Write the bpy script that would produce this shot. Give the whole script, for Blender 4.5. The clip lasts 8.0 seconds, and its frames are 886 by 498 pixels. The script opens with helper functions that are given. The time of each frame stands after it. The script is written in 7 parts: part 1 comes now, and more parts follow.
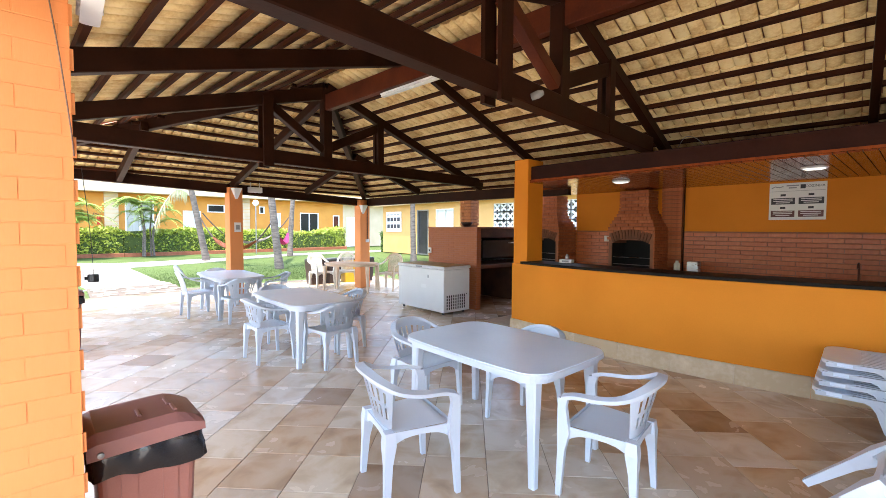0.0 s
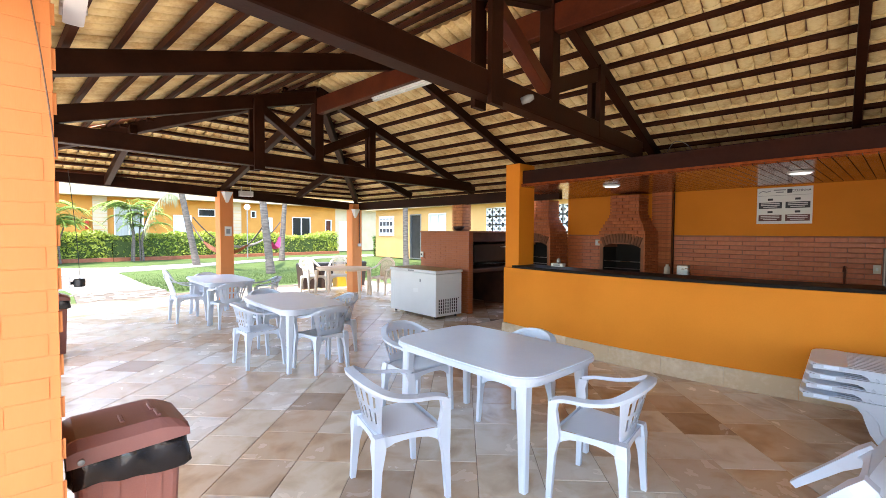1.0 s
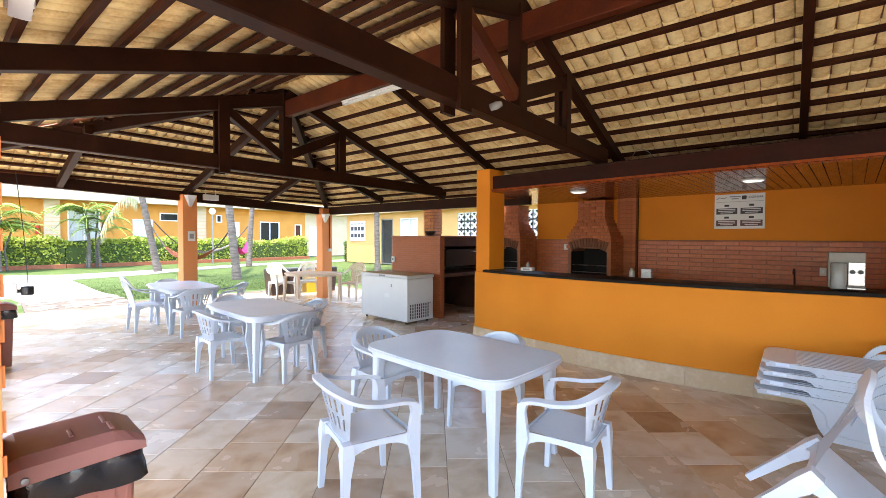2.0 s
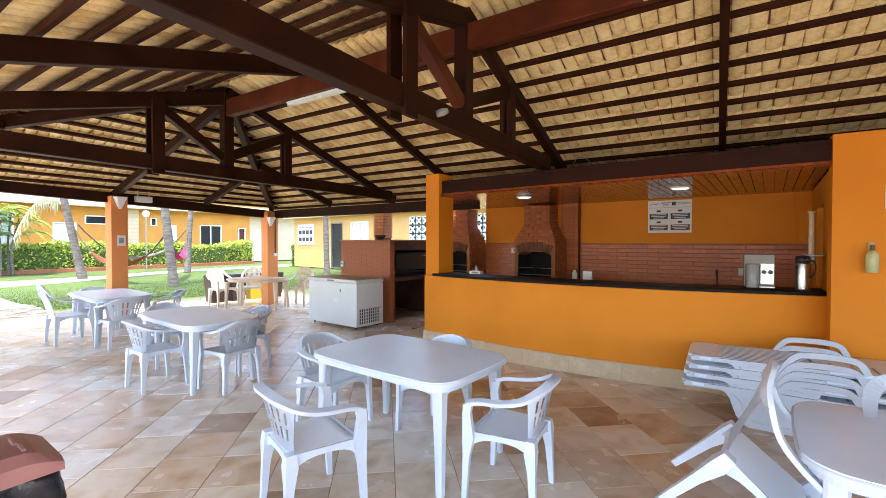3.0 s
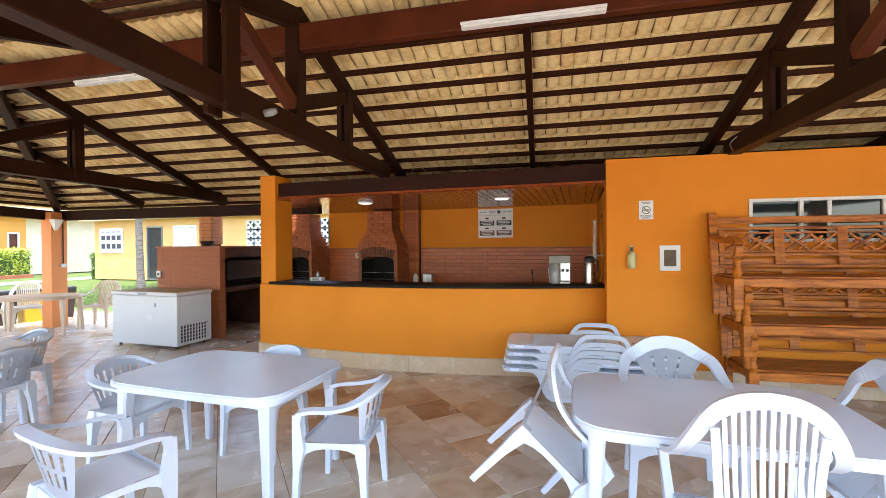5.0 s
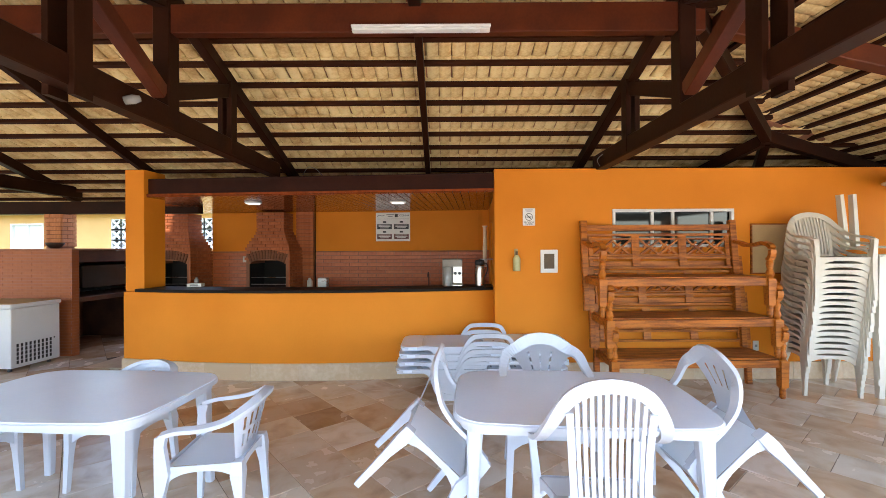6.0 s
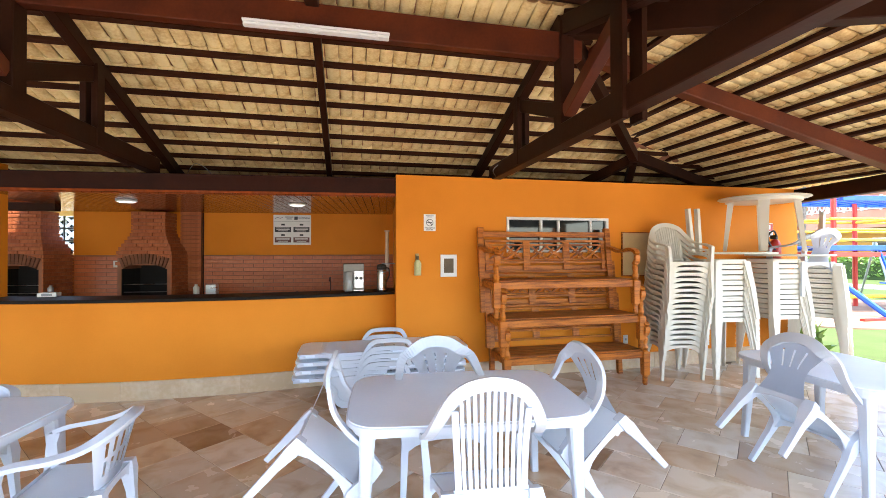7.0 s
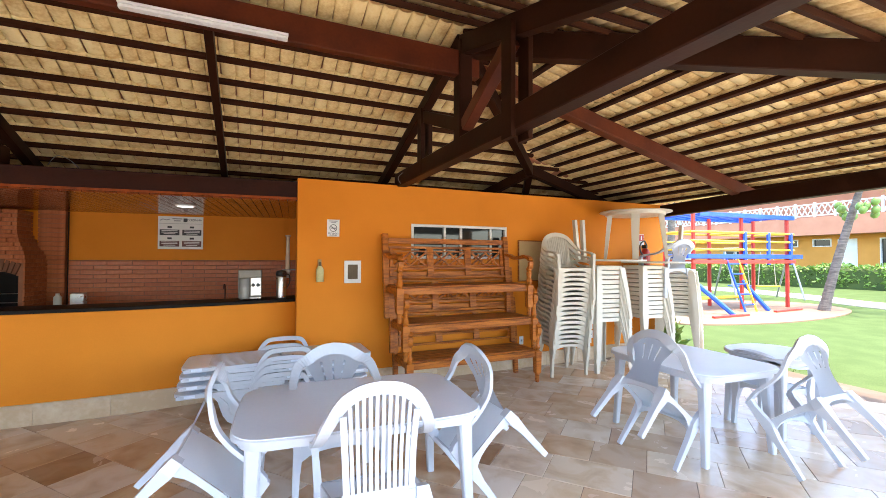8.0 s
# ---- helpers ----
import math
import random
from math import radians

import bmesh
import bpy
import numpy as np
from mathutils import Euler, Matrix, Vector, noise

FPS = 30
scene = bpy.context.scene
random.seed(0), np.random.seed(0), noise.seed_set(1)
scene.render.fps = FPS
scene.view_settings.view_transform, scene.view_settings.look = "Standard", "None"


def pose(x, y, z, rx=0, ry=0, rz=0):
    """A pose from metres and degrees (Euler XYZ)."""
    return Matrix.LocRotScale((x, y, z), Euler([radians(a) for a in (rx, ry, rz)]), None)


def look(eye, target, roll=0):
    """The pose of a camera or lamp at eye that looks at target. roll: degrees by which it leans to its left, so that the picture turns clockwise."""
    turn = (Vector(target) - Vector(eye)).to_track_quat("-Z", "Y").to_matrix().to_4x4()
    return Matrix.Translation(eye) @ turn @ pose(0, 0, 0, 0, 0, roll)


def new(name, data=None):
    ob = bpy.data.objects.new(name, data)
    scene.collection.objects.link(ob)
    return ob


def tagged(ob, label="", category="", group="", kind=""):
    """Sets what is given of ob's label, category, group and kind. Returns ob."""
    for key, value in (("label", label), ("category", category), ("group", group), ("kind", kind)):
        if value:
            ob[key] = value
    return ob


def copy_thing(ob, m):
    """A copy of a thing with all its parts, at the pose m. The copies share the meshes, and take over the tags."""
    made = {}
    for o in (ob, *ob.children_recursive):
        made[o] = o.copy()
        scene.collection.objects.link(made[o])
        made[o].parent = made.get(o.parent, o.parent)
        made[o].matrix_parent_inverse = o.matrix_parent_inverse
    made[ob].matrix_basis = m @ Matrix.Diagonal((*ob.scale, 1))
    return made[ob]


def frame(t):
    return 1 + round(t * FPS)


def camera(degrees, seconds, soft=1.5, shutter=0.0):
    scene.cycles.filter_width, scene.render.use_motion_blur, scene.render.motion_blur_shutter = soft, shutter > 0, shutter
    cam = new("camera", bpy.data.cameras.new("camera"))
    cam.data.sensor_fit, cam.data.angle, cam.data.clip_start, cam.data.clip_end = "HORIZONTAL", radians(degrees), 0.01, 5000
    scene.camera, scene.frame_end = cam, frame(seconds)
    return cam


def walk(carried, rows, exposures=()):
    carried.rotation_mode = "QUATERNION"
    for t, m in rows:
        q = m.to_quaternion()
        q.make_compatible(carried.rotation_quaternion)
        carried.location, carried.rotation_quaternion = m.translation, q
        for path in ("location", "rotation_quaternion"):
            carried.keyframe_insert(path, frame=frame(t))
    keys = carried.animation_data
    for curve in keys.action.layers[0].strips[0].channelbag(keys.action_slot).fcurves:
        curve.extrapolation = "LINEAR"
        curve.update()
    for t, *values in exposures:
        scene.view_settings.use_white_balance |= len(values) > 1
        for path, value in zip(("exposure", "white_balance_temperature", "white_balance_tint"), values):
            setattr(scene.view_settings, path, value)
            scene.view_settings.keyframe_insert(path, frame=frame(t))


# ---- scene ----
cam = camera(91.9, 8.0, soft=0.8)
PATH = [
    (0, (0.747, 0.48, 1.583), (-0.748, 1.806, 1.49), 0.3),
    (0.5, (0.745, 0.493, 1.573), (-0.743, 1.828, 1.49), 0.3),
    (1, (0.756, 0.496, 1.575), (-0.717, 1.846, 1.503), 0.3),
    (1.5, (0.759, 0.504, 1.57), (-0.68, 1.892, 1.511), 0.3),
    (3, (0.818, 0.507, 1.578), (-0.396, 2.096, 1.547), 0.1),
    (3.5, (0.84, 0.514, 1.574), (-0.259, 2.185, 1.552), -0.0),
    (4, (0.87, 0.516, 1.571), (-0.092, 2.269, 1.555), -0.2),
    (4.5, (0.908, 0.514, 1.576), (0.112, 2.348, 1.563), -0.4),
    (6, (1.053, 0.505, 1.589), (0.892, 2.499, 1.59), -0.3),
    (6.5, (1.095, 0.49, 1.596), (1.162, 2.489, 1.603), -0.2),
    (7, (1.129, 0.456, 1.606), (1.395, 2.438, 1.621), -0.1),
    (7.5, (1.172, 0.42, 1.612), (1.632, 2.366, 1.636), 0.1),
    (8, (1.214, 0.372, 1.61), (1.874, 2.259, 1.653), 0.2),
]
walk(cam, [(t, look(eye, target, roll)) for t, eye, target, roll in PATH],
     exposures=[(0, 3.14), (1.5, 3.20), (3, 3.18), (4, 3.26), (6, 3.33), (7, 3.39), (7.5, 3.33), (8, 3.18)])


# ---- world, sun, exposure ----
world = bpy.data.worlds.new("World")
scene.world = world
world.use_nodes = True
_wn = world.node_tree.nodes
_sky = _wn.new("ShaderNodeTexSky")
_sky.sky_type = "NISHITA"
_sky.sun_disc = False
_sky.sun_elevation = radians(74)
_sky.sun_rotation = radians(150)
_sky.air_density, _sky.dust_density, _sky.ozone_density = 1.0, 2.0, 1.0
world.node_tree.links.new(_sky.outputs["Color"], _wn["Background"].inputs["Color"])
_wn["Background"].inputs["Strength"].default_value = 0.15
sun = new("sun", bpy.data.lights.new("sun", "SUN"))
sun.data.energy, sun.data.angle, sun.data.color = 1.2, radians(0.6), (1.0, 0.925, 0.80)
# from behind the camera and a little to its right
sun.matrix_world = look((8 * math.sin(radians(150)) * 0.287, 8 * math.cos(radians(150)) * 0.287, 8), (0, 0, 0))


# ---- materials ----
def mat(name, c1, c2=None, rough=0.5, scale=6.0, fine=60.0, bump=0.1, metal=0.0, fine_mix=0.3, stretch=(1, 1, 1), spec=0.5, island=0.0, objrand=0.0, c3=None):
    """Two scales of noise between c1 and c2, fine relief, and a shade of its own for each island or object."""
    m = bpy.data.materials.new(name)
    m.use_nodes = True
    n, l = m.node_tree.nodes, m.node_tree.links
    b = n["Principled BSDF"]
    c2 = c2 or tuple(v * 0.8 for v in c1)
    tc, mp = n.new("ShaderNodeTexCoord"), n.new("ShaderNodeMapping")
    mp.inputs["Scale"].default_value = stretch
    l.new(tc.outputs["Object"], mp.inputs["Vector"])
    big, small = n.new("ShaderNodeTexNoise"), n.new("ShaderNodeTexNoise")
    big.inputs["Scale"].default_value, small.inputs["Scale"].default_value = scale, fine
    big.inputs["Detail"].default_value, small.inputs["Detail"].default_value = 5, 3
    for t in (big, small):
        l.new(mp.outputs["Vector"], t.inputs["Vector"])
    mx = n.new("ShaderNodeMath")
    mx.operation = "MULTIPLY_ADD"
    mx.inputs[1].default_value = fine_mix
    l.new(small.outputs["Fac"], mx.inputs[0])
    l.new(big.outputs["Fac"], mx.inputs[2])
    fac = mx.outputs[0]
    if island or objrand:
        src = n.new("ShaderNodeObjectInfo" if objrand else "ShaderNodeNewGeometry")
        k = n.new("ShaderNodeMath")
        k.operation = "MULTIPLY_ADD"
        k.inputs[1].default_value = objrand or island
        l.new(src.outputs["Random" if objrand else "Random Per Island"], k.inputs[0])
        l.new(fac, k.inputs[2])
        fac = k.outputs[0]
    lo = 0.25 + 0.35 * fine_mix
    ramp = n.new("ShaderNodeValToRGB")
    ramp.color_ramp.elements[0].position, ramp.color_ramp.elements[0].color = lo, (*c1, 1)
    ramp.color_ramp.elements[1].position, ramp.color_ramp.elements[1].color = min(0.98, lo + 0.45 + (objrand or island)), (*c2, 1)
    if c3:
        e = ramp.color_ramp.elements.new(min(0.95, lo + 0.22 + 0.5 * (objrand or island)))
        e.color = (*c3, 1)
    l.new(fac, ramp.inputs["Fac"])
    l.new(ramp.outputs["Color"], b.inputs["Base Color"])
    b.inputs["Metallic"].default_value = metal
    b.inputs["Specular IOR Level"].default_value = spec
    rr = n.new("ShaderNodeMapRange")
    rr.inputs["To Min"].default_value, rr.inputs["To Max"].default_value = max(0.02, rough - 0.08), min(1, rough + 0.1)
    l.new(big.outputs["Fac"], rr.inputs["Value"])
    l.new(rr.outputs["Result"], b.inputs["Roughness"])
    if bump:
        bp = n.new("ShaderNodeBump")
        bp.inputs["Strength"].default_value, bp.inputs["Distance"].default_value = bump, 0.01
        l.new(mx.outputs[0], bp.inputs["Height"])
        l.new(bp.outputs["Normal"], b.inputs["Normal"])
    return m


def glow(name, color, strength):
    m = bpy.data.materials.new(name)
    m.use_nodes = True
    b = m.node_tree.nodes["Principled BSDF"]
    b.inputs["Base Color"].default_value = (*color, 1)
    b.inputs["Emission Color"].default_value = (*color, 1)
    b.inputs["Emission Strength"].default_value = strength
    return m


def glass(name, tint=(0.02, 0.024, 0.024)):
    m = bpy.data.materials.new(name)
    m.use_nodes = True
    b = m.node_tree.nodes["Principled BSDF"]
    b.inputs["Base Color"].default_value = (*tint, 1)
    b.inputs["Roughness"].default_value = 0.04
    b.inputs["Specular IOR Level"].default_value = 0.5
    return m


ORANGE = mat("orange_paint", (0.81, 0.274, 0.020), (0.71, 0.230, 0.015), 0.62, 1.3, 90, 0.12, fine_mix=0.25, spec=0.2)
ORANGE_BRICK = mat("orange_painted_brick", (0.76, 0.29, 0.10), (0.73, 0.27, 0.088), 0.65, 3, 40, 0.08, spec=0.25)
YELLOW = mat("yellow_paint", (0.66, 0.38, 0.14), (0.58, 0.33, 0.11), 0.7, 1.0, 60, 0.1)
CREAM = mat("cream_paint", (0.60, 0.48, 0.33), (0.52, 0.41, 0.27), 0.7, 1.2, 60, 0.1)
SALMON = mat("salmon_paint", (0.62, 0.28, 0.17), (0.52, 0.22, 0.13), 0.7, 1.2, 60, 0.1)
DARK_WOOD = mat("dark_stained_timber", (0.012, 0.004, 0.002), (0.034, 0.010, 0.004), 0.5, 3, 40, 0.25, stretch=(1, 1, 1), spec=0.14, island=0.15)
RED_WOOD = mat("reddish_varnished_timber", (0.13, 0.028, 0.009), (0.07, 0.015, 0.006), 0.42, 3, 50, 0.2, spec=0.3)
JACK_WOOD = mat("red_brown_rafter", (0.15, 0.034, 0.010), (0.09, 0.02, 0.007), 0.5, 3, 50, 0.2, spec=0.3)
BEAM_WOOD = mat("dark_reddish_beam", (0.045, 0.010, 0.004), (0.024, 0.006, 0.003), 0.45, 3, 50, 0.2, spec=0.15)
CEIL_WOOD = mat("varnished_ceiling_boards", (0.34, 0.075, 0.018), (0.19, 0.040, 0.010), 0.15, 2.5, 40, 0.06, stretch=(6, 1, 1), island=0.25, spec=0.5)
BENCH_WOOD = mat("honey_brown_bench_wood", (0.36, 0.098, 0.012), (0.20, 0.050, 0.007), 0.38, 6, 60, 0.15, stretch=(0.6, 6, 6), fine_mix=0.4, island=0.25, spec=0.25, c3=(0.52, 0.160, 0.020))
BATTEN = mat("brown_batten_wood", (0.022, 0.007, 0.0035), (0.055, 0.017, 0.007), 0.65, 3, 60, 0.2, island=0.2, spec=0.12)
TILE = mat("pale_clay_roof_tile", (0.92, 0.765, 0.42), (0.60, 0.385, 0.15), 0.8, 5, 40, 0.2, fine_mix=0.35, island=0.16, c3=(0.86, 0.685, 0.34))
TILE_PIECE = mat("pale_clay_roof_tile_piece", (0.92, 0.765, 0.42), (0.60, 0.385, 0.15), 0.8, 5, 40, 0.2, fine_mix=0.35, objrand=0.16, c3=(0.86, 0.685, 0.34))


def stone(name, source):
    """Honed travertine: every slab a shade of its own, clouded and veined."""
    m = bpy.data.materials.new(name)
    m.use_nodes = True
    n, l = m.node_tree.nodes, m.node_tree.links
    b = n["Principled BSDF"]
    src = n.new("ShaderNodeObjectInfo" if source == "object" else "ShaderNodeNewGeometry")
    rnd_out = src.outputs["Random" if source == "object" else "Random Per Island"]
    tone = n.new("ShaderNodeValToRGB")
    stops = [(0.0, (0.72, 0.65, 0.56)), (0.22, (0.66, 0.57, 0.46)), (0.38, (0.68, 0.56, 0.41)), (0.56, (0.62, 0.54, 0.44)), (0.76, (0.60, 0.43, 0.28)), (0.90, (0.56, 0.43, 0.31)), (0.985, (0.36, 0.25, 0.17))]
    e = tone.color_ramp.elements
    e[0].position, e[0].color = stops[0][0], (*stops[0][1], 1)
    e[1].position, e[1].color = stops[-1][0], (*stops[-1][1], 1)
    for p, c in stops[1:-1]:
        k = e.new(p)
        k.color = (*c, 1)
    l.new(rnd_out, tone.inputs["Fac"])
    tc, mp, mul = n.new("ShaderNodeTexCoord"), n.new("ShaderNodeMapping"), n.new("ShaderNodeVectorMath")
    l.new(tc.outputs["Object"], mp.inputs["Vector"])
    mp.inputs["Scale"].default_value = (1.0, 1.0, 1.0)
    mul.operation = "SCALE"
    mul.inputs[0].default_value = (37, 19, 11)
    l.new(rnd_out, mul.inputs["Scale"])
    l.new(mul.outputs["Vector"], mp.inputs["Location"])
    cloud, grain = n.new("ShaderNodeTexNoise"), n.new("ShaderNodeTexNoise")
    cloud.inputs["Scale"].default_value, cloud.inputs["Detail"].default_value, cloud.inputs["Distortion"].default_value = 3.6, 9, 0.5
    grain.inputs["Scale"].default_value, grain.inputs["Detail"].default_value = 55, 4
    for t in (cloud, grain):
        l.new(mp.outputs["Vector"], t.inputs["Vector"])
    vein = n.new("ShaderNodeValToRGB")
    v = vein.color_ramp.elements
    v[0].position, v[0].color = 0.28, (0.52, 0.37, 0.24, 1)
    v[1].position, v[1].color = 0.54, (1.06, 1.05, 1.03, 1)
    k = v.new(0.42)
    k.color = (0.86, 0.74, 0.58, 1)
    l.new(cloud.outputs["Fac"], vein.inputs["Fac"])
    mx = n.new("ShaderNodeMix")
    mx.data_type, mx.blend_type = "RGBA", "MULTIPLY"
    mx.inputs[0].default_value = 0.55
    b.inputs["Specular IOR Level"].default_value = 0.5
    l.new(tone.outputs["Color"], mx.inputs[6])
    l.new(vein.outputs["Color"], mx.inputs[7])
    l.new(mx.outputs[2], b.inputs["Base Color"])
    rr = n.new("ShaderNodeMapRange")
    rr.inputs["To Min"].default_value, rr.inputs["To Max"].default_value = 0.16, 0.34
    l.new(cloud.outputs["Fac"], rr.inputs["Value"])
    l.new(rr.outputs["Result"], b.inputs["Roughness"])
    bp = n.new("ShaderNodeBump")
    bp.inputs["Strength"].default_value, bp.inputs["Distance"].default_value = 0.06, 0.004
    l.new(grain.outputs["Fac"], bp.inputs["Height"])
    l.new(bp.outputs["Normal"], b.inputs["Normal"])
    return m


STONE = stone("travertine_floor", "object")
STONE_REST = stone("travertine_floor_far", "island")
GROUT = mat("floor_grout", (0.20, 0.14, 0.09), (0.12, 0.08, 0.05), 0.85, 3, 60, 0.2)
SKIRT = mat("travertine_skirting", (0.78, 0.67, 0.51), (0.58, 0.43, 0.27), 0.4, 4, 25, 0.05, fine_mix=0.5, objrand=0.3)
BRICK = mat("red_face_brick", (0.58, 0.19, 0.070), (0.38, 0.108, 0.038), 0.6, 6, 90, 0.3, objrand=0.3, spec=0.3)
BRICK_REST = mat("red_face_brick_field", (0.40, 0.13, 0.055), (0.24, 0.072, 0.03), 0.6, 6, 90, 0.3, island=0.3)
GLAZED = mat("glazed_brick_slip", (0.64, 0.185, 0.062), (0.46, 0.115, 0.036), 0.3, 6, 60, 0.1, objrand=0.3, spec=0.35)
MORTAR = mat("mortar", (0.36, 0.15, 0.075), (0.26, 0.10, 0.05), 0.85, 6, 90, 0.2)
SOOT = mat("soot_black", (0.004, 0.0035, 0.003), (0.009, 0.008, 0.007), 0.8, 5, 40, 0.2)
GRANITE = mat("black_granite", (0.006, 0.005, 0.0045), (0.016, 0.012, 0.010), 0.45, 40, 220, 0.0, fine_mix=0.7, spec=0.08)
# Legs and rims toned down, tops and seats lightened: light put into the colour.
PLASTIC = mat("dimmed_white_plastic", (0.62, 0.65, 0.71), (0.57, 0.61, 0.68), 0.36, 2, 120, 0.03, fine_mix=0.15)
PLASTIC_TOP = mat("brightened_plastic_top", (0.84, 0.91, 1.0), (0.78, 0.85, 0.95), 0.34, 2.5, 60, 0.05, fine_mix=0.4, spec=0.35)
IVORY = mat("aged_ivory_plastic", (0.72, 0.685, 0.60), (0.64, 0.59, 0.48), 0.38, 2, 120, 0.03, fine_mix=0.15)
BIN_BROWN = mat("brown_plastic", (0.36, 0.16, 0.14), (0.30, 0.13, 0.11), 0.42, 4, 160, 0.06)
BIN_RED = mat("faded_red_brown_plastic", (0.40, 0.17, 0.13), (0.32, 0.125, 0.095), 0.48, 3, 160, 0.06)
BLACK_BAG = mat("black_bin_bag", (0.006, 0.006, 0.008), (0.014, 0.014, 0.018), 0.12, 12, 40, 0.5, spec=0.6)
ENAMEL = mat("white_enamel", (0.78, 0.78, 0.77), (0.72, 0.72, 0.71), 0.3, 2, 60, 0.02)
STEEL = mat("brushed_steel", (0.62, 0.61, 0.59), (0.5, 0.49, 0.47), 0.28, 6, 120, 0.05, metal=1.0, stretch=(1, 1, 8))
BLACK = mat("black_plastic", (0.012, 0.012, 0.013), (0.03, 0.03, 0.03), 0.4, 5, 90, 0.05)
WHITE = mat("white_paint", (0.80, 0.80, 0.78), (0.72, 0.72, 0.70), 0.5, 3, 60, 0.04)
PAPER = mat("white_sign_board", (0.84, 0.84, 0.83), (0.79, 0.79, 0.78), 0.4, 3, 60, 0.02)
INK = mat("dark_print", (0.03, 0.03, 0.045), (0.05, 0.05, 0.06), 0.5, 8, 60, 0.0)
GREY_INK = mat("grey_print", (0.35, 0.35, 0.37), (0.28, 0.28, 0.3), 0.5, 8, 60, 0.0)
GLASS_DARK = glass("dark_window_glass")
GRASS = mat("lawn", (0.10, 0.138, 0.049), (0.072, 0.104, 0.035), 0.9, 1.5, 60, 0.35, fine_mix=0.7, spec=0.05)
BLADE = mat("grass_blades", (0.098, 0.138, 0.047), (0.070, 0.104, 0.033), 0.8, 1.5, 30, 0.0, island=0.2, spec=0.1)
SAND = mat("pale_sand", (0.33, 0.22, 0.15), (0.25, 0.165, 0.11), 0.9, 2, 60, 0.5, spec=0.05)
PATH_STONE = mat("pale_path_paving", (0.56, 0.50, 0.42), (0.44, 0.39, 0.32), 0.75, 2, 30, 0.3, island=0.3)
EDGE_BED = mat("edging_bed", (0.13, 0.10, 0.075), (0.09, 0.07, 0.05), 0.9, 3, 40, 0.3)
EDGE_STONE = mat("rough_edging_stone", (0.25, 0.21, 0.17), (0.17, 0.14, 0.11), 0.8, 3, 40, 0.4, island=0.4)
LEAF_BRIGHT = mat("bright_hedge_leaf", (0.09, 0.18, 0.02), (0.38, 0.44, 0.06), 0.45, 0.6, 30, 0.0, island=0.45)
LEAF = mat("hedge_leaf", (0.05, 0.13, 0.02), (0.19, 0.31, 0.05), 0.45, 3, 30, 0.0, island=0.5)
PALM_LEAF = mat("palm_leaflet", (0.10, 0.22, 0.035), (0.29, 0.40, 0.08), 0.45, 3, 30, 0.0, island=0.5)
BARK = mat("grey_palm_bark", (0.22, 0.185, 0.155), (0.08, 0.066, 0.055), 0.85, 4, 30, 0.5, stretch=(1, 1, 5))
GREEN_FRUIT = mat("green_coconut", (0.22, 0.34, 0.07), (0.12, 0.22, 0.04), 0.4, 6, 40, 0.05)
PLAY_RED = mat("red_gloss_paint", (0.55, 0.045, 0.025), (0.45, 0.03, 0.02), 0.35, 4, 50, 0.05)
PLAY_BLUE = mat("blue_gloss_paint", (0.015, 0.10, 0.55), (0.01, 0.07, 0.42), 0.35, 4, 50, 0.05)
PLAY_YELLOW = mat("yellow_gloss_paint", (0.75, 0.48, 0.02), (0.62, 0.37, 0.015), 0.35, 4, 50, 0.05)
CURTAIN = mat('pale_curtain', (0.5, 0.5, 0.46), (0.4, 0.4, 0.37), 0.8, 3, 40, 0.2, stretch=(1, 8, 0.3))
TERRACOTTA = mat("terracotta_roof", (0.45, 0.20, 0.11), (0.32, 0.13, 0.07), 0.8, 4, 40, 0.3)
CLOTH_A = mat("striped_hammock_cloth", (0.55, 0.16, 0.04), (0.06, 0.03, 0.03), 0.8, 30, 60, 0.1, stretch=(0.2, 8, 1))
CLOTH_B = mat("pink_hammock_cloth", (0.55, 0.06, 0.22), (0.3, 0.03, 0.12), 0.8, 10, 60, 0.1)
ROPE = mat("pale_cord", (0.5, 0.45, 0.36), (0.4, 0.35, 0.28), 0.8, 30, 90, 0.1)
# Slight emission added so the unlit lamp covers look pale.
CEILING_GLOW = glow("ceiling_lamp_cover", (1.0, 0.98, 0.92), 0.2)
CORK = mat("beige_board", (0.56, 0.40, 0.20), (0.48, 0.33, 0.16), 0.8, 5, 80, 0.1)


# the pavilion stands turned a little from the axes of the plan, about the kitchen's corner
CORNER = Vector((1.26, 5.745, 0))
TURNED = Matrix.Translation(CORNER) @ Matrix.Rotation(radians(4.6), 4, "Z") @ Matrix.Translation(-CORNER)
STRAIGHT = Matrix.Identity(4)
FRAME = STRAIGHT    # the frame in which things are placed


# ---- mesh helpers ----
def thing(name, at=(0, 0, 0), rz=0.0, label="", category="", group="", kind=""):
    ob = new(name)
    ob.empty_display_size = 0.1
    ob.matrix_world = FRAME @ pose(*at, 0, 0, rz)
    return tagged(ob, label, category, group, kind)


def mesh_from(name, bm, material, smooth=False):
    me = bpy.data.meshes.new(name)
    bm.normal_update()
    bm.to_mesh(me)
    bm.free()
    for m in material if isinstance(material, (list, tuple)) else [material]:
        me.materials.append(m)
    if smooth:
        for p in me.polygons:
            p.use_smooth = True
    return me


def part(name, bm, material, parent, label="", smooth=False, at=None):
    """Links a bmesh as one mesh object under a thing or under a part."""
    ob = new(name, mesh_from(name, bm, material, smooth))
    ob.parent = parent
    if at is not None:
        ob.matrix_basis = at
    return tagged(ob, label)


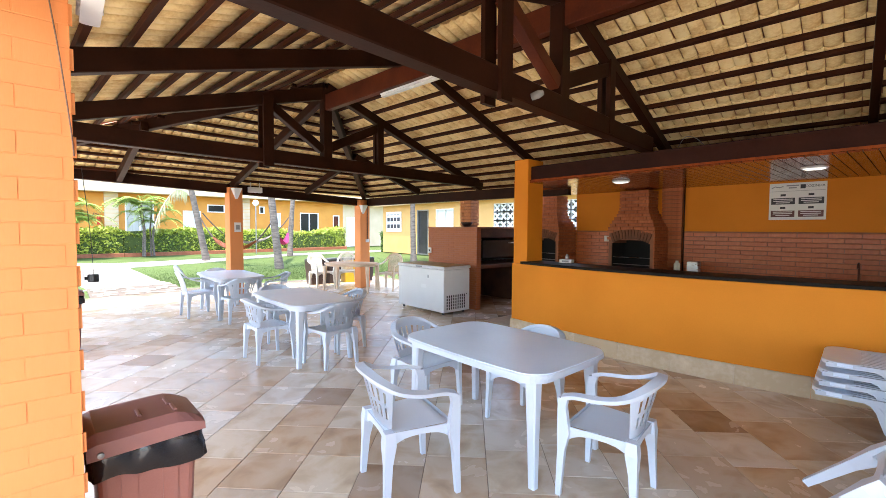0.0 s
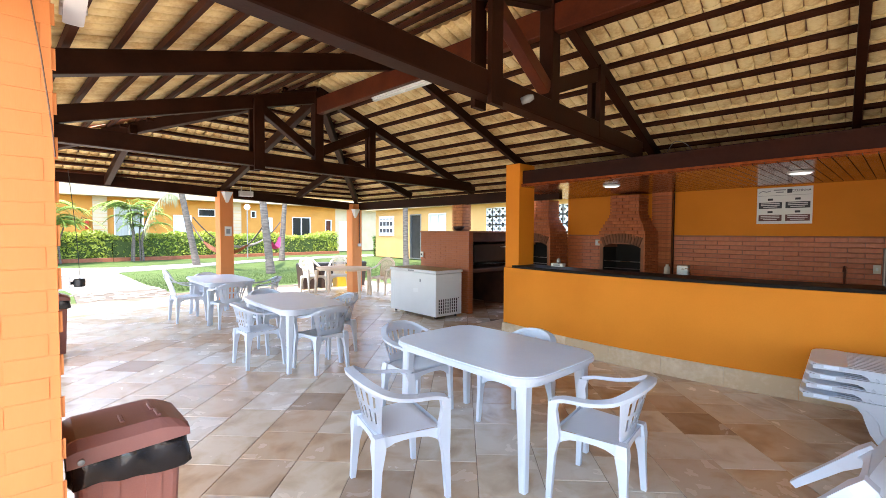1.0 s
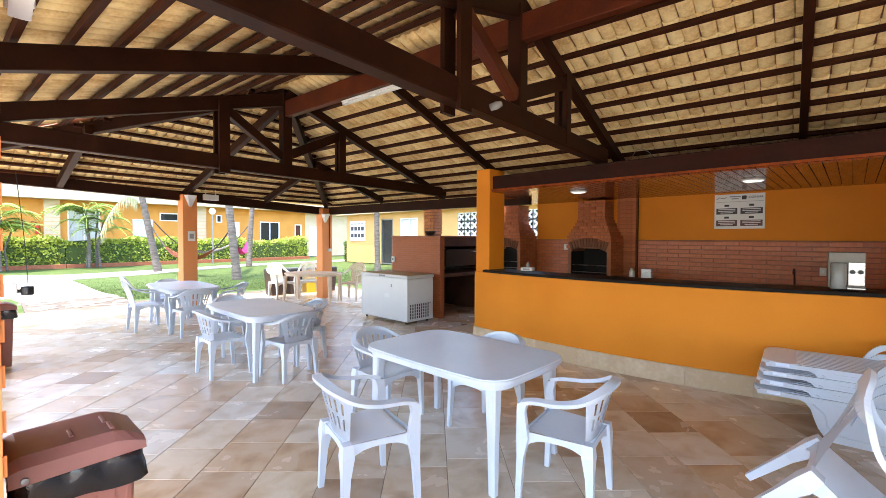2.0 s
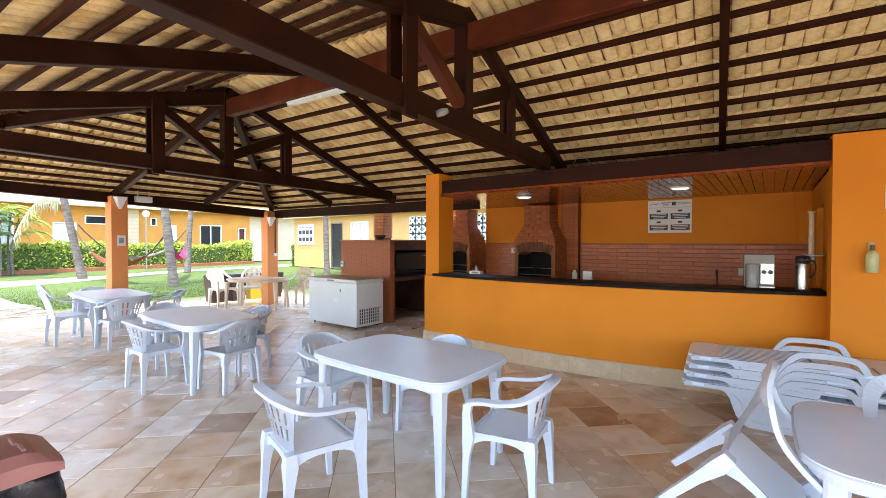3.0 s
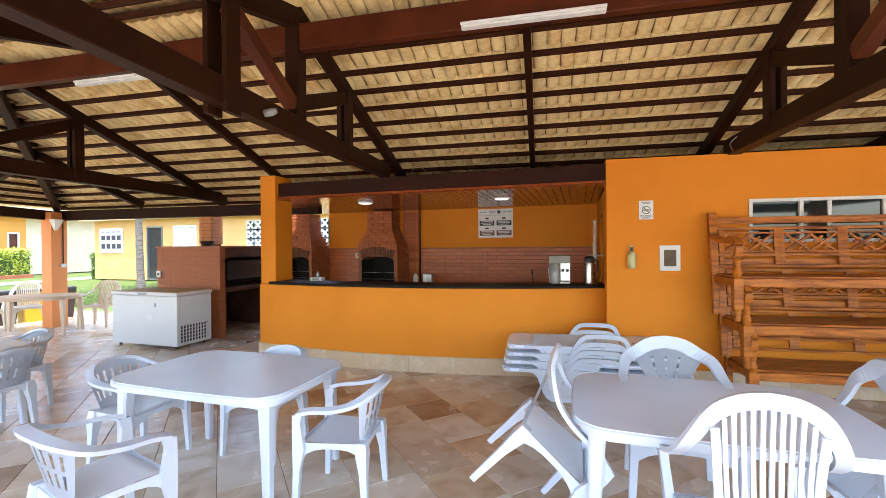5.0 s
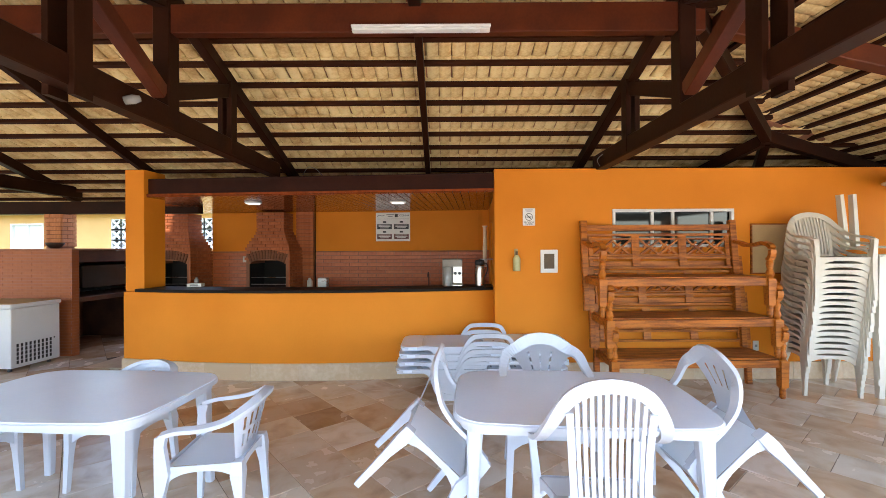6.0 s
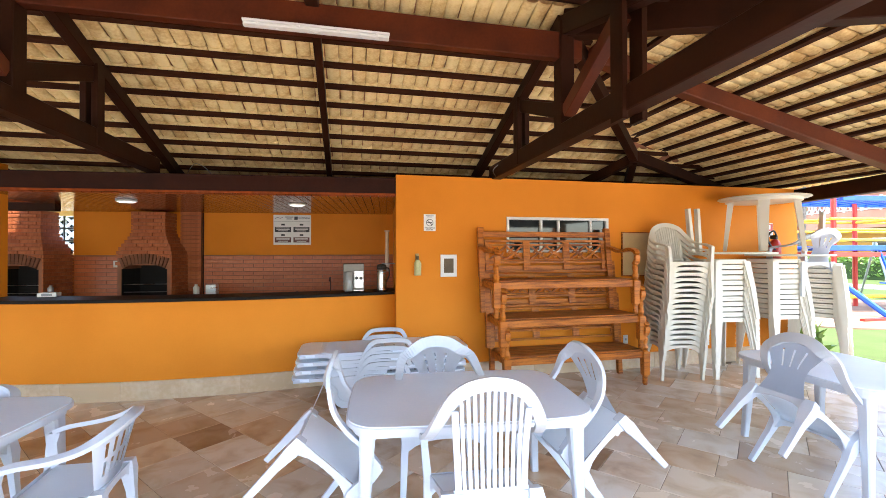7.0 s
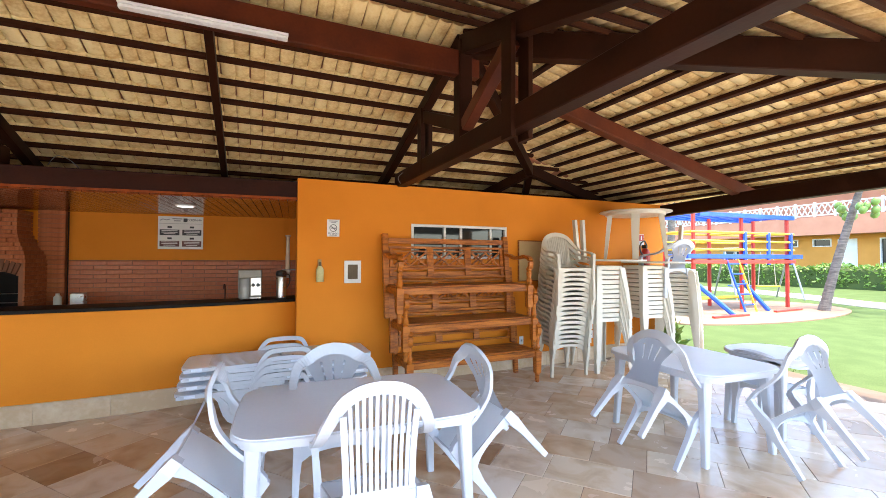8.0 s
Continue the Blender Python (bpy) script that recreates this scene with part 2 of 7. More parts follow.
def solid(name, bm, material, label="", category="", group="", kind="", smooth=False, at=None):
    """A thing that is one mesh."""
    ob = new(name, mesh_from(name, bm, material, smooth))
    ob.matrix_world = FRAME @ (at if at is not None else STRAIGHT)
    return tagged(ob, label, category, group, kind)


def box(bm, a, b, bevel=0.0, m=None):
    """An upright block from corner a to corner b."""
    co = [(x, y, z) for x in (a[0], b[0]) for y in (a[1], b[1]) for z in (a[2], b[2])]
    v = [bm.verts.new(c) for c in co]
    f = [bm.faces.new([v[i] for i in q]) for q in ((0, 1, 3, 2), (4, 6, 7, 5), (0, 4, 5, 1), (2, 3, 7, 6), (0, 2, 6, 4), (1, 5, 7, 3))]
    if bevel:
        e = list({e for q in f for e in q.edges})
        r = bmesh.ops.bevel(bm, geom=e, offset=bevel, segments=2, profile=0.5, affect="EDGES")
        v = list({w for q in r["faces"] for w in q.verts} | {w for w in v if w.is_valid})
    if m is not None:
        bmesh.ops.transform(bm, matrix=m, verts=v)
    return bm


def B():
    return bmesh.new()


def blk(a, b, bevel=0.0):
    return box(B(), a, b, bevel)


def loft(bm, rings, closed=True, cap=True):
    """Skins rings of points of one length, end to end."""
    vs = [[bm.verts.new(p) for p in r] for r in rings]
    n = len(rings[0])
    for a, b in zip(vs, vs[1:]):
        for i in range(n if closed else n - 1):
            j = (i + 1) % n
            bm.faces.new((a[i], a[j], b[j], b[i]))
    if cap and closed:
        bm.faces.new(vs[0][::-1])
        bm.faces.new(vs[-1])
    return bm


def beam(bm, p, q, w, h, up=(0, 0, 1), chamfer=0.0):
    """A squared timber from p to q (centre line), w wide and h deep."""
    p, q = Vector(p), Vector(q)
    d = (q - p).normalized()
    s = d.cross(Vector(up))
    s = s.normalized() if s.length > 1e-4 else Vector((1, 0, 0))
    u = s.cross(d).normalized()
    c = chamfer or min(w, h) * 0.06
    prof = [(-w / 2 + c, -h / 2), (w / 2 - c, -h / 2), (w / 2, -h / 2 + c), (w / 2, h / 2 - c), (w / 2 - c, h / 2), (-w / 2 + c, h / 2), (-w / 2, h / 2 - c), (-w / 2, -h / 2 + c)]
    return loft(bm, [[e + s * a + u * b for a, b in prof] for e in (p, q)])


def tube(bm, pts, r, n=8, cap=True):
    """A round bar through points; r one radius or one for each point."""
    pts = [Vector(p) for p in pts]
    rs = r if isinstance(r, (list, tuple)) else [r] * len(pts)
    rings, ref = [], None
    for i, p in enumerate(pts):
        d = (pts[min(i + 1, len(pts) - 1)] - pts[max(i - 1, 0)]).normalized()
        if ref is None:
            ref = d.orthogonal().normalized()
        s = (ref - d * ref.dot(d)).normalized()
        ref = s
        u = d.cross(s)
        rings.append([p + (s * math.cos(2 * math.pi * k / n) + u * math.sin(2 * math.pi * k / n)) * rs[i] for k in range(n)])
    return loft(bm, rings, cap=cap)


def strap(bm, pts, widths, thick, normals):
    """A flat band through points: half the width along the normals' cross with the path, thick along the normals."""
    pts = [Vector(p) for p in pts]
    rings = []
    for i, p in enumerate(pts):
        d = (pts[min(i + 1, len(pts) - 1)] - pts[max(i - 1, 0)]).normalized()
        nn = Vector(normals[i])
        nn = (nn - d * nn.dot(d)).normalized()
        s = d.cross(nn)
        w, t = widths[i] / 2, thick / 2
        rings.append([p + s * a + nn * b for a, b in ((-w, -t), (w, -t), (w, t), (-w, t))])
    return loft(bm, rings)


def lathe(bm, prof, n=20, at=(0, 0, 0)):
    """Turns a profile of (radius, height) round the upright axis."""
    at = Vector(at)
    return loft(bm, [[at + Vector((max(r, 1e-4) * math.cos(2 * math.pi * k / n), max(r, 1e-4) * math.sin(2 * math.pi * k / n), z)) for k in range(n)] for r, z in prof])


def bez(pts, n=8):
    """A smooth line through points (Catmull-Rom)."""
    P = [Vector(p) for p in pts]
    out = []
    for i in range(len(P) - 1):
        a, b, c, d = P[max(i - 1, 0)], P[i], P[i + 1], P[min(i + 2, len(P) - 1)]
        for k in range(n):
            t = k / n
            out.append(0.5 * (2 * b + (c - a) * t + (2 * a - 5 * b + 4 * c - d) * t * t + (3 * b - a - 3 * c + d) * t ** 3))
    return out + [P[-1]]


def share(name, me, parent, m):
    """One more piece on a shared mesh."""
    ob = bpy.data.objects.new(name, me)
    scene.collection.objects.link(ob)
    ob.parent = parent
    ob.matrix_basis = m
    return ob


def plate(x0, x1, y0, y1, z0, z1, r=0.1, n=6):
    """A flat plate with rounded corners in plan and a softened upper edge."""
    bm = B()

    def ring(inset, z):
        out = []
        for cx, cy, a0 in ((x1 - r, y1 - r, 0), (x0 + r, y1 - r, 90), (x0 + r, y0 + r, 180), (x1 - r, y0 + r, 270)):
            for k in range(n + 1):
                a = radians(a0 + 90 * k / n)
                out.append((cx + (r - inset) * math.cos(a), cy + (r - inset) * math.sin(a), z))
        return out

    s = min(0.006, (z1 - z0) / 3)
    return loft(bm, [ring(0, z0), ring(0, z1 - s), ring(s, z1)])


# the plan's main numbers
WALL_Y = 5.745      # face of the counter and of the orange wall
X_L, X_C, X_R = -3.51, 1.26, 7.40   # pilaster's edge, kitchen corner, end of the wall
BACK_Y = 8.21       # the kitchen's back wall
RIDGE_Y, RIDGE_Z = 3.96, 3.77       # under the battens
EAVE_FAR, EAVE_NEAR = 7.50, 0.40
S_FAR, S_NEAR = 0.335, 0.29
T_X = (-5.37, -1.57, 2.56)          # the three trusses
EAVE_L = -9.35


# ---- ground ----
def ground_sheet():
    bm = B()
    s = 400
    v = [bm.verts.new(p) for p in ((-s, -s, -0.06), (s, -s, -0.06), (s, s, -0.06), (-s, s, -0.06))]
    bm.faces.new(v)
    solid("ground", bm, GRASS, "mown green lawn reaching to the buildings", "lawn", kind="structure")


ground_sheet()
floor = solid("floor", blk((-11.6, -3.2, -0.09), (8.0, 8.4, -0.005)), GROUT, "pale beige and brown travertine tile floor with dark joints", "floor", kind="structure")

# ---- counter, orange wall, kitchen ----
def bow(u, off=0.0):
    """The counter's face bows out towards the tables; off sets back from it."""
    return 5.76 + 0.0565 * (u + 1.12) ** 2 + off


def bowed(u0, u1, front, back, z0, z1, n=28):
    """A slab that follows the counter's bow from u0 to u1."""
    rows = []
    for i in range(n + 1):
        u = u0 + (u1 - u0) * i / n
        f, k = bow(u, front), bow(u, back)
        c = min(0.004, (z1 - z0) / 4)
        rows.append([(u, f, z0), (u, k, z0), (u, k, z1), (u, f + c, z1), (u, f, z1 - c)])
    bm = loft(B(), rows)
    bmesh.ops.recalc_face_normals(bm, faces=bm.faces[:])
    return bm


FRAME = TURNED
counter = thing("wall_counter", (0, 0, 0), 0, "smooth orange painted counter wall, bowed outwards", "wall", kind="structure")
part("wall_body", bowed(-3.50, X_C + 0.045, 0.0, 0.13, 0, 1.06), ORANGE, counter, smooth=False)
worktop = solid("counter_top", bowed(-3.30, X_C + 0.04, -0.028, 0.46, 1.064, 1.10), GRANITE, "polished black granite counter top on the bowed orange wall", "counter")
FRAME = STRAIGHT
pil = solid("wall_pilaster", blk((X_L, WALL_Y - 0.02, 1.061), (X_L + 0.26, WALL_Y + 0.36, 2.64), 0.006), ORANGE, "orange painted pilaster at the end of the counter", "pilaster", kind="structure")
part("pilaster_base", blk((X_L, WALL_Y + 0.13, 0), (X_L + 0.26, WALL_Y + 0.36, 1.06)), ORANGE, pil)

FRAME = TURNED
wall_e = thing("wall_storage", (0, 0, 0), 0, "tall orange painted wall with a small window", "wall", kind="structure")
WIN = (2.69, 4.165, 1.60, 2.065)
WT = WALL_Y + 0.18
for a, b in (((X_C, 0), (WIN[0], 2.56)), ((WIN[1], 0), (X_R, 2.56)), ((WIN[0], 0), (WIN[1], WIN[2])), ((WIN[0], WIN[3]), (WIN[1], 2.56))):
    part("wall_panel", blk((a[0], WALL_Y, a[1]), (b[0], WT, b[1])), ORANGE, wall_e)
solid("wall_storage_side", blk((X_R - 0.16, WT, 0), (X_R, BACK_Y, 2.56)), ORANGE, "orange painted end wall of the store room", "wall", kind="structure")
solid("wall_storage_back", blk((X_C, BACK_Y + 0.002, 0), (X_R, BACK_Y + 0.15, 2.56)), ORANGE, "plain painted wall closing the store room", "wall", kind="structure")
FRAME = STRAIGHT
# kitchen's right side wall with a doorway to the store
ksw = thing("wall_kitchen_side", (0, 0, 0), 0, "orange painted kitchen side wall with a doorway", "wall", kind="structure")
part("wall_panel", blk((X_C, WALL_Y + 0.181, 0), (X_C + 0.14, WALL_Y + 0.8, 2.28)), ORANGE, ksw)
part("wall_panel", blk((X_C, WALL_Y + 1.6, 0), (X_C + 0.14, BACK_Y, 2.28)), ORANGE, ksw)
part("wall_panel", blk((X_C, WALL_Y + 0.8, 2.0), (X_C + 0.14, WALL_Y + 1.6, 2.28)), ORANGE, ksw)
solid("wall_kitchen_back", blk((-3.93, BACK_Y, 0), (X_C - 0.001, BACK_Y + 0.15, 2.50)), ORANGE, "orange painted kitchen back wall above glazed brick", "wall", kind="structure")
solid("wall_kitchen_low", blk((-4.95, BACK_Y, 0), (-3.932, BACK_Y + 0.15, 1.50)), ORANGE, "low orange wall behind the first oven", "wall", kind="structure")
# Floor is out of sight; its pale colour is chosen to brighten the kitchen.
solid("kitchen_floor", blk((-4.3, WALL_Y + 0.17, -0.010), (X_C - 0.15, BACK_Y - 0.01, 0.004)), SKIRT, "unseen kitchen floor coloured pale to bounce light", "floor", kind="structure")
# timber ceiling of the kitchen, board by board in one mesh
bm = B()
x = -4.25
while x < X_C - 0.02:
    box(bm, (x, WALL_Y + (0.02 if x > -3.6 else 1.1), 2.285), (min(x + 0.094, X_C - 0.004), BACK_Y - 0.004, 2.30), 0.004)
    x += 0.10
box(bm, (-3.55, WALL_Y + 0.02, 2.302), (X_C - 0.002, BACK_Y, 2.33))
box(bm, (-4.25, WALL_Y + 1.1, 2.302), (-3.552, BACK_Y, 2.33))
solid("ceiling_kitchen", bm, CEIL_WOOD, "glossy reddish varnished board ceiling over the kitchen", "ceiling", kind="structure")
solid("counter_beam", beam(B(), (X_L + 0.262, WALL_Y + 0.12, 2.415), (X_C - 0.002, WALL_Y + 0.12, 2.415), 0.14, 0.23), BEAM_WOOD, "dark reddish timber beam over the kitchen hatch", "beam", kind="structure")
solid("kitchen_roof_slab", blk((-4.4, WALL_Y + 1.3, 2.40), (X_R + 0.1, BACK_Y + 0.4, 2.46)), DARK_WOOD, "boarded deck closing the kitchen above its ceiling", "roof", kind="structure")


# ---- skirting ----
def skirting(x0, x1, bent):
    sk = thing("baseboard", (0, 0, 0), 0, "cream travertine skirting along the orange wall", "skirting", kind="structure")
    x = x0
    while x < x1 - 0.05:
        e = min(x + 0.60, x1)
        slab = bowed(x + 0.0015, e - 0.0015, -0.022, -0.001, 0, 0.205, 5) if bent else blk((x + 0.0015, WALL_Y - 0.024, 0), (e - 0.0015, WALL_Y - 0.001, 0.205), 0.003)
        part("slab", slab, SKIRT, sk)
        x = e


FRAME = TURNED
skirting(-3.52, X_C + 0.02, True)
skirting(X_C, X_R, False)


# ---- roof ----
def far_z(y):
    return RIDGE_Z - S_FAR * (y - RIDGE_Y)


def near_z(y):
    return RIDGE_Z - S_NEAR * (RIDGE_Y - y)


APEX_L, APEX_R = T_X[0], T_X[2]
JACK_Y = (2.1, 4.05, 5.8)
OV = 0.45  # how far the tiles run past the eave posts
ROOF_FAR, ROOF_NEAR, ROOF_L, ROOF_R = EAVE_FAR + OV, EAVE_NEAR - 0.45, EAVE_L - OV, 7.6
SL_L = S_FAR * (EAVE_FAR - RIDGE_Y) / (APEX_L - EAVE_L)
SL_R = 0.23
HIP_BEND, HIP_END = (4.71, 5.93), (ROOF_R, 6.90)   # the far right hip bends over the store wall


def hip_x(y):
    """Where the far right hip runs, as x for a given y."""
    if y < HIP_BEND[1]:
        return APEX_R + (HIP_BEND[0] - APEX_R) * (y - RIDGE_Y) / (HIP_BEND[1] - RIDGE_Y)
    return min(ROOF_R, HIP_BEND[0] + (HIP_END[0] - HIP_BEND[0]) * (y - HIP_BEND[1]) / (HIP_END[1] - HIP_BEND[1]))


def hip_y(x):
    """The same hip as y for a given x."""
    if x < HIP_BEND[0]:
        return RIDGE_Y + (HIP_BEND[1] - RIDGE_Y) * (x - APEX_R) / (HIP_BEND[0] - APEX_R)
    return HIP_BEND[1] + (HIP_END[1] - HIP_BEND[1]) * (x - HIP_BEND[0]) / (HIP_END[0] - HIP_BEND[0])


def slope_frames():
    """Each slope as (origin at the ridge, along, down, length of slope, lower and upper run along at a distance down)."""
    c = []
    # far slope
    L = math.hypot(ROOF_FAR - RIDGE_Y, S_FAR * (ROOF_FAR - RIDGE_Y))
    d = Vector((0, 1, -S_FAR)).normalized()
    c.append(("far", Vector((0, RIDGE_Y, RIDGE_Z)), Vector((1, 0, 0)), d, L, lambda s, L=L: (APEX_L + (ROOF_L - APEX_L) * s / L, hip_x(RIDGE_Y + (ROOF_FAR - RIDGE_Y) * s / L))))
    L2 = math.hypot(RIDGE_Y - ROOF_NEAR, S_NEAR * (RIDGE_Y - ROOF_NEAR))
    d2 = Vector((0, -1, -S_NEAR)).normalized()
    c.append(("near", Vector((0, RIDGE_Y, RIDGE_Z)), Vector((-1, 0, 0)), d2, L2, lambda s, L=L2: (-(APEX_R + (ROOF_R - APEX_R) * s / L), -(APEX_L + (ROOF_L - APEX_L) * s / L))))
    L3 = math.hypot(ROOF_R - APEX_R, SL_R * (ROOF_R - APEX_R))
    d3 = Vector((1, 0, -SL_R)).normalized()
    c.append(("right", Vector((APEX_R, RIDGE_Y, RIDGE_Z)), Vector((0, -1, 0)), d3, L3, lambda s, L=L3: (RIDGE_Y - hip_y(APEX_R + (ROOF_R - APEX_R) * s / L) - min(0.4, 0.3 * s), (RIDGE_Y - ROOF_NEAR) * s / L)))
    L4 = math.hypot(APEX_L - ROOF_L, SL_L * (APEX_L - ROOF_L))
    d4 = Vector((-1, 0, -SL_L)).normalized()
    c.append(("left", Vector((APEX_L, RIDGE_Y, RIDGE_Z)), Vector((0, 1, 0)), d4, L4, lambda s, L=L4: (-(RIDGE_Y - ROOF_NEAR) * s / L, (ROOF_FAR - RIDGE_Y) * s / L)))
    return c


roof = thing("roof", (0, 0, RIDGE_Z), 0, "hipped clay tile roof on dark battens, seen from below", "roof", kind="structure")
GAUGE, PITCH = 0.311, 0.133


def tile_points(w0, w1, length, sag, n=7):
    """A trough tile seen from below: nearly straight sides, a rounded lower end with a thin rolled lip."""
    rings = []
    for s, w, d in ((0, w0, 0), (0.5 * length, (w0 + w1) / 2, 0), (0.80 * length, w1, 0), (0.90 * length, w1 * 0.985, 0.0015), (0.955 * length, w1 * 0.91, 0.0045), (0.985 * length, w1 * 0.76, 0.0050), (length, w1 * 0.52, 0.003)):
        rings.append([(w / 2 * math.sin(a), s, -sag * (w / w0) * math.cos(a) - d) for a in [radians(-84 + 168 * k / n) for k in range(n + 1)]])
    return rings


def tile_bmesh():
    bm = B()
    rings = tile_points(0.132, 0.126, 0.365, 0.030)
    vs = [[bm.verts.new(p) for p in r] for r in rings]
    for a, b in zip(vs, vs[1:]):
        for i in range(len(a) - 1):
            bm.faces.new((a[i], b[i], b[i + 1], a[i + 1]))
    ext = bmesh.ops.extrude_face_region(bm, geom=bm.faces[:])
    for v in ext["geom"]:
        if isinstance(v, bmesh.types.BMVert):
            v.co.z += 0.010
    bmesh.ops.recalc_face_normals(bm, faces=bm.faces[:])
    return bm


TILE_MESH = mesh_from("tile", tile_bmesh(), TILE_PIECE, True)
_tv = [tuple(v.co) for v in TILE_MESH.vertices]
_tf = [tuple(p.vertices) for p in TILE_MESH.polygons]
rnd = random.Random(5)


def tile_matrix(o, along, down, u, s):
    up = along.cross(down)
    if up.z < 0:
        up = -up
    side = down.cross(up)
    rot = Matrix((side, down, up)).transposed()
    tilt = Matrix.Rotation(radians(2.6 + rnd.uniform(-0.3, 0.3)), 3, "X") @ Matrix.Rotation(radians(rnd.uniform(-1.0, 1.0)), 3, "Z")
    p = o + along * u + down * s + up * (0.045 + rnd.uniform(-0.002, 0.002))
    return Matrix.Translation(p) @ (rot @ tilt).to_4x4()


RIDGE_AT = Vector((0, 0, RIDGE_Z))
for name, o, along, down, L, run in slope_frames():
    verts, faces = [], []
    courses = int(L / GAUGE) + 1
    bb = B()
    up = along.cross(down)
    up = up if up.z > 0 else -up
    for k in range(courses):
        s = k * GAUGE
        a0, a1 = run(min(s + 0.12, L))
        # batten under the course
        if k and a1 - a0 > 0.3:
            beam(bb, o + along * a0 + down * s + up * -0.018, o + along * a1 + down * s + up * -0.018, 0.05, 0.045, up=up)
        u = math.ceil(a0 / PITCH) * PITCH
        while u < a1:
            m = tile_matrix(o, along, down, u + rnd.uniform(-0.003, 0.003), s - 0.036)
            if name == "far" and -0.5 < u < T_X[2] - 0.3:
                share("tile", TILE_MESH, roof, Matrix.Translation(-RIDGE_AT) @ m)
            else:
                n0 = len(verts)
                verts += [tuple(m @ Vector(c)) for c in _tv]
                faces += [tuple(i + n0 for i in f) for f in _tf]
            u += PITCH
    me = bpy.data.meshes.new("tile_field")
    me.from_pydata([(x, y, z - RIDGE_Z) for x, y, z in verts], [], faces)
    me.materials.append(TILE)
    for p in me.polygons:
        p.use_smooth = True
    ob = new("tile_field", me)
    ob.parent = roof
    tagged(ob, kind="stuff")
    for v in bb.verts:
        v.co.z -= RIDGE_Z
    part("battens", bb, BATTEN, roof, "thin dark wooden battens")
    # cover layer that closes the gaps between the troughs
    bc = B()
    up2 = up * 0.075
    c0, c1 = run(0), run(L)
    q = [o + along * c0[0] + up2]
    if name == "right":
        at_bend = L * (HIP_BEND[0] - APEX_R) / (ROOF_R - APEX_R)
        q.append(o + along * run(at_bend)[0] + down * at_bend + up2)
    q += [o + along * c1[0] + down * L + up2, o + along * c1[1] + down * L + up2]
    if name == "far":
        for y in (HIP_END[1], HIP_BEND[1]):
            at_bend = L * (y - RIDGE_Y) / (ROOF_FAR - RIDGE_Y)
            q.append(o + along * run(at_bend)[1] + down * at_bend + up2)
    if c0[1] - c0[0] > 0.01:
        q.append(o + along * c0[1] + up2)
    vv = [bc.verts.new(p - RIDGE_AT) for p in q]
    f = bc.faces.new(vv)
    ex = bmesh.ops.extrude_face_region(bc, geom=[f])
    for w in ex["geom"]:
        if isinstance(w, bmesh.types.BMVert):
            w.co += up * 0.03
    part("cover_tiles", bc, TERRACOTTA, roof)


# ridge and hip capping that closes the seams
for p, q in (((APEX_L, RIDGE_Y, RIDGE_Z), (APEX_R, RIDGE_Y, RIDGE_Z)), ((APEX_L, RIDGE_Y, RIDGE_Z), (ROOF_L, ROOF_FAR, far_z(ROOF_FAR))), ((APEX_L, RIDGE_Y, RIDGE_Z), (ROOF_L, ROOF_NEAR, near_z(ROOF_NEAR))),
             ((APEX_R, RIDGE_Y, RIDGE_Z), (*HIP_BEND, far_z(HIP_BEND[1]) + 0.17)), ((*HIP_BEND, far_z(HIP_BEND[1]) + 0.17), (*HIP_END, far_z(HIP_END[1]) + 0.02)), ((APEX_R, RIDGE_Y, RIDGE_Z), (ROOF_R, ROOF_NEAR, near_z(ROOF_NEAR)))):
    z = Vector((0, 0, 0.17)) - RIDGE_AT
    part("capping", beam(B(), Vector(p) + z, Vector(q) + z, 0.5, 0.10), TERRACOTTA, roof)

# ---- trusses and rafters ----
def truss(x, z, drop, far_end):
    """One truss: z is the underside of its tie beam, drop lowers the near rafter, the tie ends at far_end."""
    t = thing("roof_truss", (x, RIDGE_Y, z), 0, "dark stained timber roof truss with king post", "truss", "roof trusses", "structure")
    first = x == T_X[0]
    y0, y1 = EAVE_NEAR - RIDGE_Y, EAVE_FAR + 0.1 - RIDGE_Y
    part("tie_beam", beam(B(), (0, y0 - 0.3, 0.09), (0, far_end - RIDGE_Y, 0.09), 0.13, 0.18), DARK_WOOD, t)
    rz = RIDGE_Z - z - 0.045 - 0.07
    part("rafter", beam(B(), (0, 0.0, rz), (0, y1, rz - S_FAR * y1), 0.10, 0.13), DARK_WOOD, t)
    part("rafter", beam(B(), (0, 0.0, rz - drop), (0, y0 - 0.3, rz - drop + S_NEAR * (y0 - 0.3)), 0.10, 0.17), DARK_WOOD, t)
    part("king_post", beam(B(), (0, 0, 0.10), (0, 0, rz - 0.03), 0.13, 0.14, up=(0, 1, 0)), DARK_WOOD, t)
    # the near post is a pair of boards that clasp the tie beam
    zt = rz - S_NEAR * 0.90 - drop
    for dx in (-0.075, 0.075):
        part("post", beam(B(), (dx, -0.90, -0.055), (dx, -0.90, zt), 0.040, 0.135, up=(0, 1, 0)), DARK_WOOD, t)
    part("strut", beam(B(), (0, -0.07, 0.28), (0, -0.84, zt - 0.08), 0.10, 0.115), DARK_WOOD if first else RED_WOOD, t)
    zf = rz - S_FAR * 0.97 - 0.03
    for dx in (-0.045, 0.045):
        part("post", beam(B(), (dx, 0.97, 0.02), (dx, 0.97, zf), 0.05, 0.12, up=(0, 1, 0)), DARK_WOOD, t)
    part("strut", beam(B(), (0, 0.06, 0.33), (0, 0.93, zf - 0.09), 0.09, 0.13), DARK_WOOD, t)
    return t


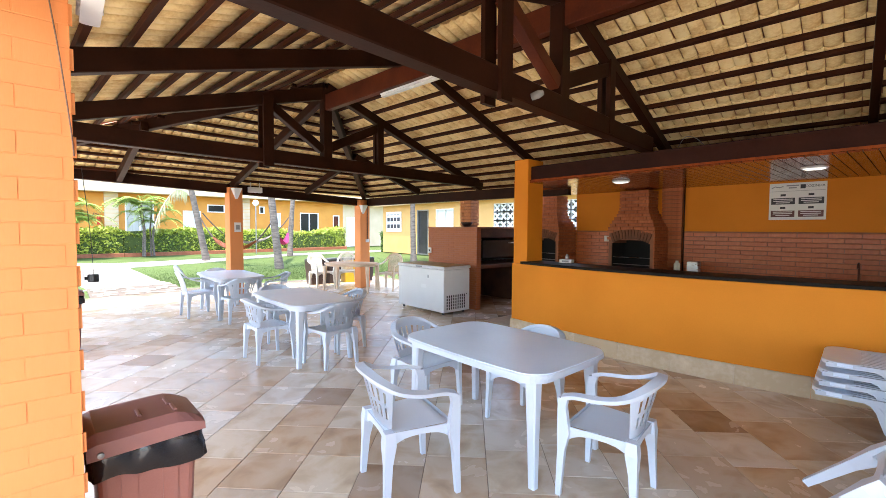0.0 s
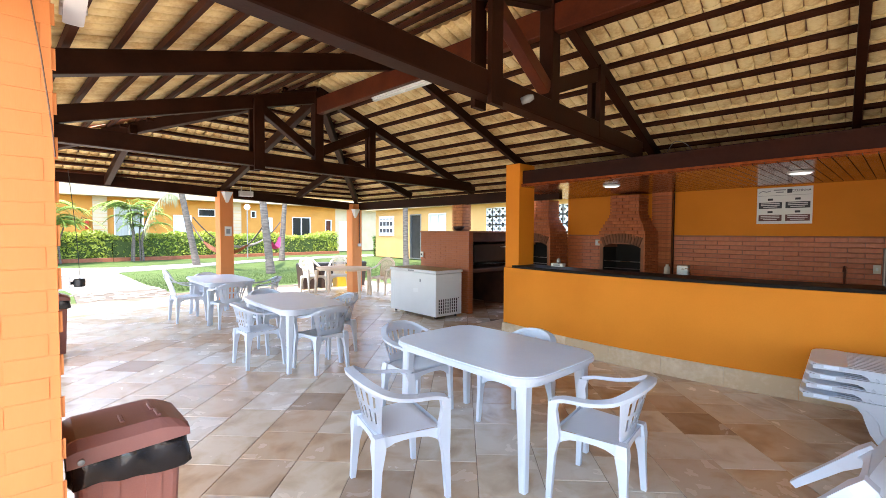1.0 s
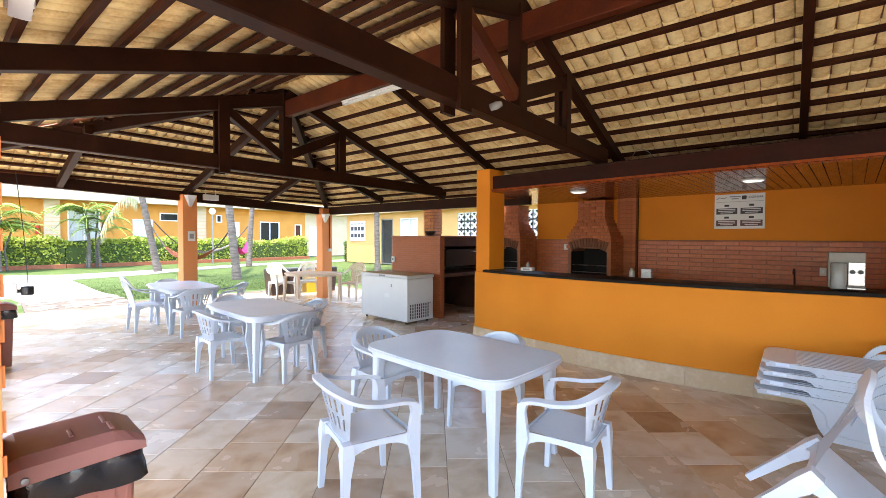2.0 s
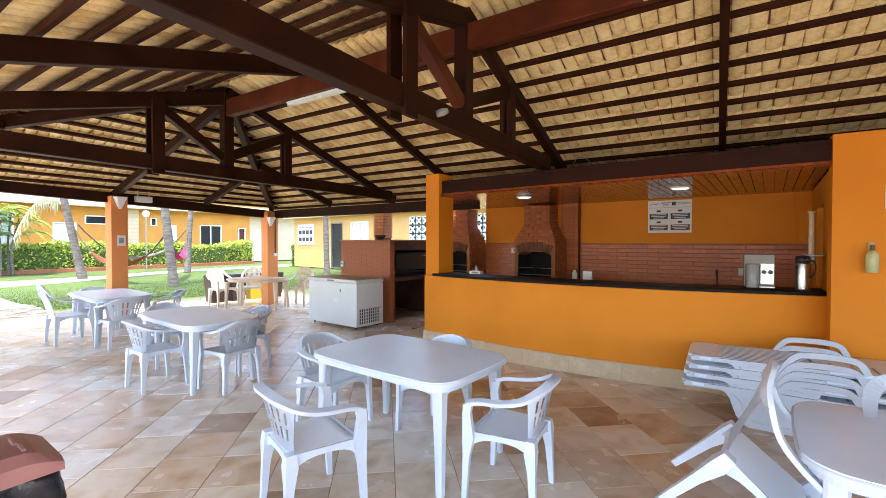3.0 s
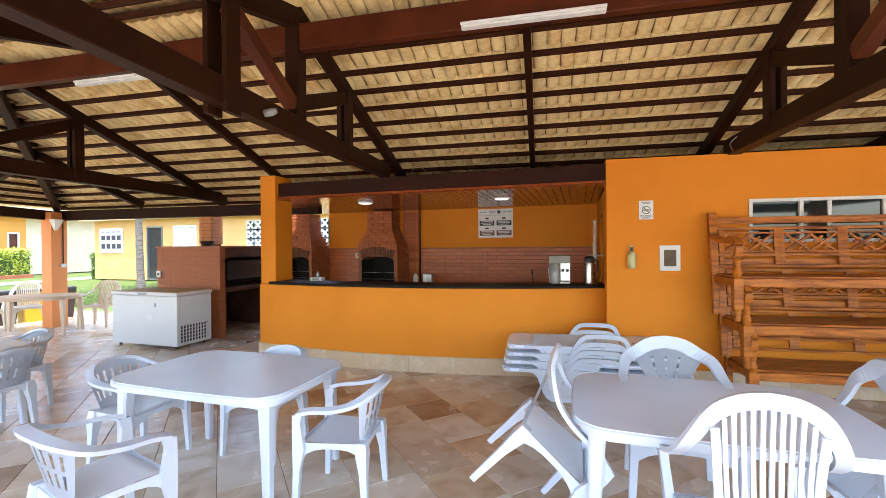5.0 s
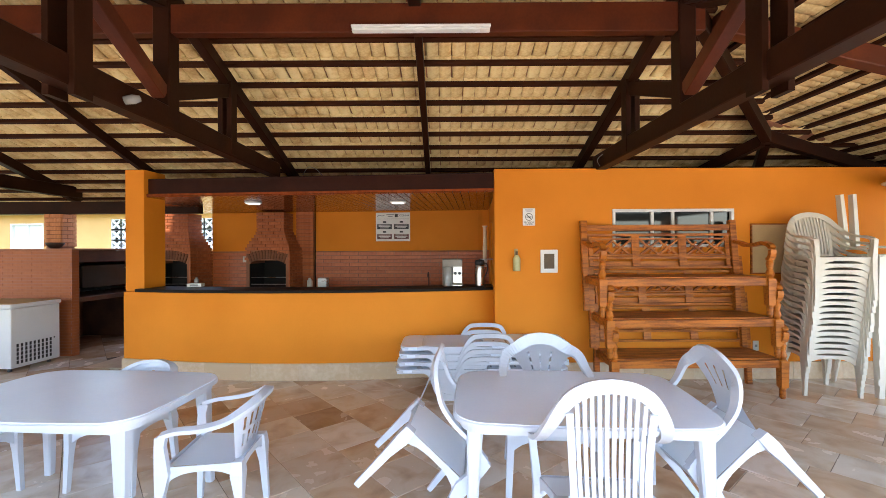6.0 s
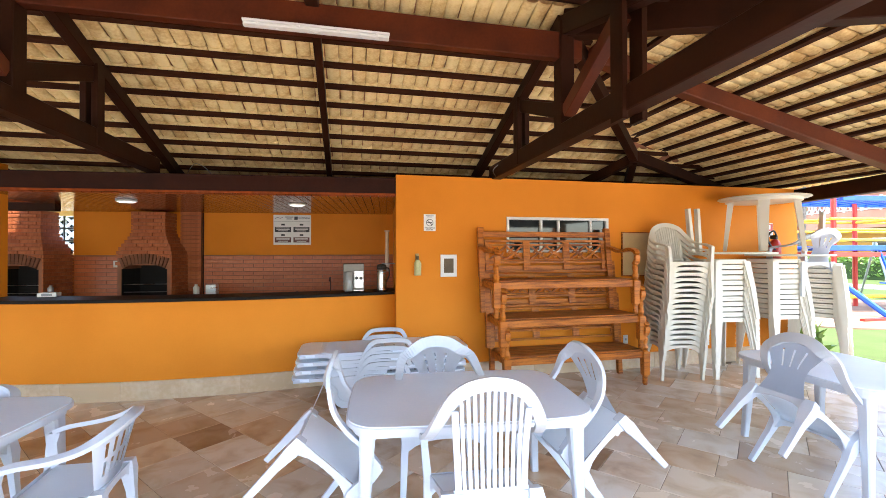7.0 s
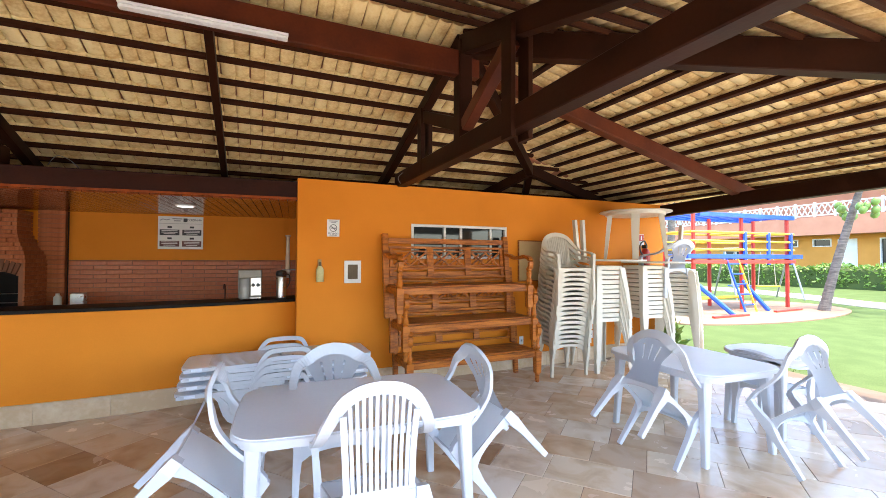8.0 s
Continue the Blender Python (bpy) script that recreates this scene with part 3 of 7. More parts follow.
truss(T_X[0], 2.455, 0.09, EAVE_FAR + 0.1)
truss(T_X[1], 2.545, 0.05, 6.18)
truss(T_X[2], 2.545, 0.05, 5.86)


def timber(name, p, q, w, h, material=None, label="dark stained roof timber", up=(0, 0, 1)):
    mid = (Vector(p) + Vector(q)) / 2
    return solid(name, beam(B(), Vector(p) - mid, Vector(q) - mid, w, h, up), material or DARK_WOOD, label, "roof timber", kind="structure", at=Matrix.Translation(mid))


timber("ridge_beam", (APEX_L, RIDGE_Y, 3.42), (T_X[2] + 0.15, RIDGE_Y, 3.42), 0.09, 0.23, RED_WOOD, "reddish dark timber ridge beam carrying tube lights")
rz = RIDGE_Z - 0.045 - 0.06
for x in (-3.62, 0.42):
    timber("rafter", (x, RIDGE_Y, rz), (x, ROOF_FAR - 0.1, rz - S_FAR * (ROOF_FAR - 0.1 - RIDGE_Y)), 0.07, 0.12)
    timber("rafter", (x, RIDGE_Y, rz - 0.06), (x, EAVE_NEAR - 0.3, rz - 0.06 - S_NEAR * (RIDGE_Y - EAVE_NEAR + 0.3)), 0.10, 0.17)
hz = RIDGE_Z - 0.13
# hips: far and near at both ends
timber("hip_rafter", (APEX_L, RIDGE_Y, hz), (EAVE_L, EAVE_FAR, far_z(EAVE_FAR) - 0.13), 0.10, 0.16)
timber("hip_rafter", (APEX_L, RIDGE_Y, hz), (EAVE_L, EAVE_NEAR, near_z(EAVE_NEAR) - 0.13), 0.10, 0.16)
timber("hip_rafter", (APEX_R, RIDGE_Y, hz), (4.71, 5.93, 2.98), 0.10, 0.16)
timber("hip_rafter", (4.68, 5.92, 2.985), (7.3, 6.8, 2.62), 0.10, 0.16)
timber("hip_rafter", (APEX_R, RIDGE_Y, hz - 0.02), (6.5, 0.30, RIDGE_Z - 0.27 * (6.5 - APEX_R) - 0.15), 0.12, 0.24)
timber("jack_rafter", (3.0, 4.25, RIDGE_Z - 0.135 - SL_R * (3.0 - APEX_R)), (7.5, 4.25, RIDGE_Z - 0.135 - SL_R * (7.5 - APEX_R)), 0.13, 0.17, JACK_WOOD, "red-brown timber rafter under the tile slope")
for y in JACK_Y:
    timber("jack_rafter", (APEX_L - abs(y - RIDGE_Y) - 0.05, y, RIDGE_Z - 0.125 - SL_L * (abs(y - RIDGE_Y) + 0.05)), (EAVE_L, y, RIDGE_Z - 0.125 - SL_L * (APEX_L - EAVE_L)), 0.09, 0.14)
timber("jack_rafter", (-7.17, RIDGE_Y + 1.75, far_z(RIDGE_Y + 1.75) - 0.125), (-7.17, EAVE_FAR, far_z(EAVE_FAR) - 0.125), 0.09, 0.14)
# two short timbers meeting the hip rafter above the wall
timber("hip_brace", (4.68, 5.98, 2.94), (4.35, 6.80, 2.68), 0.10, 0.14)
timber("hip_brace", (4.74, 5.99, 2.94), (5.20, 6.80, 2.66), 0.10, 0.14)
# eave beams on the posts
EZ = 2.29
timber("eave_beam", (EAVE_L, EAVE_NEAR, 2.55), (EAVE_L, EAVE_FAR + 0.1, EZ - 0.01), 0.13, 0.19)
timber("eave_beam", (6.20, 0.20, 2.45), (7.44, 5.90, 2.45), 0.13, 0.20)
timber("eave_beam", (EAVE_L - 0.1, EAVE_FAR, EZ), (-3.3, EAVE_FAR, EZ), 0.13, 0.20)
timber("eave_beam", (EAVE_L - 0.1, EAVE_NEAR, 2.36), (6.3, EAVE_NEAR, 2.36), 0.13, 0.20)


def post(x, y, w, top, label, d=None, material=None):
    d = d or w
    return solid("post", blk((-w / 2, -d / 2, 0), (w / 2, d / 2, top), 0.008), material or ORANGE_BRICK, label, "post", "pavilion posts", "structure", at=pose(x, y, 0))


post(EAVE_L + 0.08, 4.07, 0.27, 2.44, "terracotta painted roof post with a small notice")
post(EAVE_L + 0.08, 7.38, 0.27, 2.35, "terracotta painted corner post of the pavilion", 0.3)
barbecue_post = post(-5.66, 7.59, 0.25, EZ + 0.06, "brick roof post rising from the barbecue", None, MORTAR)
post(6.25, 0.35, 0.28, 2.35, "terracotta painted corner post of the pavilion")
FRAME = STRAIGHT
# unseen wall added to close the place behind the walk and cut low skylight
solid("wall_garden", blk((-45, -14.3, -0.06), (45, -14.0, 1.1)), CREAM, "unseen plain cream wall added to cut low skylight", "wall", kind="structure")


# ---- plastic tables and chairs ----
def swell(bm, w, d):
    """Long sides that bow outwards a little, as moulded tabletops do."""
    bmesh.ops.bisect_plane(bm, geom=bm.verts[:] + bm.edges[:] + bm.faces[:], plane_co=(0, 0, 0), plane_no=(1, 0, 0))
    for f in (-0.5, 0.5):
        bmesh.ops.bisect_plane(bm, geom=bm.verts[:] + bm.edges[:] + bm.faces[:], plane_co=(f * w, 0, 0), plane_no=(1, 0, 0))
        bmesh.ops.bisect_plane(bm, geom=bm.verts[:] + bm.edges[:] + bm.faces[:], plane_co=(0, f * d, 0), plane_no=(0, 1, 0))
    bmesh.ops.bisect_plane(bm, geom=bm.verts[:] + bm.edges[:] + bm.faces[:], plane_co=(0, 0, 0), plane_no=(0, 1, 0))
    for v in bm.verts:
        x, y = v.co.x / w, v.co.y / d
        v.co.y += y * 0.035 * (1 - x * x)
        v.co.x += x * 0.022 * (1 - y * y)
    return bm


def garden_table(x0, x1, y0, y1, top=None, plastic=None, label="white plastic garden table with a top brightened to look lit", r=0.16):
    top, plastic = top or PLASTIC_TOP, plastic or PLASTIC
    cx, cy = (x0 + x1) / 2, (y0 + y1) / 2
    w, d = (x1 - x0) / 2, (y1 - y0) / 2
    t = thing("garden_table", (cx, cy, 0), 0, label, "table", "plastic tables")
    part("tabletop", swell(plate(-w, w, -d, d, 0.690, 0.716, r, 8), w, d), plastic, t)
    # Panel paler than the rim, so the upward face looks lit.
    part("top_panel", swell(plate(-w + 0.009, w - 0.009, -d + 0.009, d - 0.009, 0.716, 0.721, r - 0.015, 8), w, d), top, t, "top surface brightened to look lit")
    part("apron", plate(-w + 0.022, w - 0.022, -d + 0.022, d - 0.022, 0.650, 0.689, r - 0.01, 8), plastic, t)
    for sx in (-1, 1):
        for sy in (-1, 1):
            def ring(z, o, a, sx=sx, sy=sy):
                c = (sx * (w - 0.105 + o), sy * (d - 0.105 + o))
                k = a * 0.3
                return [(c[0] + dx, c[1] + dy, z) for dx, dy in ((-a + k, -a), (a - k, -a), (a, -a + k), (a, a - k), (a - k, a), (-a + k, a), (-a, a - k), (-a, -a + k))]
            part("leg", loft(B(), [ring(0, 0.03, 0.024), ring(0.3, 0.014, 0.030), ring(0.655, 0.0, 0.042)]), plastic, t)
    return t


TAN_TOP = mat("tan_table_top", (0.70, 0.45, 0.25), (0.60, 0.37, 0.2), 0.7, 4, 60, 0.05, spec=0.2)
TAN_PLASTIC = mat("faded_tan_plastic", (0.74, 0.58, 0.42), (0.66, 0.50, 0.35), 0.45, 3, 90, 0.04)
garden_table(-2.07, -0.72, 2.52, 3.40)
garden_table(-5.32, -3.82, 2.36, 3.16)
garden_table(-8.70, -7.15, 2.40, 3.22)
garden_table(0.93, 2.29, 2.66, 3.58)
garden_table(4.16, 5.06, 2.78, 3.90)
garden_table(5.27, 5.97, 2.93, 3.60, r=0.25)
tan = garden_table(-9.52, -8.18, 5.50, 6.32, TAN_TOP, TAN_PLASTIC, "faded tan plastic garden table with rounded ends", 0.36)
tan.matrix_world = pose(-8.85, 5.91, 0, 0, 0, 34)


def back_panel(us, vs, place, hole, thick):
    """A thin curved panel on a grid, with slots left out."""
    bm = B()
    g = [[bm.verts.new(place(u, v)) for u in us] for v in vs]
    for j in range(len(vs) - 1):
        for i in range(len(us) - 1):
            if not hole((us[i] + us[i + 1]) / 2, (vs[j] + vs[j + 1]) / 2):
                bm.faces.new((g[j][i], g[j][i + 1], g[j + 1][i + 1], g[j + 1][i]))
    for v in [v for v in bm.verts if not v.link_faces]:
        bm.verts.remove(v)
    bmesh.ops.solidify(bm, geom=bm.faces[:], thickness=thick)
    bmesh.ops.recalc_face_normals(bm, faces=bm.faces[:])
    return bm


def chair_legs_seat(t, plastic, seat_mat):
    # dished seat with a rolled front edge
    us = [i / 6 - 1 for i in range(13)]
    def seat(u, v):
        y = -0.205 + 0.43 * v
        wx = 0.205 + 0.035 * v
        z = 0.432 - 0.012 * (1 - u * u) * math.sin(math.pi * min(1, v)) + 0.006 * v - (0.03 * max(0, v - 0.9) * 10 if v > 0.9 else 0)
        return (wx * u, y, z)
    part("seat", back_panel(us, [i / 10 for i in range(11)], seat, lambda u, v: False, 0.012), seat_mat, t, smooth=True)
    rim = [(-0.212, -0.212), (0.212, -0.212), (0.245, 0.225), (-0.245, 0.225)]
    bm = B()
    for (ax, ay), (bx, by) in zip(rim, rim[1:] + rim[:1]):
        n = 8
        rows = []
        for k in range(n + 1):
            f = k / n
            x, y = ax + (bx - ax) * f, ay + (by - ay) * f
            drop = 0.035 + 0.075 * (2 * abs(f - 0.5)) ** 3
            rows.append([(x, y, 0.432), (x * 0.965, y * 0.965, 0.432), (x * 0.965, y * 0.965, 0.432 - drop), (x, y, 0.432 - drop)])
        loft(bm, rows)
    part("seat_skirt", bm, plastic, t)
    for sx in (-1, 1):
        # front leg: runs on into the arm
        rows = []
        for z, y, x, wy, wx in ((0, 0.240, 0.262, 0.018, 0.016), (0.28, 0.226, 0.254, 0.026, 0.02), (0.40, 0.216, 0.25, 0.044, 0.021), (0.56, 0.222, 0.262, 0.03, 0.018), (0.615, 0.212, 0.268, 0.034, 0.02)):
            rows.append([(sx * (x - wx), y - wy, z), (sx * (x + wx), y - wy, z), (sx * (x + wx), y + wy * 0.8, z), (sx * (x - wx), y + wy * 0.8, z)])
        part("leg", loft(B(), rows), plastic, t)
        rows = []
        for z, y, x, wy, wx in ((0, -0.222, 0.232, 0.017, 0.018), (0.25, -0.208, 0.216, 0.024, 0.023), (0.37, -0.198, 0.205, 0.036, 0.04), (0.44, -0.196, 0.2, 0.03, 0.03)):
            rows.append([(sx * (x - wx), y - wy, z), (sx * (x + wx), y - wy, z), (sx * (x + wx), y + wy, z), (sx * (x - wx), y + wy, z)])
        part("leg", loft(B(), rows), plastic, t)


def barrel_chair(plastic, label):
    """Low armchair whose back rail runs round into the arms."""
    t = thing("plastic_armchair", (0, 0, 0), 0, label, "chair", "plastic chairs")
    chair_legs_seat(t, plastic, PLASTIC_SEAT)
    pts = bez([(0.268, 0.215, 0.618), (0.272, 0.13, 0.642), (0.278, -0.02, 0.655), (0.262, -0.15, 0.685), (0.19, -0.245, 0.735), (0.09, -0.285, 0.762), (0, -0.295, 0.768)], 4)
    full = pts + [Vector((-p.x, p.y, p.z)) for p in pts[-2::-1]]
    nm = [Vector((p.x * 0.9, p.y * 0.6 if p.y < 0 else 0, 1.0)) * Vector((1, 1, 1)).length for p in full]
    wd = [0.046 + 0.012 * max(0, min(1, -p.y / 0.29)) for p in full]
    part("arm_rail", strap(B(), full, wd, 0.024, nm), plastic, t, smooth=False)
    us = [-1 + i / 13 for i in range(27)]
    vs = [i / 12 for i in range(13)]

    def place(u, v):
        a = u * 1.15
        return ((0.172 + 0.085 * v) * math.sin(a) / math.sin(1.15), -0.196 - 0.092 * v + (0.05 + 0.115 * v) * (1 - math.cos(a)), 0.42 + 0.335 * v - 0.065 * v * u * u)

    def hole(u, v):
        if abs(u) > 0.80 or not (0.24 < v < 0.50 or 0.57 < v < 0.83):
            return False
        return int((u + 1) * 13) % 3 == 1
    part("backrest", back_panel(us, vs, place, hole, 0.011), plastic, t, smooth=False)
    return t


def arch_chair(plastic, label, slats=True):
    """High-backed armchair: one hoop runs from arm to arm over the back; within it slats or a slotted panel."""
    t = thing("plastic_armchair", (0, 0, 0), 0, label, "chair", "plastic chairs")
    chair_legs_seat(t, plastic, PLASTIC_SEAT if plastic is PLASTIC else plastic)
    top = 0.90 if slats else 0.835
    pts = bez([(0.266, 0.215, 0.612), (0.274, 0.10, 0.640), (0.274, -0.05, 0.652), (0.264, -0.165, 0.682), (0.236, -0.255, 0.742), (0.172, -0.312, top - 0.062), (0.09, -0.338, top - 0.014), (0, -0.345, top)], 4)
    half = len(pts)
    full = pts + [Vector((-p.x, p.y, p.z)) for p in pts[-2::-1]]
    nm, wd = [], []
    for k, p in enumerate(full):
        f = min(1, max(0, (min(k, len(full) - 1 - k) / (half - 1) - 0.35) / 0.4))
        nm.append(Vector((0, f, 1 - 0.8 * f)))
        wd.append(0.048 + (0.012 if slats else 0.03) * f)
    part("hoop", strap(B(), full, wd, 0.022, nm), plastic, t)
    if slats:
        for i in range(12):
            u = (i - 5.5) / 5.5
            x0, x1 = u * 0.150, u * 0.170
            zt = top - 0.012 - 0.10 * abs(u) ** 2.4
            sl = [(x0, -0.208, 0.442), (x0 * 0.6 + x1 * 0.4, -0.250, 0.62), (x1, -0.340 + 0.022 * abs(u), zt)]
            w = 0.030 if i in (0, 11) else 0.0165
            part("slat", strap(B(), bez(sl, 3), [w] * 7, 0.010, [Vector((0, 1, 0.2))] * 7), plastic, t)
        part("lower_rail", strap(B(), [(-0.172, -0.199, 0.432), (0, -0.208, 0.432), (0.172, -0.199, 0.432)], [0.036] * 3, 0.012, [Vector((0, 1, 0.15))] * 3), plastic, t)
    else:
        us = [-1 + i / 14 for i in range(29)]
        vs = [i / 16 for i in range(17)]
        def place(u, v):
            w = 0.165 - 0.045 * math.sin(math.pi * min(1, v * 1.25)) + 0.075 * max(0, v - 0.55) ** 1.0
            return (w * u, -0.206 - 0.132 * v + 0.02 * u * u * v, 0.42 + (top - 0.425) * v - 0.05 * max(0, v - 0.3) * u * u)
        def hole(u, v):
            return abs(u) < 0.78 and 0.50 < v < 0.80 and int((u + 1) * 14) % 6 == 2
        part("backrest", back_panel(us, vs, place, hole, 0.011), plastic, t)
    return t


# Seat lighter than the chair's frame, so it looks lit from above.
PLASTIC_SEAT = mat("brightened_plastic_seat", (0.88, 0.94, 1.0), (0.85, 0.91, 0.98), 0.32, 4, 90, 0.05, spec=0.4)
L_BARREL = "white plastic armchair with low slotted wraparound back"
L_ARCH = "white plastic armchair, high slatted back"
L_PANEL = "white plastic armchair, rounded slotted back"


def tipped(x, y, rz, angle=37):
    """Tipped forward on its front feet, so that the arms lean on a table."""
    return pose(x, y, 0, 0, 0, rz) @ pose(0, 0, 0, -angle) @ pose(0, -0.240, 0)


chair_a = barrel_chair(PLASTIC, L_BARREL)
SMALL = Matrix.Diagonal((0.95, 0.96, 0.985, 1))
chair_a.matrix_world = pose(-1.37, 2.06, 0, 0, 0, -14) @ SMALL
for x, y, rz in ((-0.48, 2.93, 99), (-2.20, 2.88, -88), (-1.41, 3.33, 178), (-4.53, 2.32, 3), (-3.86, 2.82, 96), (-4.42, 3.28, 176), (-5.38, 2.78, -90),
                 (-6.98, 2.68, 94), (-7.35, 3.42, 172), (-8.72, 2.82, -92), (5.54, 3.24, -90)):
    copy_thing(chair_a, pose(x, y, 0, 0, 0, rz) @ SMALL)
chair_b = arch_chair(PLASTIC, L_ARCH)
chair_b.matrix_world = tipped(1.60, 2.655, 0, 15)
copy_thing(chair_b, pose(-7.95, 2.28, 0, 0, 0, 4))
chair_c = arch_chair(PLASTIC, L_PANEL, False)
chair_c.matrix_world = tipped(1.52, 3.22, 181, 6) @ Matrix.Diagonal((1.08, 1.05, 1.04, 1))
for m in (tipped(0.73, 3.05, -90, 41), tipped(2.46, 3.10, 95, 40), tipped(3.94, 3.15, -84, 42), tipped(4.985, 2.50, 4, 40)):
    c = copy_thing(chair_c, m @ Matrix.Diagonal((0.94, 0.93, 0.93, 1)))
for c in list(scene.objects):
    if c.name.startswith("plastic_armchair") and not c.parent and abs(c.matrix_world.to_euler().x) > 0.3:
        tagged(c, c["label"] + ", tipped onto a table")
ivory = arch_chair(IVORY, "ivory plastic armchair with a high slatted back")
ivory.matrix_world = pose(-9.98, 5.64, 0, 0, 0, -85)
tan_chair = arch_chair(TAN_PLASTIC, "faded tan plastic armchair with a high slatted back")
tan_chair.matrix_world = pose(-8.60, 6.88, 0, 0, 0, 205)
copy_thing(ivory, pose(-9.78, 6.32, 0, 0, 0, -115))


# stacks along the wall
def stack(ob, x, y, rz, count, lift, slide, label, category, group):
    for i in range(count):
        c = copy_thing(ob, FRAME @ pose(x, y, 0, 0, 0, rz) @ pose(rnd.uniform(-0.006, 0.006), slide * i, lift * i, -0.8 * (i > 0), 0, rnd.uniform(-0.7, 0.7)))
        tagged(c, label, category, group)


def tall_stool():
    t = thing("plastic_stool", (5.40, 5.30, 0), 0, "ivory plastic stool in a tall stack by the wall", "stool", "stacked stools")
    part("seat", plate(-0.225, 0.225, -0.225, 0.225, 0.735, 0.76, 0.05, 4), IVORY, t)
    bm = B()
    for s in (-1, 1):
        box(bm, (-0.21, s * 0.222 - 0.006, 0.705), (0.21, s * 0.222 + 0.006, 0.734))
        box(bm, (s * 0.222 - 0.006, -0.21, 0.705), (s * 0.222 + 0.006, 0.21, 0.734))
    part("skirt", bm, IVORY, t)
    for sx in (-1, 1):
        for sy in (-1, 1):
            rows = [[(sx * (c + dx * w), sy * (c + dy * w), z) for dx, dy in ((-1, 0.6), (-1, 1), (1, 1), (1, -1), (0.6, -1), (0.6, 0.6))] for z, c, w in ((0, 0.285, 0.026), (0.4, 0.243, 0.036), (0.735, 0.195, 0.045))]
            part("leg", loft(B(), rows), IVORY, t)
    return t


FRAME = TURNED
stack(ivory, 4.80, 5.33, 170, 17, 0.066, 0.012, "ivory plastic armchair in a tall leaning stack", "chair", "stacked chairs")
stool = tall_stool()
stool.matrix_world = FRAME @ pose(5.52, 5.30, 0, 0, 0, -5)
for x, y, rz, n in ((5.52, 5.30, -5, 12), (6.44, 5.32, -4, 12), (7.16, 5.25, 30, 11)):
    for i in range(n):
        if i or x > 6:
            copy_thing(stool, FRAME @ pose(x + rnd.uniform(-0.004, 0.004), y + rnd.uniform(-0.004, 0.004), 0.068 * i, 0, 0, rz + rnd.uniform(-0.8, 0.8)))
tagged(copy_thing(chair_c, FRAME @ pose(6.86, 5.26, 1.01, 0, 0, -5)), "white plastic armchair standing on stacked stools", "chair", "stacked chairs")


def round_table(x, y, z, rz, flip=False):
    t = thing("round_table", (x, y, z), rz, "ivory round plastic table stored on top of stacked chairs", "table", "stored round tables")
    if flip:
        t.matrix_world = FRAME @ pose(x, y, z + 0.72, 180, 0, rz)
    part("tabletop", lathe(B(), [(0, 0.70), (0.50, 0.70), (0.515, 0.708), (0.51, 0.72), (0, 0.722)], 32), IVORY, t, smooth=False)
    part("apron", lathe(B(), [(0.40, 0.66), (0.425, 0.66), (0.425, 0.70), (0.40, 0.70)], 32), IVORY, t)
    for k in range(4):
        a = radians(45 + 90 * k)
        c, s = math.cos(a), math.sin(a)
        rows = [[(c * (r0 + dx) - s * dy, s * (r0 + dx) + c * dy, z1) for dx, dy in ((-w, -w * 1.6), (w, -w * 1.6), (w, w * 1.6), (-w, w * 1.6))] for z1, r0, w in ((0, 0.43, 0.022), (0.66, 0.36, 0.036))]
        part("leg", loft(B(), rows), IVORY, t)
    return t


round_table(6.13, 5.20, 1.61, -2)
part_top = thing("loose_round_top", (5.62, 5.2, 1.575), 0, "loose round ivory table top laid on stacked chairs", "table top")
part("tabletop", lathe(B(), [(0, 0), (0.48, 0), (0.495, 0.01), (0.49, 0.025), (0, 0.028)], 36), IVORY, part_top)
part_top2 = thing("loose_round_top", (6.55, 5.2, 1.545), 0, "loose round ivory table top laid on stacked chairs", "table top")
part("tabletop", lathe(B(), [(0, 0), (0.48, 0), (0.495, 0.01), (0.49, 0.025), (0, 0.028)], 36), IVORY, part_top2)
for dx, lean in ((0.0, 6), (0.11, 3), (2.15, -5)):
    lg = solid("loose_support", loft(B(), [[(a * w, b * w * 1.5, z) for a, b in ((-1, -1), (1, -1), (1, 1), (-1, 1))] for z, w in ((0, 0.024), (0.62, 0.02))]), IVORY, "loose ivory plastic table leg standing on stacked chairs", "table leg", "loose legs", at=pose(5.15 + dx, 5.35, 1.56, 0, -lean, 0))


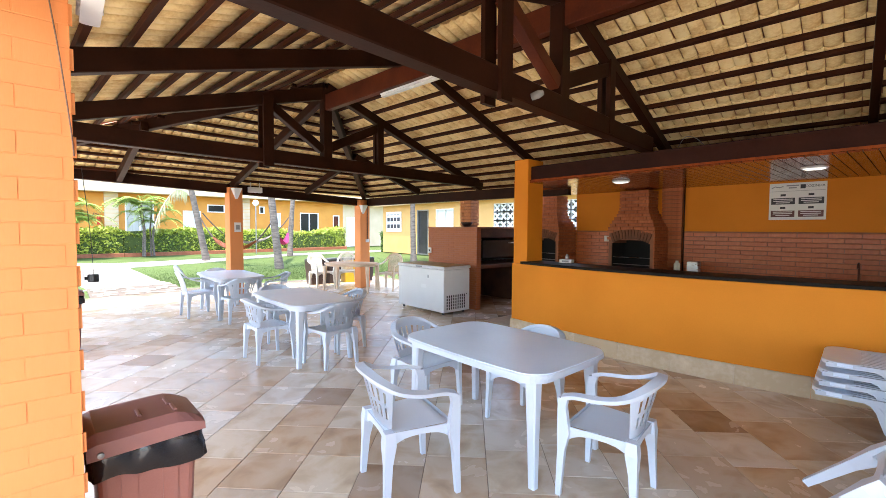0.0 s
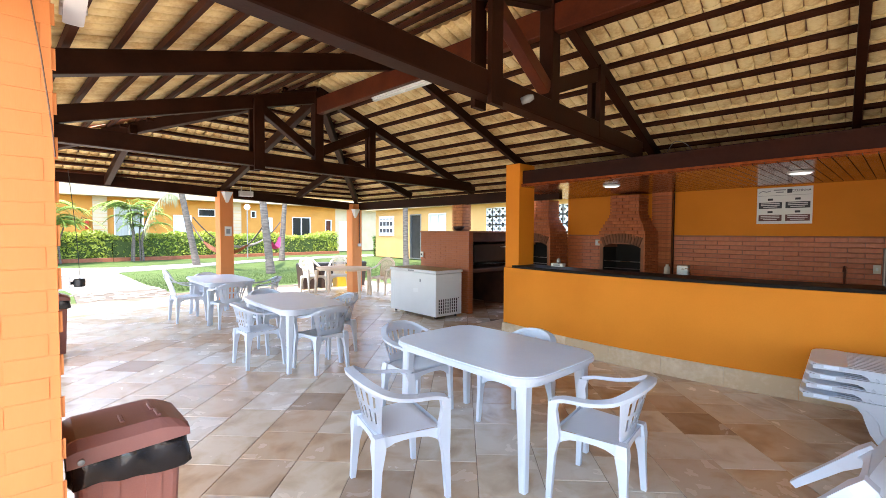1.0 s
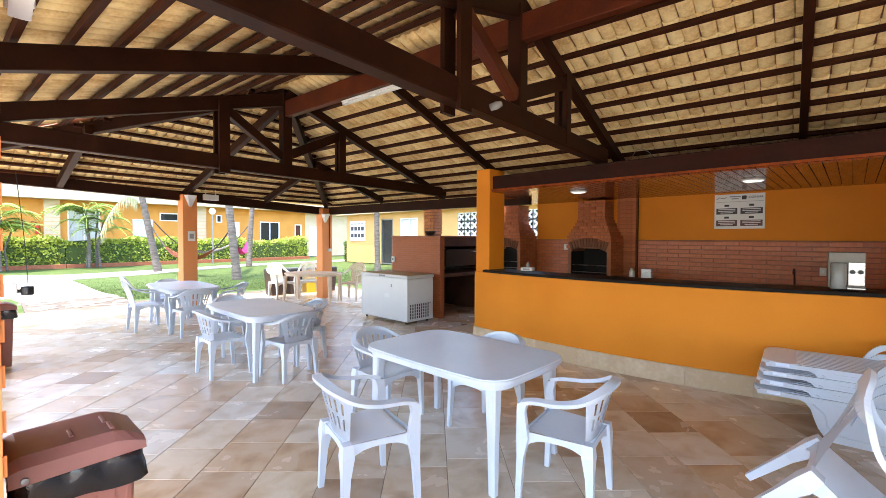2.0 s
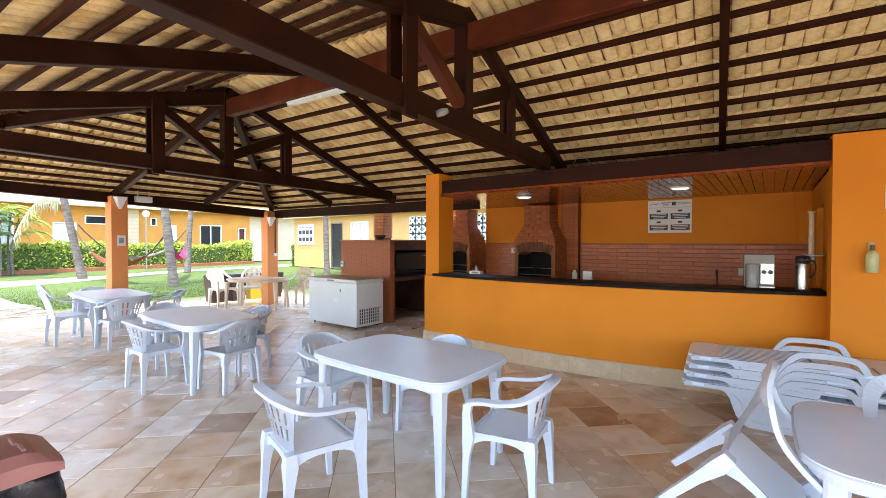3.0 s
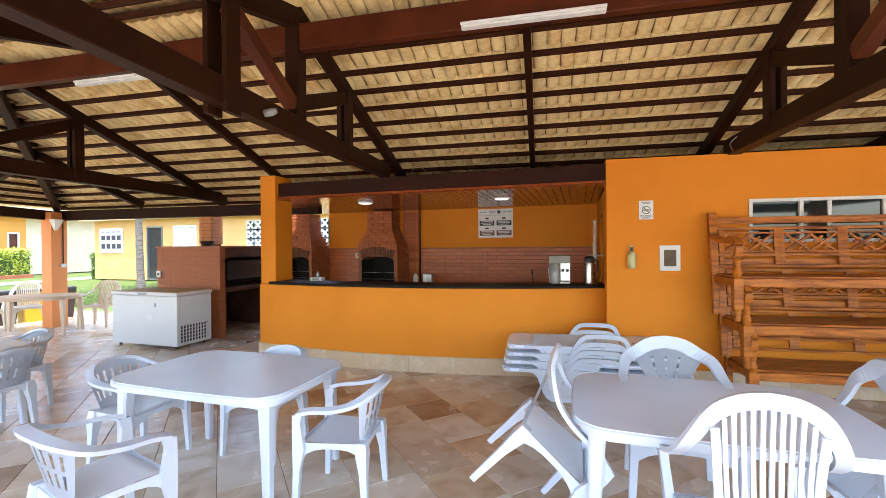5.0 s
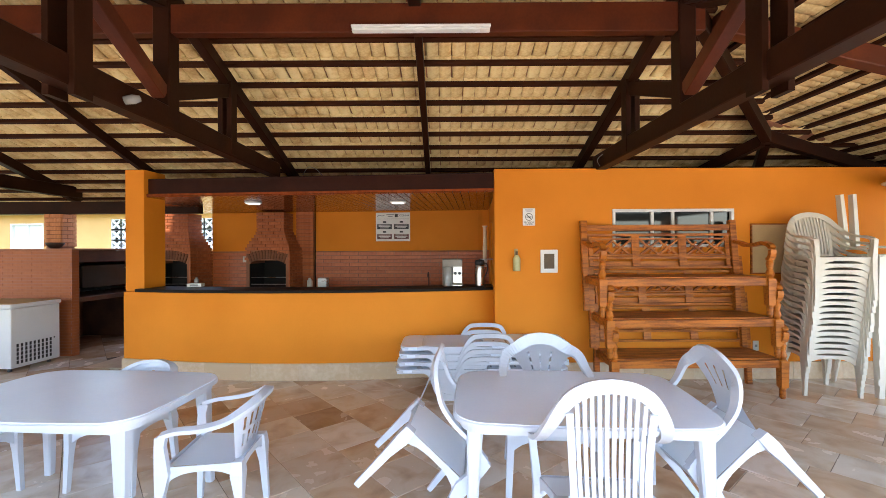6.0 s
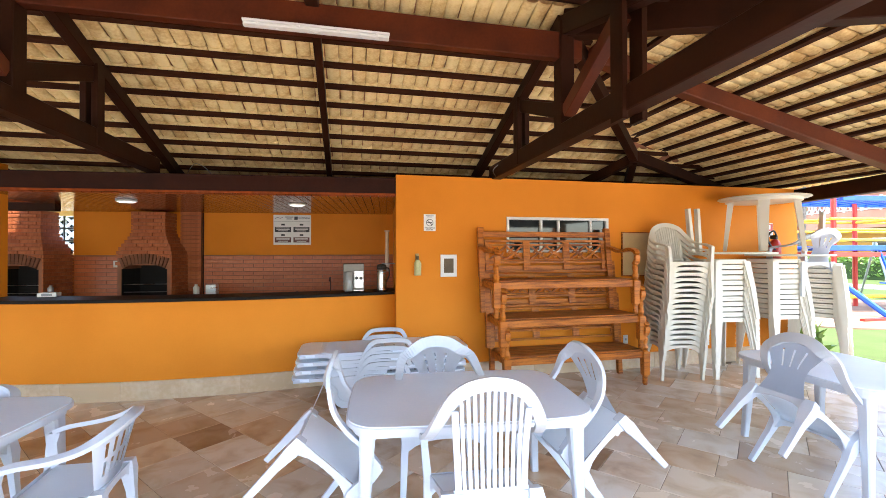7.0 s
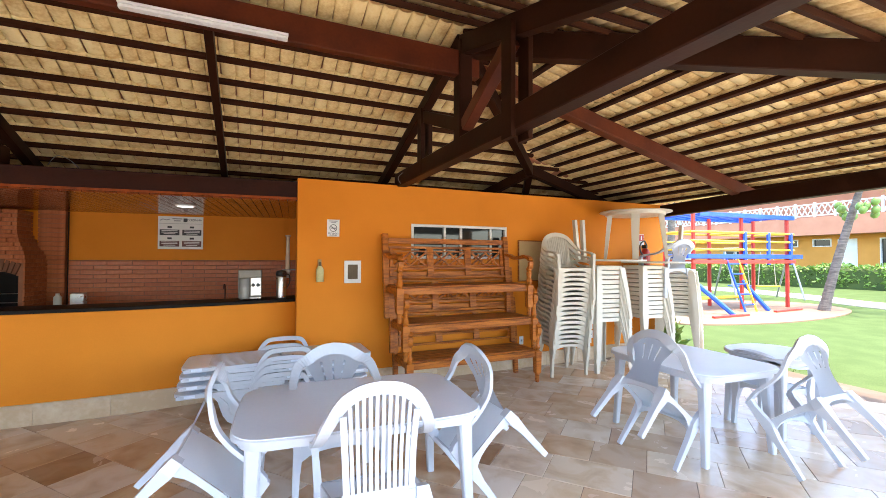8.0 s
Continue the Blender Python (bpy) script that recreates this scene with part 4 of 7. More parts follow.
# ---- sun loungers ----
def lounger():
    t = thing("sun_lounger", (0, 0, 0), 0, "white plastic sun lounger in a stack by the counter", "lounger", "stacked sun loungers")
    # the lying surface runs along x from foot to head
    for y in (-0.30, 0.30):
        part("side_rail", strap(B(), bez([(0, y, 0.30), (0.5, y, 0.31), (1.1, y, 0.31), (1.78, y, 0.31)], 4), [0.034] * 13, 0.03, [(0, 1, 0)] * 13), PLASTIC, t)
        left = [(0.27, 0.289), (0.315, 0.27), (0.345, 0.225), (0.365, 0.16), (0.39, 0.09), (0.43, 0.03), (0.48, 0.0)]
        outline = left + [(0.80, 0.0), (0.86, 0.05), (0.90, 0.14), (0.93, 0.289)]
        part("leg_panel", loft(B(), [[(px, y + o, pz) for px, pz in outline] for o in (-0.0025, 0.0025)]), PLASTIC, t)
        groove = bez([(0.36, y * 1.012, 0.27), (0.43, y * 1.012, 0.20), (0.46, y * 1.012, 0.10), (0.56, y * 1.012, 0.06), (0.80, y * 1.012, 0.055)], 4)
        part("leg_rib", tube(B(), groove, 0.007, 5), PLASTIC, t)
        part("leg", strap(B(), [(1.45, y, 0.29), (1.48, y, 0.1), (1.5, y, 0.0)], [0.07, 0.06, 0.05], 0.04, [(0, 1, 0)] * 3), PLASTIC, t)
        hoop = bez([(0.60, y * 1.06, 0.16), (0.67, y * 1.08, 0.33), (0.74, y * 1.08, 0.42), (0.83, y * 1.08, 0.44), (1.02, y * 1.08, 0.44), (1.12, y * 1.08, 0.415), (1.17, y * 1.06, 0.33)], 4)
        part("armrest", strap(B(), hoop, [0.045] * len(hoop), 0.026, [(0, 1, 0)] * len(hoop)), PLASTIC, t)
    # Foot end and back panel take the brightened top colour too.
    part("foot_end", plate(-0.03, 0.25, -0.32, 0.32, 0.296, 0.326, 0.13), PLASTIC_TOP, t, "plastic foot end brightened to look lit")
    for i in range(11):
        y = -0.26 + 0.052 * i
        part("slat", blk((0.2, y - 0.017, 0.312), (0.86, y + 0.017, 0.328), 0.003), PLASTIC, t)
    part("back_panel", plate(0.88, 1.80, -0.32, 0.32, 0.312, 0.335, 0.10), PLASTIC_TOP, t, "plastic back panel brightened to look lit")
    # Grey strips laid on the panel stand in for shade in its slots.
    for i in range(6):
        part("vent", blk((0.98 + 0.13 * i, -0.24, 0.3345), (0.998 + 0.13 * i, -0.05, 0.3365)), GREY_INK, t, "grey strip for the shade in a drain slot")
    return t


lo = lounger()
lo.matrix_world = FRAME @ pose(0.15, 5.34, 0.0, 0, 0, -1)
for i in range(1, 4):
    copy_thing(lo, FRAME @ pose(0.15 + 0.016 * i, 5.34 + 0.010 * i, 0.078 * i, 0, 0, -1 + 0.3 * i))


# ---- wooden benches ----
def turned_leg(h0, h1, x, y):
    """A turned front leg carrying the arm, with squared blocks."""
    bm = B()
    def sq(z, w):
        return [(x + a * w, y + b * w, z) for a, b in ((-1, -1), (1, -1), (1, 1), (-1, 1))]
    def rd(z, r):
        return [(x + r * math.cos(radians(-135 + 36 * k)), y + r * math.sin(radians(-135 + 36 * k)), z) for k in range(10)]
    loft(bm, [sq(0.12, 0.036), sq(0.40, 0.042)])
    loft(bm, [rd(0, 0.022), rd(0.02, 0.03), rd(0.10, 0.030), rd(0.12, 0.042)])
    loft(bm, [rd(0.40, 0.042), rd(0.42, 0.028), rd(0.45, 0.042), rd(0.50, 0.026), rd(0.56, 0.036), rd(0.585, 0.026), rd(0.60, 0.038), rd(0.62, 0.038)])
    return bm


def wooden_bench():
    t = thing("wooden_bench", (0, 0, 0), 0, "honey-brown carved wooden bench with lattice back, stacked", "bench", "stacked wooden benches")
    W, D = 0.885, 0.48
    for sx in (-1, 1):
        part("front_leg", turned_leg(0, 0.62, sx * W, -D), BENCH_WOOD, t)
        part("back_leg", beam(B(), (sx * W, 0.02, 0), (sx * W, 0.055, 0.45), 0.06, 0.055, up=(0, 1, 0)), BENCH_WOOD, t)
        part("back_post", beam(B(), (sx * W, 0.055, 0.44), (sx * W, 0.124, 1.055), 0.075, 0.06, up=(0, 1, 0)), BENCH_WOOD, t)
        part("side_rail", blk((sx * W - 0.016, -D + 0.03, 0.325), (sx * W + 0.016, 0.02, 0.40), 0.004), BENCH_WOOD, t)
        arm = bez([(sx * W, 0.09, 0.80), (sx * W, -0.02, 0.79), (sx * W, -0.14, 0.755), (sx * W, -0.28, 0.76), (sx * W, -0.40, 0.775), (sx * W, -0.50, 0.74), (sx * W, -0.515, 0.66), (sx * W, -0.49, 0.61)], 4)
        part("armrest", strap(B(), arm, [0.06] * len(arm), 0.04, [(0, 0.3, 1)] * len(arm)), BENCH_WOOD, t)
    part("front_rail", blk((-W + 0.03, -D - 0.014, 0.325), (W - 0.03, -D + 0.014, 0.405), 0.005), BENCH_WOOD, t)
    part("rear_rail", blk((-W + 0.03, 0.02, 0.33), (W - 0.03, 0.05, 0.40), 0.005), BENCH_WOOD, t)
    for i in range(7):
        y = -D + 0.03 + i * 0.07
        part("seat_slat", blk((-W + 0.01, y, 0.403), (W - 0.01, y + 0.062, 0.421), 0.003), BENCH_WOOD, t)
    tilt = lambda z: 0.055 + 0.065 * (z - 0.44) / 0.58
    for z, h in ((0.97, 0.07), (0.885, 0.032), (0.615, 0.032), (0.50, 0.028)):
        part("back_rail", blk((-W + 0.028, tilt(z) - 0.014, z - h / 2), (W - 0.028, tilt(z) + 0.014, z + h / 2), 0.004), BENCH_WOOD, t)
    for cx in (-0.555, 0.0, 0.555):
        pw = 0.255
        y = tilt(0.75)
        for sx in (-1, 1):
            part("back_stile", beam(B(), (cx + sx * pw, tilt(0.52), 0.515), (cx + sx * pw, tilt(0.87), 0.869), 0.046, 0.026, up=(0, 1, 0)), BENCH_WOOD, t)
        part("lattice_rail", blk((cx - pw + 0.018, tilt(0.835) - 0.011, 0.826), (cx + pw - 0.018, tilt(0.835) + 0.011, 0.846), 0.002), BENCH_WOOD, t)
        bm = B()
        for s2 in (-1, 1):
            c0 = cx + s2 * pw * 0.42
            for d in (-1, 1):
                beam(bm, (c0 - 0.115, y - 0.002 * d, 0.735 - d * 0.088), (c0 + 0.115, y + 0.002 * d, 0.735 + d * 0.088), 0.022, 0.024, up=(0, 1, 0))
            beam(bm, (c0 - 0.075, y, 0.735), (c0, y + 0.003, 0.80), 0.020, 0.018, up=(0, 1, 0))
            beam(bm, (c0 + 0.075, y, 0.735), (c0, y - 0.003, 0.67), 0.020, 0.018, up=(0, 1, 0))
        part("lattice", bm, BENCH_WOOD, t)
        part("lattice_rail", blk((cx - pw + 0.018, tilt(0.65) - 0.011, 0.638), (cx + pw - 0.018, tilt(0.65) + 0.011, 0.656), 0.002), BENCH_WOOD, t)
    return t


bench = wooden_bench()
bench.matrix_world = FRAME @ pose(3.31, 5.525, 0, 0, 0, 0)
copy_thing(bench, FRAME @ pose(3.26, 5.53, 0.43, 0, 0, 0.4))
copy_thing(bench, FRAME @ pose(3.19, 5.535, 0.862, 0, 0, 0.2))
FRAME = STRAIGHT


# ---- bins, freezer ----
def swing_bin(x, y, rz, label, bag=True, tilt=1.5, scale=1.0):
    t = thing("rubbish_bin", (x, y, 0), rz, label, "bin", "brown rubbish bins")
    t.matrix_world = pose(x, y, 0, 0, 0, rz) @ Matrix.Diagonal((scale, scale, scale, 1))
    def ring(z, w, d, r=0.03):
        return [(cx * (w - r) + r * math.cos(radians(a)), cy * (d - r) + r * math.sin(radians(a)), z) for cx, cy, a0 in ((1, 1, 0), (-1, 1, 90), (-1, -1, 180), (1, -1, 270)) for a in (a0, a0 + 30, a0 + 60, a0 + 90)]
    part("body", loft(B(), [ring(0.04, 0.135, 0.15), ring(0.06, 0.14, 0.155), ring(0.5, 0.155, 0.17), ring(0.86, 0.165, 0.185)]), BIN_RED, t)
    for dy in (-0.075, 0.075):
        part("body_rib", loft(B(), [[(0.172, dy - 0.03, 0.84), (0.172, dy + 0.03, 0.84), (0.15, dy + 0.03, 0.84), (0.15, dy - 0.03, 0.84)], [(0.15, dy - 0.026, 0.2), (0.15, dy + 0.026, 0.2), (0.12, dy + 0.026, 0.2), (0.12, dy - 0.026, 0.2)]]), BIN_RED, t)
    if bag:
        n = 64
        rows = []
        rr = random.Random(2)
        fold = [(rr.uniform(0, 6.28), rr.randint(3, 11), rr.uniform(0.006, 0.016)) for _ in range(9)]
        for z, k in ((0.785, 1.06), (0.792, 1.09), (0.81, 1.08), (0.83, 1.10), (0.86, 1.09), (0.885, 1.08), (0.90, 1.05), (0.905, 0.97)):
            row = []
            for i in range(n):
                a = 2 * math.pi * i / n
                c, s = math.cos(a), math.sin(a)
                q = 1 / max(abs(c) / 0.165, abs(s) / 0.185)
                j = 1 + sum(m * math.sin(q2 * a + p2 + 30 * (z - 0.8) * (1 if q2 % 2 else -1)) for p2, q2, m in fold)
                row.append((c * q * k * j, s * q * k * j + 0.02 * max(0, s), z + 0.006 * math.sin(7 * a) - 0.03 * (0.5 + 0.5 * math.sin(3 * a)) * (z < 0.80)))
            rows.append(row)
        part("bin_bag", loft(B(), rows, cap=False), BLACK_BAG, t, "glossy black bin bag folded over the rim", smooth=True)
    lid = B()
    rows = []
    for k in range(13):
        f = k / 12
        y = -0.215 + 0.43 * f
        h = 0.055 * min(1, 0.75 + f / 0.3) - 0.085 * max(0, f - 0.72) ** 1.6 * 5
        rows.append([(-0.19, y, 0), (-0.186, y, 0.03 + h * 0.6), (-0.15, y, 0.045 + h), (0.15, y, 0.045 + h), (0.186, y, 0.03 + h * 0.6), (0.19, y, 0)])
    loft(lid, rows)
    lid_ob = part("lid", lid, BIN_BROWN, t, "brown hinged lid, propped open" if tilt else "brown lid", at=pose(0, -0.20, 0.885, tilt, 0, 0) @ pose(0, 0.20, 0))
    for dx, dy in ((0.05, -0.02), (-0.02, 0.1), (0.08, 0.11)):
        part("lid_rib", blk((dx - 0.045, dy - 0.008, 0.085), (dx + 0.045, dy + 0.008, 0.108), 0.004), BIN_BROWN, lid_ob)
    part("hinge_pin", lathe(B(), [(0, 0), (0.012, 0), (0.012, 0.010), (0, 0.012)], 12), GREY_METAL, lid_ob, at=pose(0.19, -0.17, 0.02, 0, 90, 0))
    for sx in (-1, 1):
        part("wheel", lathe(B(), [(0, -0.02), (0.05, -0.02), (0.055, 0), (0.05, 0.02), (0, 0.02)], 16), BLACK, t, at=pose(sx * 0.12, -0.14, 0.055, 0, 90, 0))
    return t


GREY_METAL = mat("dull_grey_metal", (0.36, 0.37, 0.38), (0.28, 0.29, 0.3), 0.4, 5, 60, 0.05, metal=0.8)
swing_bin(-1.315, 0.70, 2, "reddish-brown plastic bin, black bag under its propped lid", scale=0.865)
swing_bin(-6.52, 0.49, 2, "reddish-brown plastic bin with a closed lid", True, 0, 0.80)


def chest_freezer():
    t = thing("chest_freezer", (-5.72, 5.95, 0), 0, "white chest freezer with a vented end and worn lid", "freezer")
    part("body", blk((-0.70, -0.33, 0.05), (0.70, 0.33, 0.835), 0.012), ENAMEL, t)
    part("lid", blk((-0.715, -0.345, 0.84), (0.715, 0.345, 0.895), 0.014), ENAMEL, t, "white lid with a brown stained top")
    part("lid_top", plate(-0.70, 0.70, -0.33, 0.33, 0.8955, 0.899, 0.03), CORK, t, "stained brownish lid surface")
    part("lid_handle", blk((-0.09, -0.362, 0.852), (0.09, -0.346, 0.878), 0.004), GREY_METAL, t)
    part("label_plate", blk((0.05, -0.3325, 0.46), (0.19, -0.3302, 0.53)), PAPER, t)
    part("lock", blk((0.24, -0.337, 0.66), (0.27, -0.330, 0.72), 0.003), GREY_METAL, t)
    for i in range(6):
        part("control", lathe(B(), [(0, 0), (0.01, 0), (0.01, 0.006), (0, 0.006)], 8), BLACK, t, at=pose(0.705, 0.24, 0.36 - 0.02 * i, 0, 90, 0)) if i < 1 else None
    for r in range(5):
        for k in range(9):
            part("vent", blk((0.698, -0.26 + 0.055 * k, 0.10 + 0.055 * r), (0.704, -0.235 + 0.055 * k, 0.145 + 0.055 * r)), BLACK, t)
    for sx in (-0.6, 0.6):
        for sy in (-0.26, 0.26):
            part("foot", lathe(B(), [(0, 0), (0.025, 0), (0.02, 0.05), (0, 0.05)], 10), BLACK, t, at=pose(sx, sy, 0))
    return t


chest_freezer()


def waste_bin(x, y, rz, col, h=0.82):
    t = thing("waste_bin", (x, y, 0), rz, "dark brown waste bin standing by the lawn", "bin", "waste bins by the lawn")
    part("body", loft(B(), [[(a * w, b * w, z) for a, b in ((-1, -1), (1, -1), (1, 1), (-1, 1))] for z, w in ((0, 0.17), (h - 0.06, 0.215))]), col, t)
    part("rim", plate(-0.23, 0.23, -0.23, 0.23, h - 0.06, h - 0.02, 0.04), BLACK, t)
    part("lid", plate(-0.218, 0.218, -0.218, 0.218, h - 0.02, h, 0.05), BLACK, t)


BIN_DARK = mat("dark_brown_bin", (0.045, 0.022, 0.016), (0.03, 0.015, 0.011), 0.45, 4, 80, 0.06)
waste_bin(-10.75, 5.82, 0, BIN_DARK, 0.72)
waste_bin(-10.75, 6.34, 4, BIN_DARK, 0.72)
waste_bin(-10.7, 6.86, -3, PLAY_YELLOW, 0.72)
waste_bin(-10.65, 7.38, -3, BIN_DARK, 0.72)


# ---- brick ovens and barbecue ----
COURSE, BRICK_L = 0.0665, 0.225
OVEN_COURSE = 0.0565


def brick_mesh(name, length, height, depth, material, c=0.004):
    """One brick centred on its back face, its face towards -y, with softened arrises."""
    bm = B()
    x, z = length / 2, height / 2
    loft(bm, [[(-x, 0, -z), (x, 0, -z), (x, 0, z), (-x, 0, z)], [(-x, -depth + c, -z), (x, -depth + c, -z), (x, -depth + c, z), (-x, -depth + c, z)],
              [(-x + c, -depth, -z + c), (x - c, -depth, -z + c), (x - c, -depth, z - c), (-x + c, -depth, z - c)]])
    bmesh.ops.recalc_face_normals(bm, faces=bm.faces[:])
    return mesh_from(name, bm, material)


RED_BRICK = brick_mesh("brick", 1.0, OVEN_COURSE - 0.008, 0.022, BRICK)
SOOTY = mat("sooty_brick", (0.10, 0.04, 0.02), (0.20, 0.07, 0.03), 0.75, 4, 60, 0.3, objrand=0.2)
SOOTY_BRICK = brick_mesh("voussoir", 1.0, OVEN_COURSE - 0.008, 0.024, SOOTY)
SLIP_BRICK = brick_mesh("brick", 1.0, COURSE - 0.008, 0.010, GLAZED)
PIER_BRICK = brick_mesh("brick", 1.0, COURSE - 0.009, 0.022, BRICK)
PAINT_COURSE = 0.0665
PAINT_BRICK = brick_mesh("brick", 1.0, PAINT_COURSE - 0.0008, 0.0028, ORANGE_BRICK, 0.0024)


def lay(parent, me, a, b, z, k, face, skip=None, length=BRICK_L, gap=0.010, rough=1.0):
    """Lays one course between a and b along a wall; face(s) gives the matrix of the wall at that run."""
    s = a - (length / 2 if k % 2 else 0)
    while s < b - 0.01:
        l, r = max(s, a), min(s + length - gap, b)
        if r - l > 0.03 and not (skip and skip((l + r) / 2, z)):
            share("brick", me, parent, face((l + r) / 2, z) @ Matrix.Diagonal((r - l, 1, 1, 1)) @ pose(rnd.uniform(-0.001, 0.001), rough * rnd.uniform(-0.002, 0.001), 0))
        s += length


def oven(cx, label):
    """A brick barbecue with an arched mouth and a hood that steps in to the flue."""
    t = thing("brick_oven", (cx, BACK_Y - 0.01, 0), 0, label, "oven", "brick ovens")
    base_w, neck_w, front, neck_f = 0.40, 0.25, -0.63, -0.38
    mouth_w, spring, rise = 0.325, 1.355, 0.075
    core = []
    k = 0
    z = 0.0
    while z < 2.26:
        f = min(1, max(0, (z - 1.52) / 0.42))
        f = f * f * (3 - 2 * f)
        w, fy = base_w + (neck_w - base_w) * f, front + (neck_f - front) * f
        off = -0.065 * f
        zt = min(z + OVEN_COURSE, 2.283)
        zc = (z + zt) / 2
        open_w = 0.0
        if 0.90 < zc < spring + rise:
            open_w = mouth_w if zc < spring else mouth_w * math.sqrt(max(0, 1 - ((zc - spring) / rise) ** 2))
        if open_w > 0.05:
            core.append(((off - w + 0.02, fy + 0.02, z), (-open_w, 0, zt)))
            core.append(((open_w, fy + 0.02, z), (off + w - 0.02, 0, zt)))
        else:
            core.append(((off - w + 0.02, fy + 0.02, z), (off + w - 0.02, 0, zt)))
        lay(t, RED_BRICK, off - w, off + w, zc, k, lambda s, q, fy=fy: Matrix.Translation((s, fy + 0.02, q)), lambda s, q: abs(s) < open_w + 0.05 and open_w > 0.05 or (spring + 0.0 < q < spring + 0.165 + rise * (1 - (s / mouth_w) ** 2) and abs(s) < mouth_w + 0.02))
        lay(t, RED_BRICK, fy, -0.0, zc, k + 1, lambda s, q, e=off + w: Matrix.Translation((e - 0.02, s, q)) @ pose(0, 0, 0, 0, 0, 90))
        z += OVEN_COURSE
        k += 1
    for a, b in core:
        part("core", blk(a, b), MORTAR, t)
    part("firebox", blk((-mouth_w - 0.02, -0.12, 0.90), (mouth_w + 0.02, -0.10, spring + rise)), SOOT, t, "soot-blackened firebox")
    for sx in (-1, 1):
        part("firebox_cheek", blk((sx * mouth_w - 0.006 * (sx > 0) - 0.002, front + 0.03, 0.906), (sx * mouth_w + 0.006 * (sx < 0) + 0.002, -0.122, spring + 0.02)), SOOT, t)
    part("hearth", blk((-mouth_w, -0.6, 0.895), (mouth_w, -0.121, 0.905)), SOOT, t)
    n = 13
    for i in range(n):
        f = 2 * (i + 0.5) / n - 1
        m = Matrix.Translation((f * (mouth_w + 0.01), front + 0.016, spring + 0.085 + rise * (1 - f * f))) @ pose(0, 0, 0, 0, -90 + 22 * f, 0)
        share("voussoir", SOOTY_BRICK, t, m @ Matrix.Diagonal((0.155, 1, 0.9, 1)))
    for zz in (1.0, 1.12):
        part("spit_bar", tube(B(), [(-mouth_w + 0.01, -0.56, zz), (mouth_w - 0.01, -0.56, zz)], 0.006, 6), STEEL, t)
    return t


oven(-2.54, "brick barbecue oven with an arched sooty mouth")
oven(-4.32, "brick barbecue oven half behind the pilaster")
# back counter and glazed brick behind it
solid("back_counter", blk((-2.13, BACK_Y - 0.6, 0.86), (X_C - 0.004, BACK_Y - 0.012, 0.90), 0.005), GRANITE, "black granite worktop along the kitchen's back wall", "counter")
solid("counter_support", blk((-2.12, BACK_Y - 0.56, 0.005), (X_C - 0.16, BACK_Y - 0.02, 0.858)), MORTAR, "masonry base of the back worktop", "counter base", kind="structure")
solid("bridge_counter", blk((-3.91, BACK_Y - 0.6, 0.86), (-2.95, BACK_Y - 0.012, 0.90), 0.005), GRANITE, "black granite ledge between the two ovens", "counter")
splash = thing("wall_backsplash", (0, BACK_Y, 0), 0, "glazed red brick slips with pale joints on the kitchen wall", "backsplash", kind="structure")
part("joint_bed", blk((-1.94, -0.012, 0.90), (X_C - 0.004, -0.002, 1.567)), MORTAR, splash)
part("joint_bed", blk((-3.91, -0.012, 0.90), (-2.95, -0.002, 1.567)), MORTAR, splash)
k, z = 0, 0.885
while z < 1.505:
    for a, b in ((-1.94, X_C - 0.004), (-3.91, -2.95)):
        lay(splash, SLIP_BRICK, a, b, z + COURSE / 2, k, lambda s, q: Matrix.Translation((s, -0.010, q)), length=0.33, gap=0.007)
    k += 1
    z += COURSE
pier = thing("brick_pier", (-2.095, BACK_Y - 0.09, 0), 0, "slim red brick pier on the kitchen's back wall", "pier", kind="structure")
part("core", blk((-0.15, 0.004, 0.9), (0.15, 0.078, 2.283)), MORTAR, pier)
k, z = 0, 0.90
while z < 2.26:
    lay(pier, PIER_BRICK, -0.16, 0.16, z + COURSE / 2, 0, lambda s, q: Matrix.Translation((s, 0.008, q)), length=0.33)
    k += 1
    z += COURSE
solid("conduit", tube(B(), [(-1.925, BACK_Y - 0.03, 0.9), (-1.925, BACK_Y - 0.03, 2.28)], 0.009, 8), DARK_WOOD, "thin brown conduit beside the brick pier", "conduit")


# Inner walls, shelf and hood: darker brown than the outer side wall.
DARK_BRICKWORK = mat("dark_brown_brickwork", (0.15, 0.055, 0.028), (0.06, 0.024, 0.014), 0.8, 3, 60, 0.2)


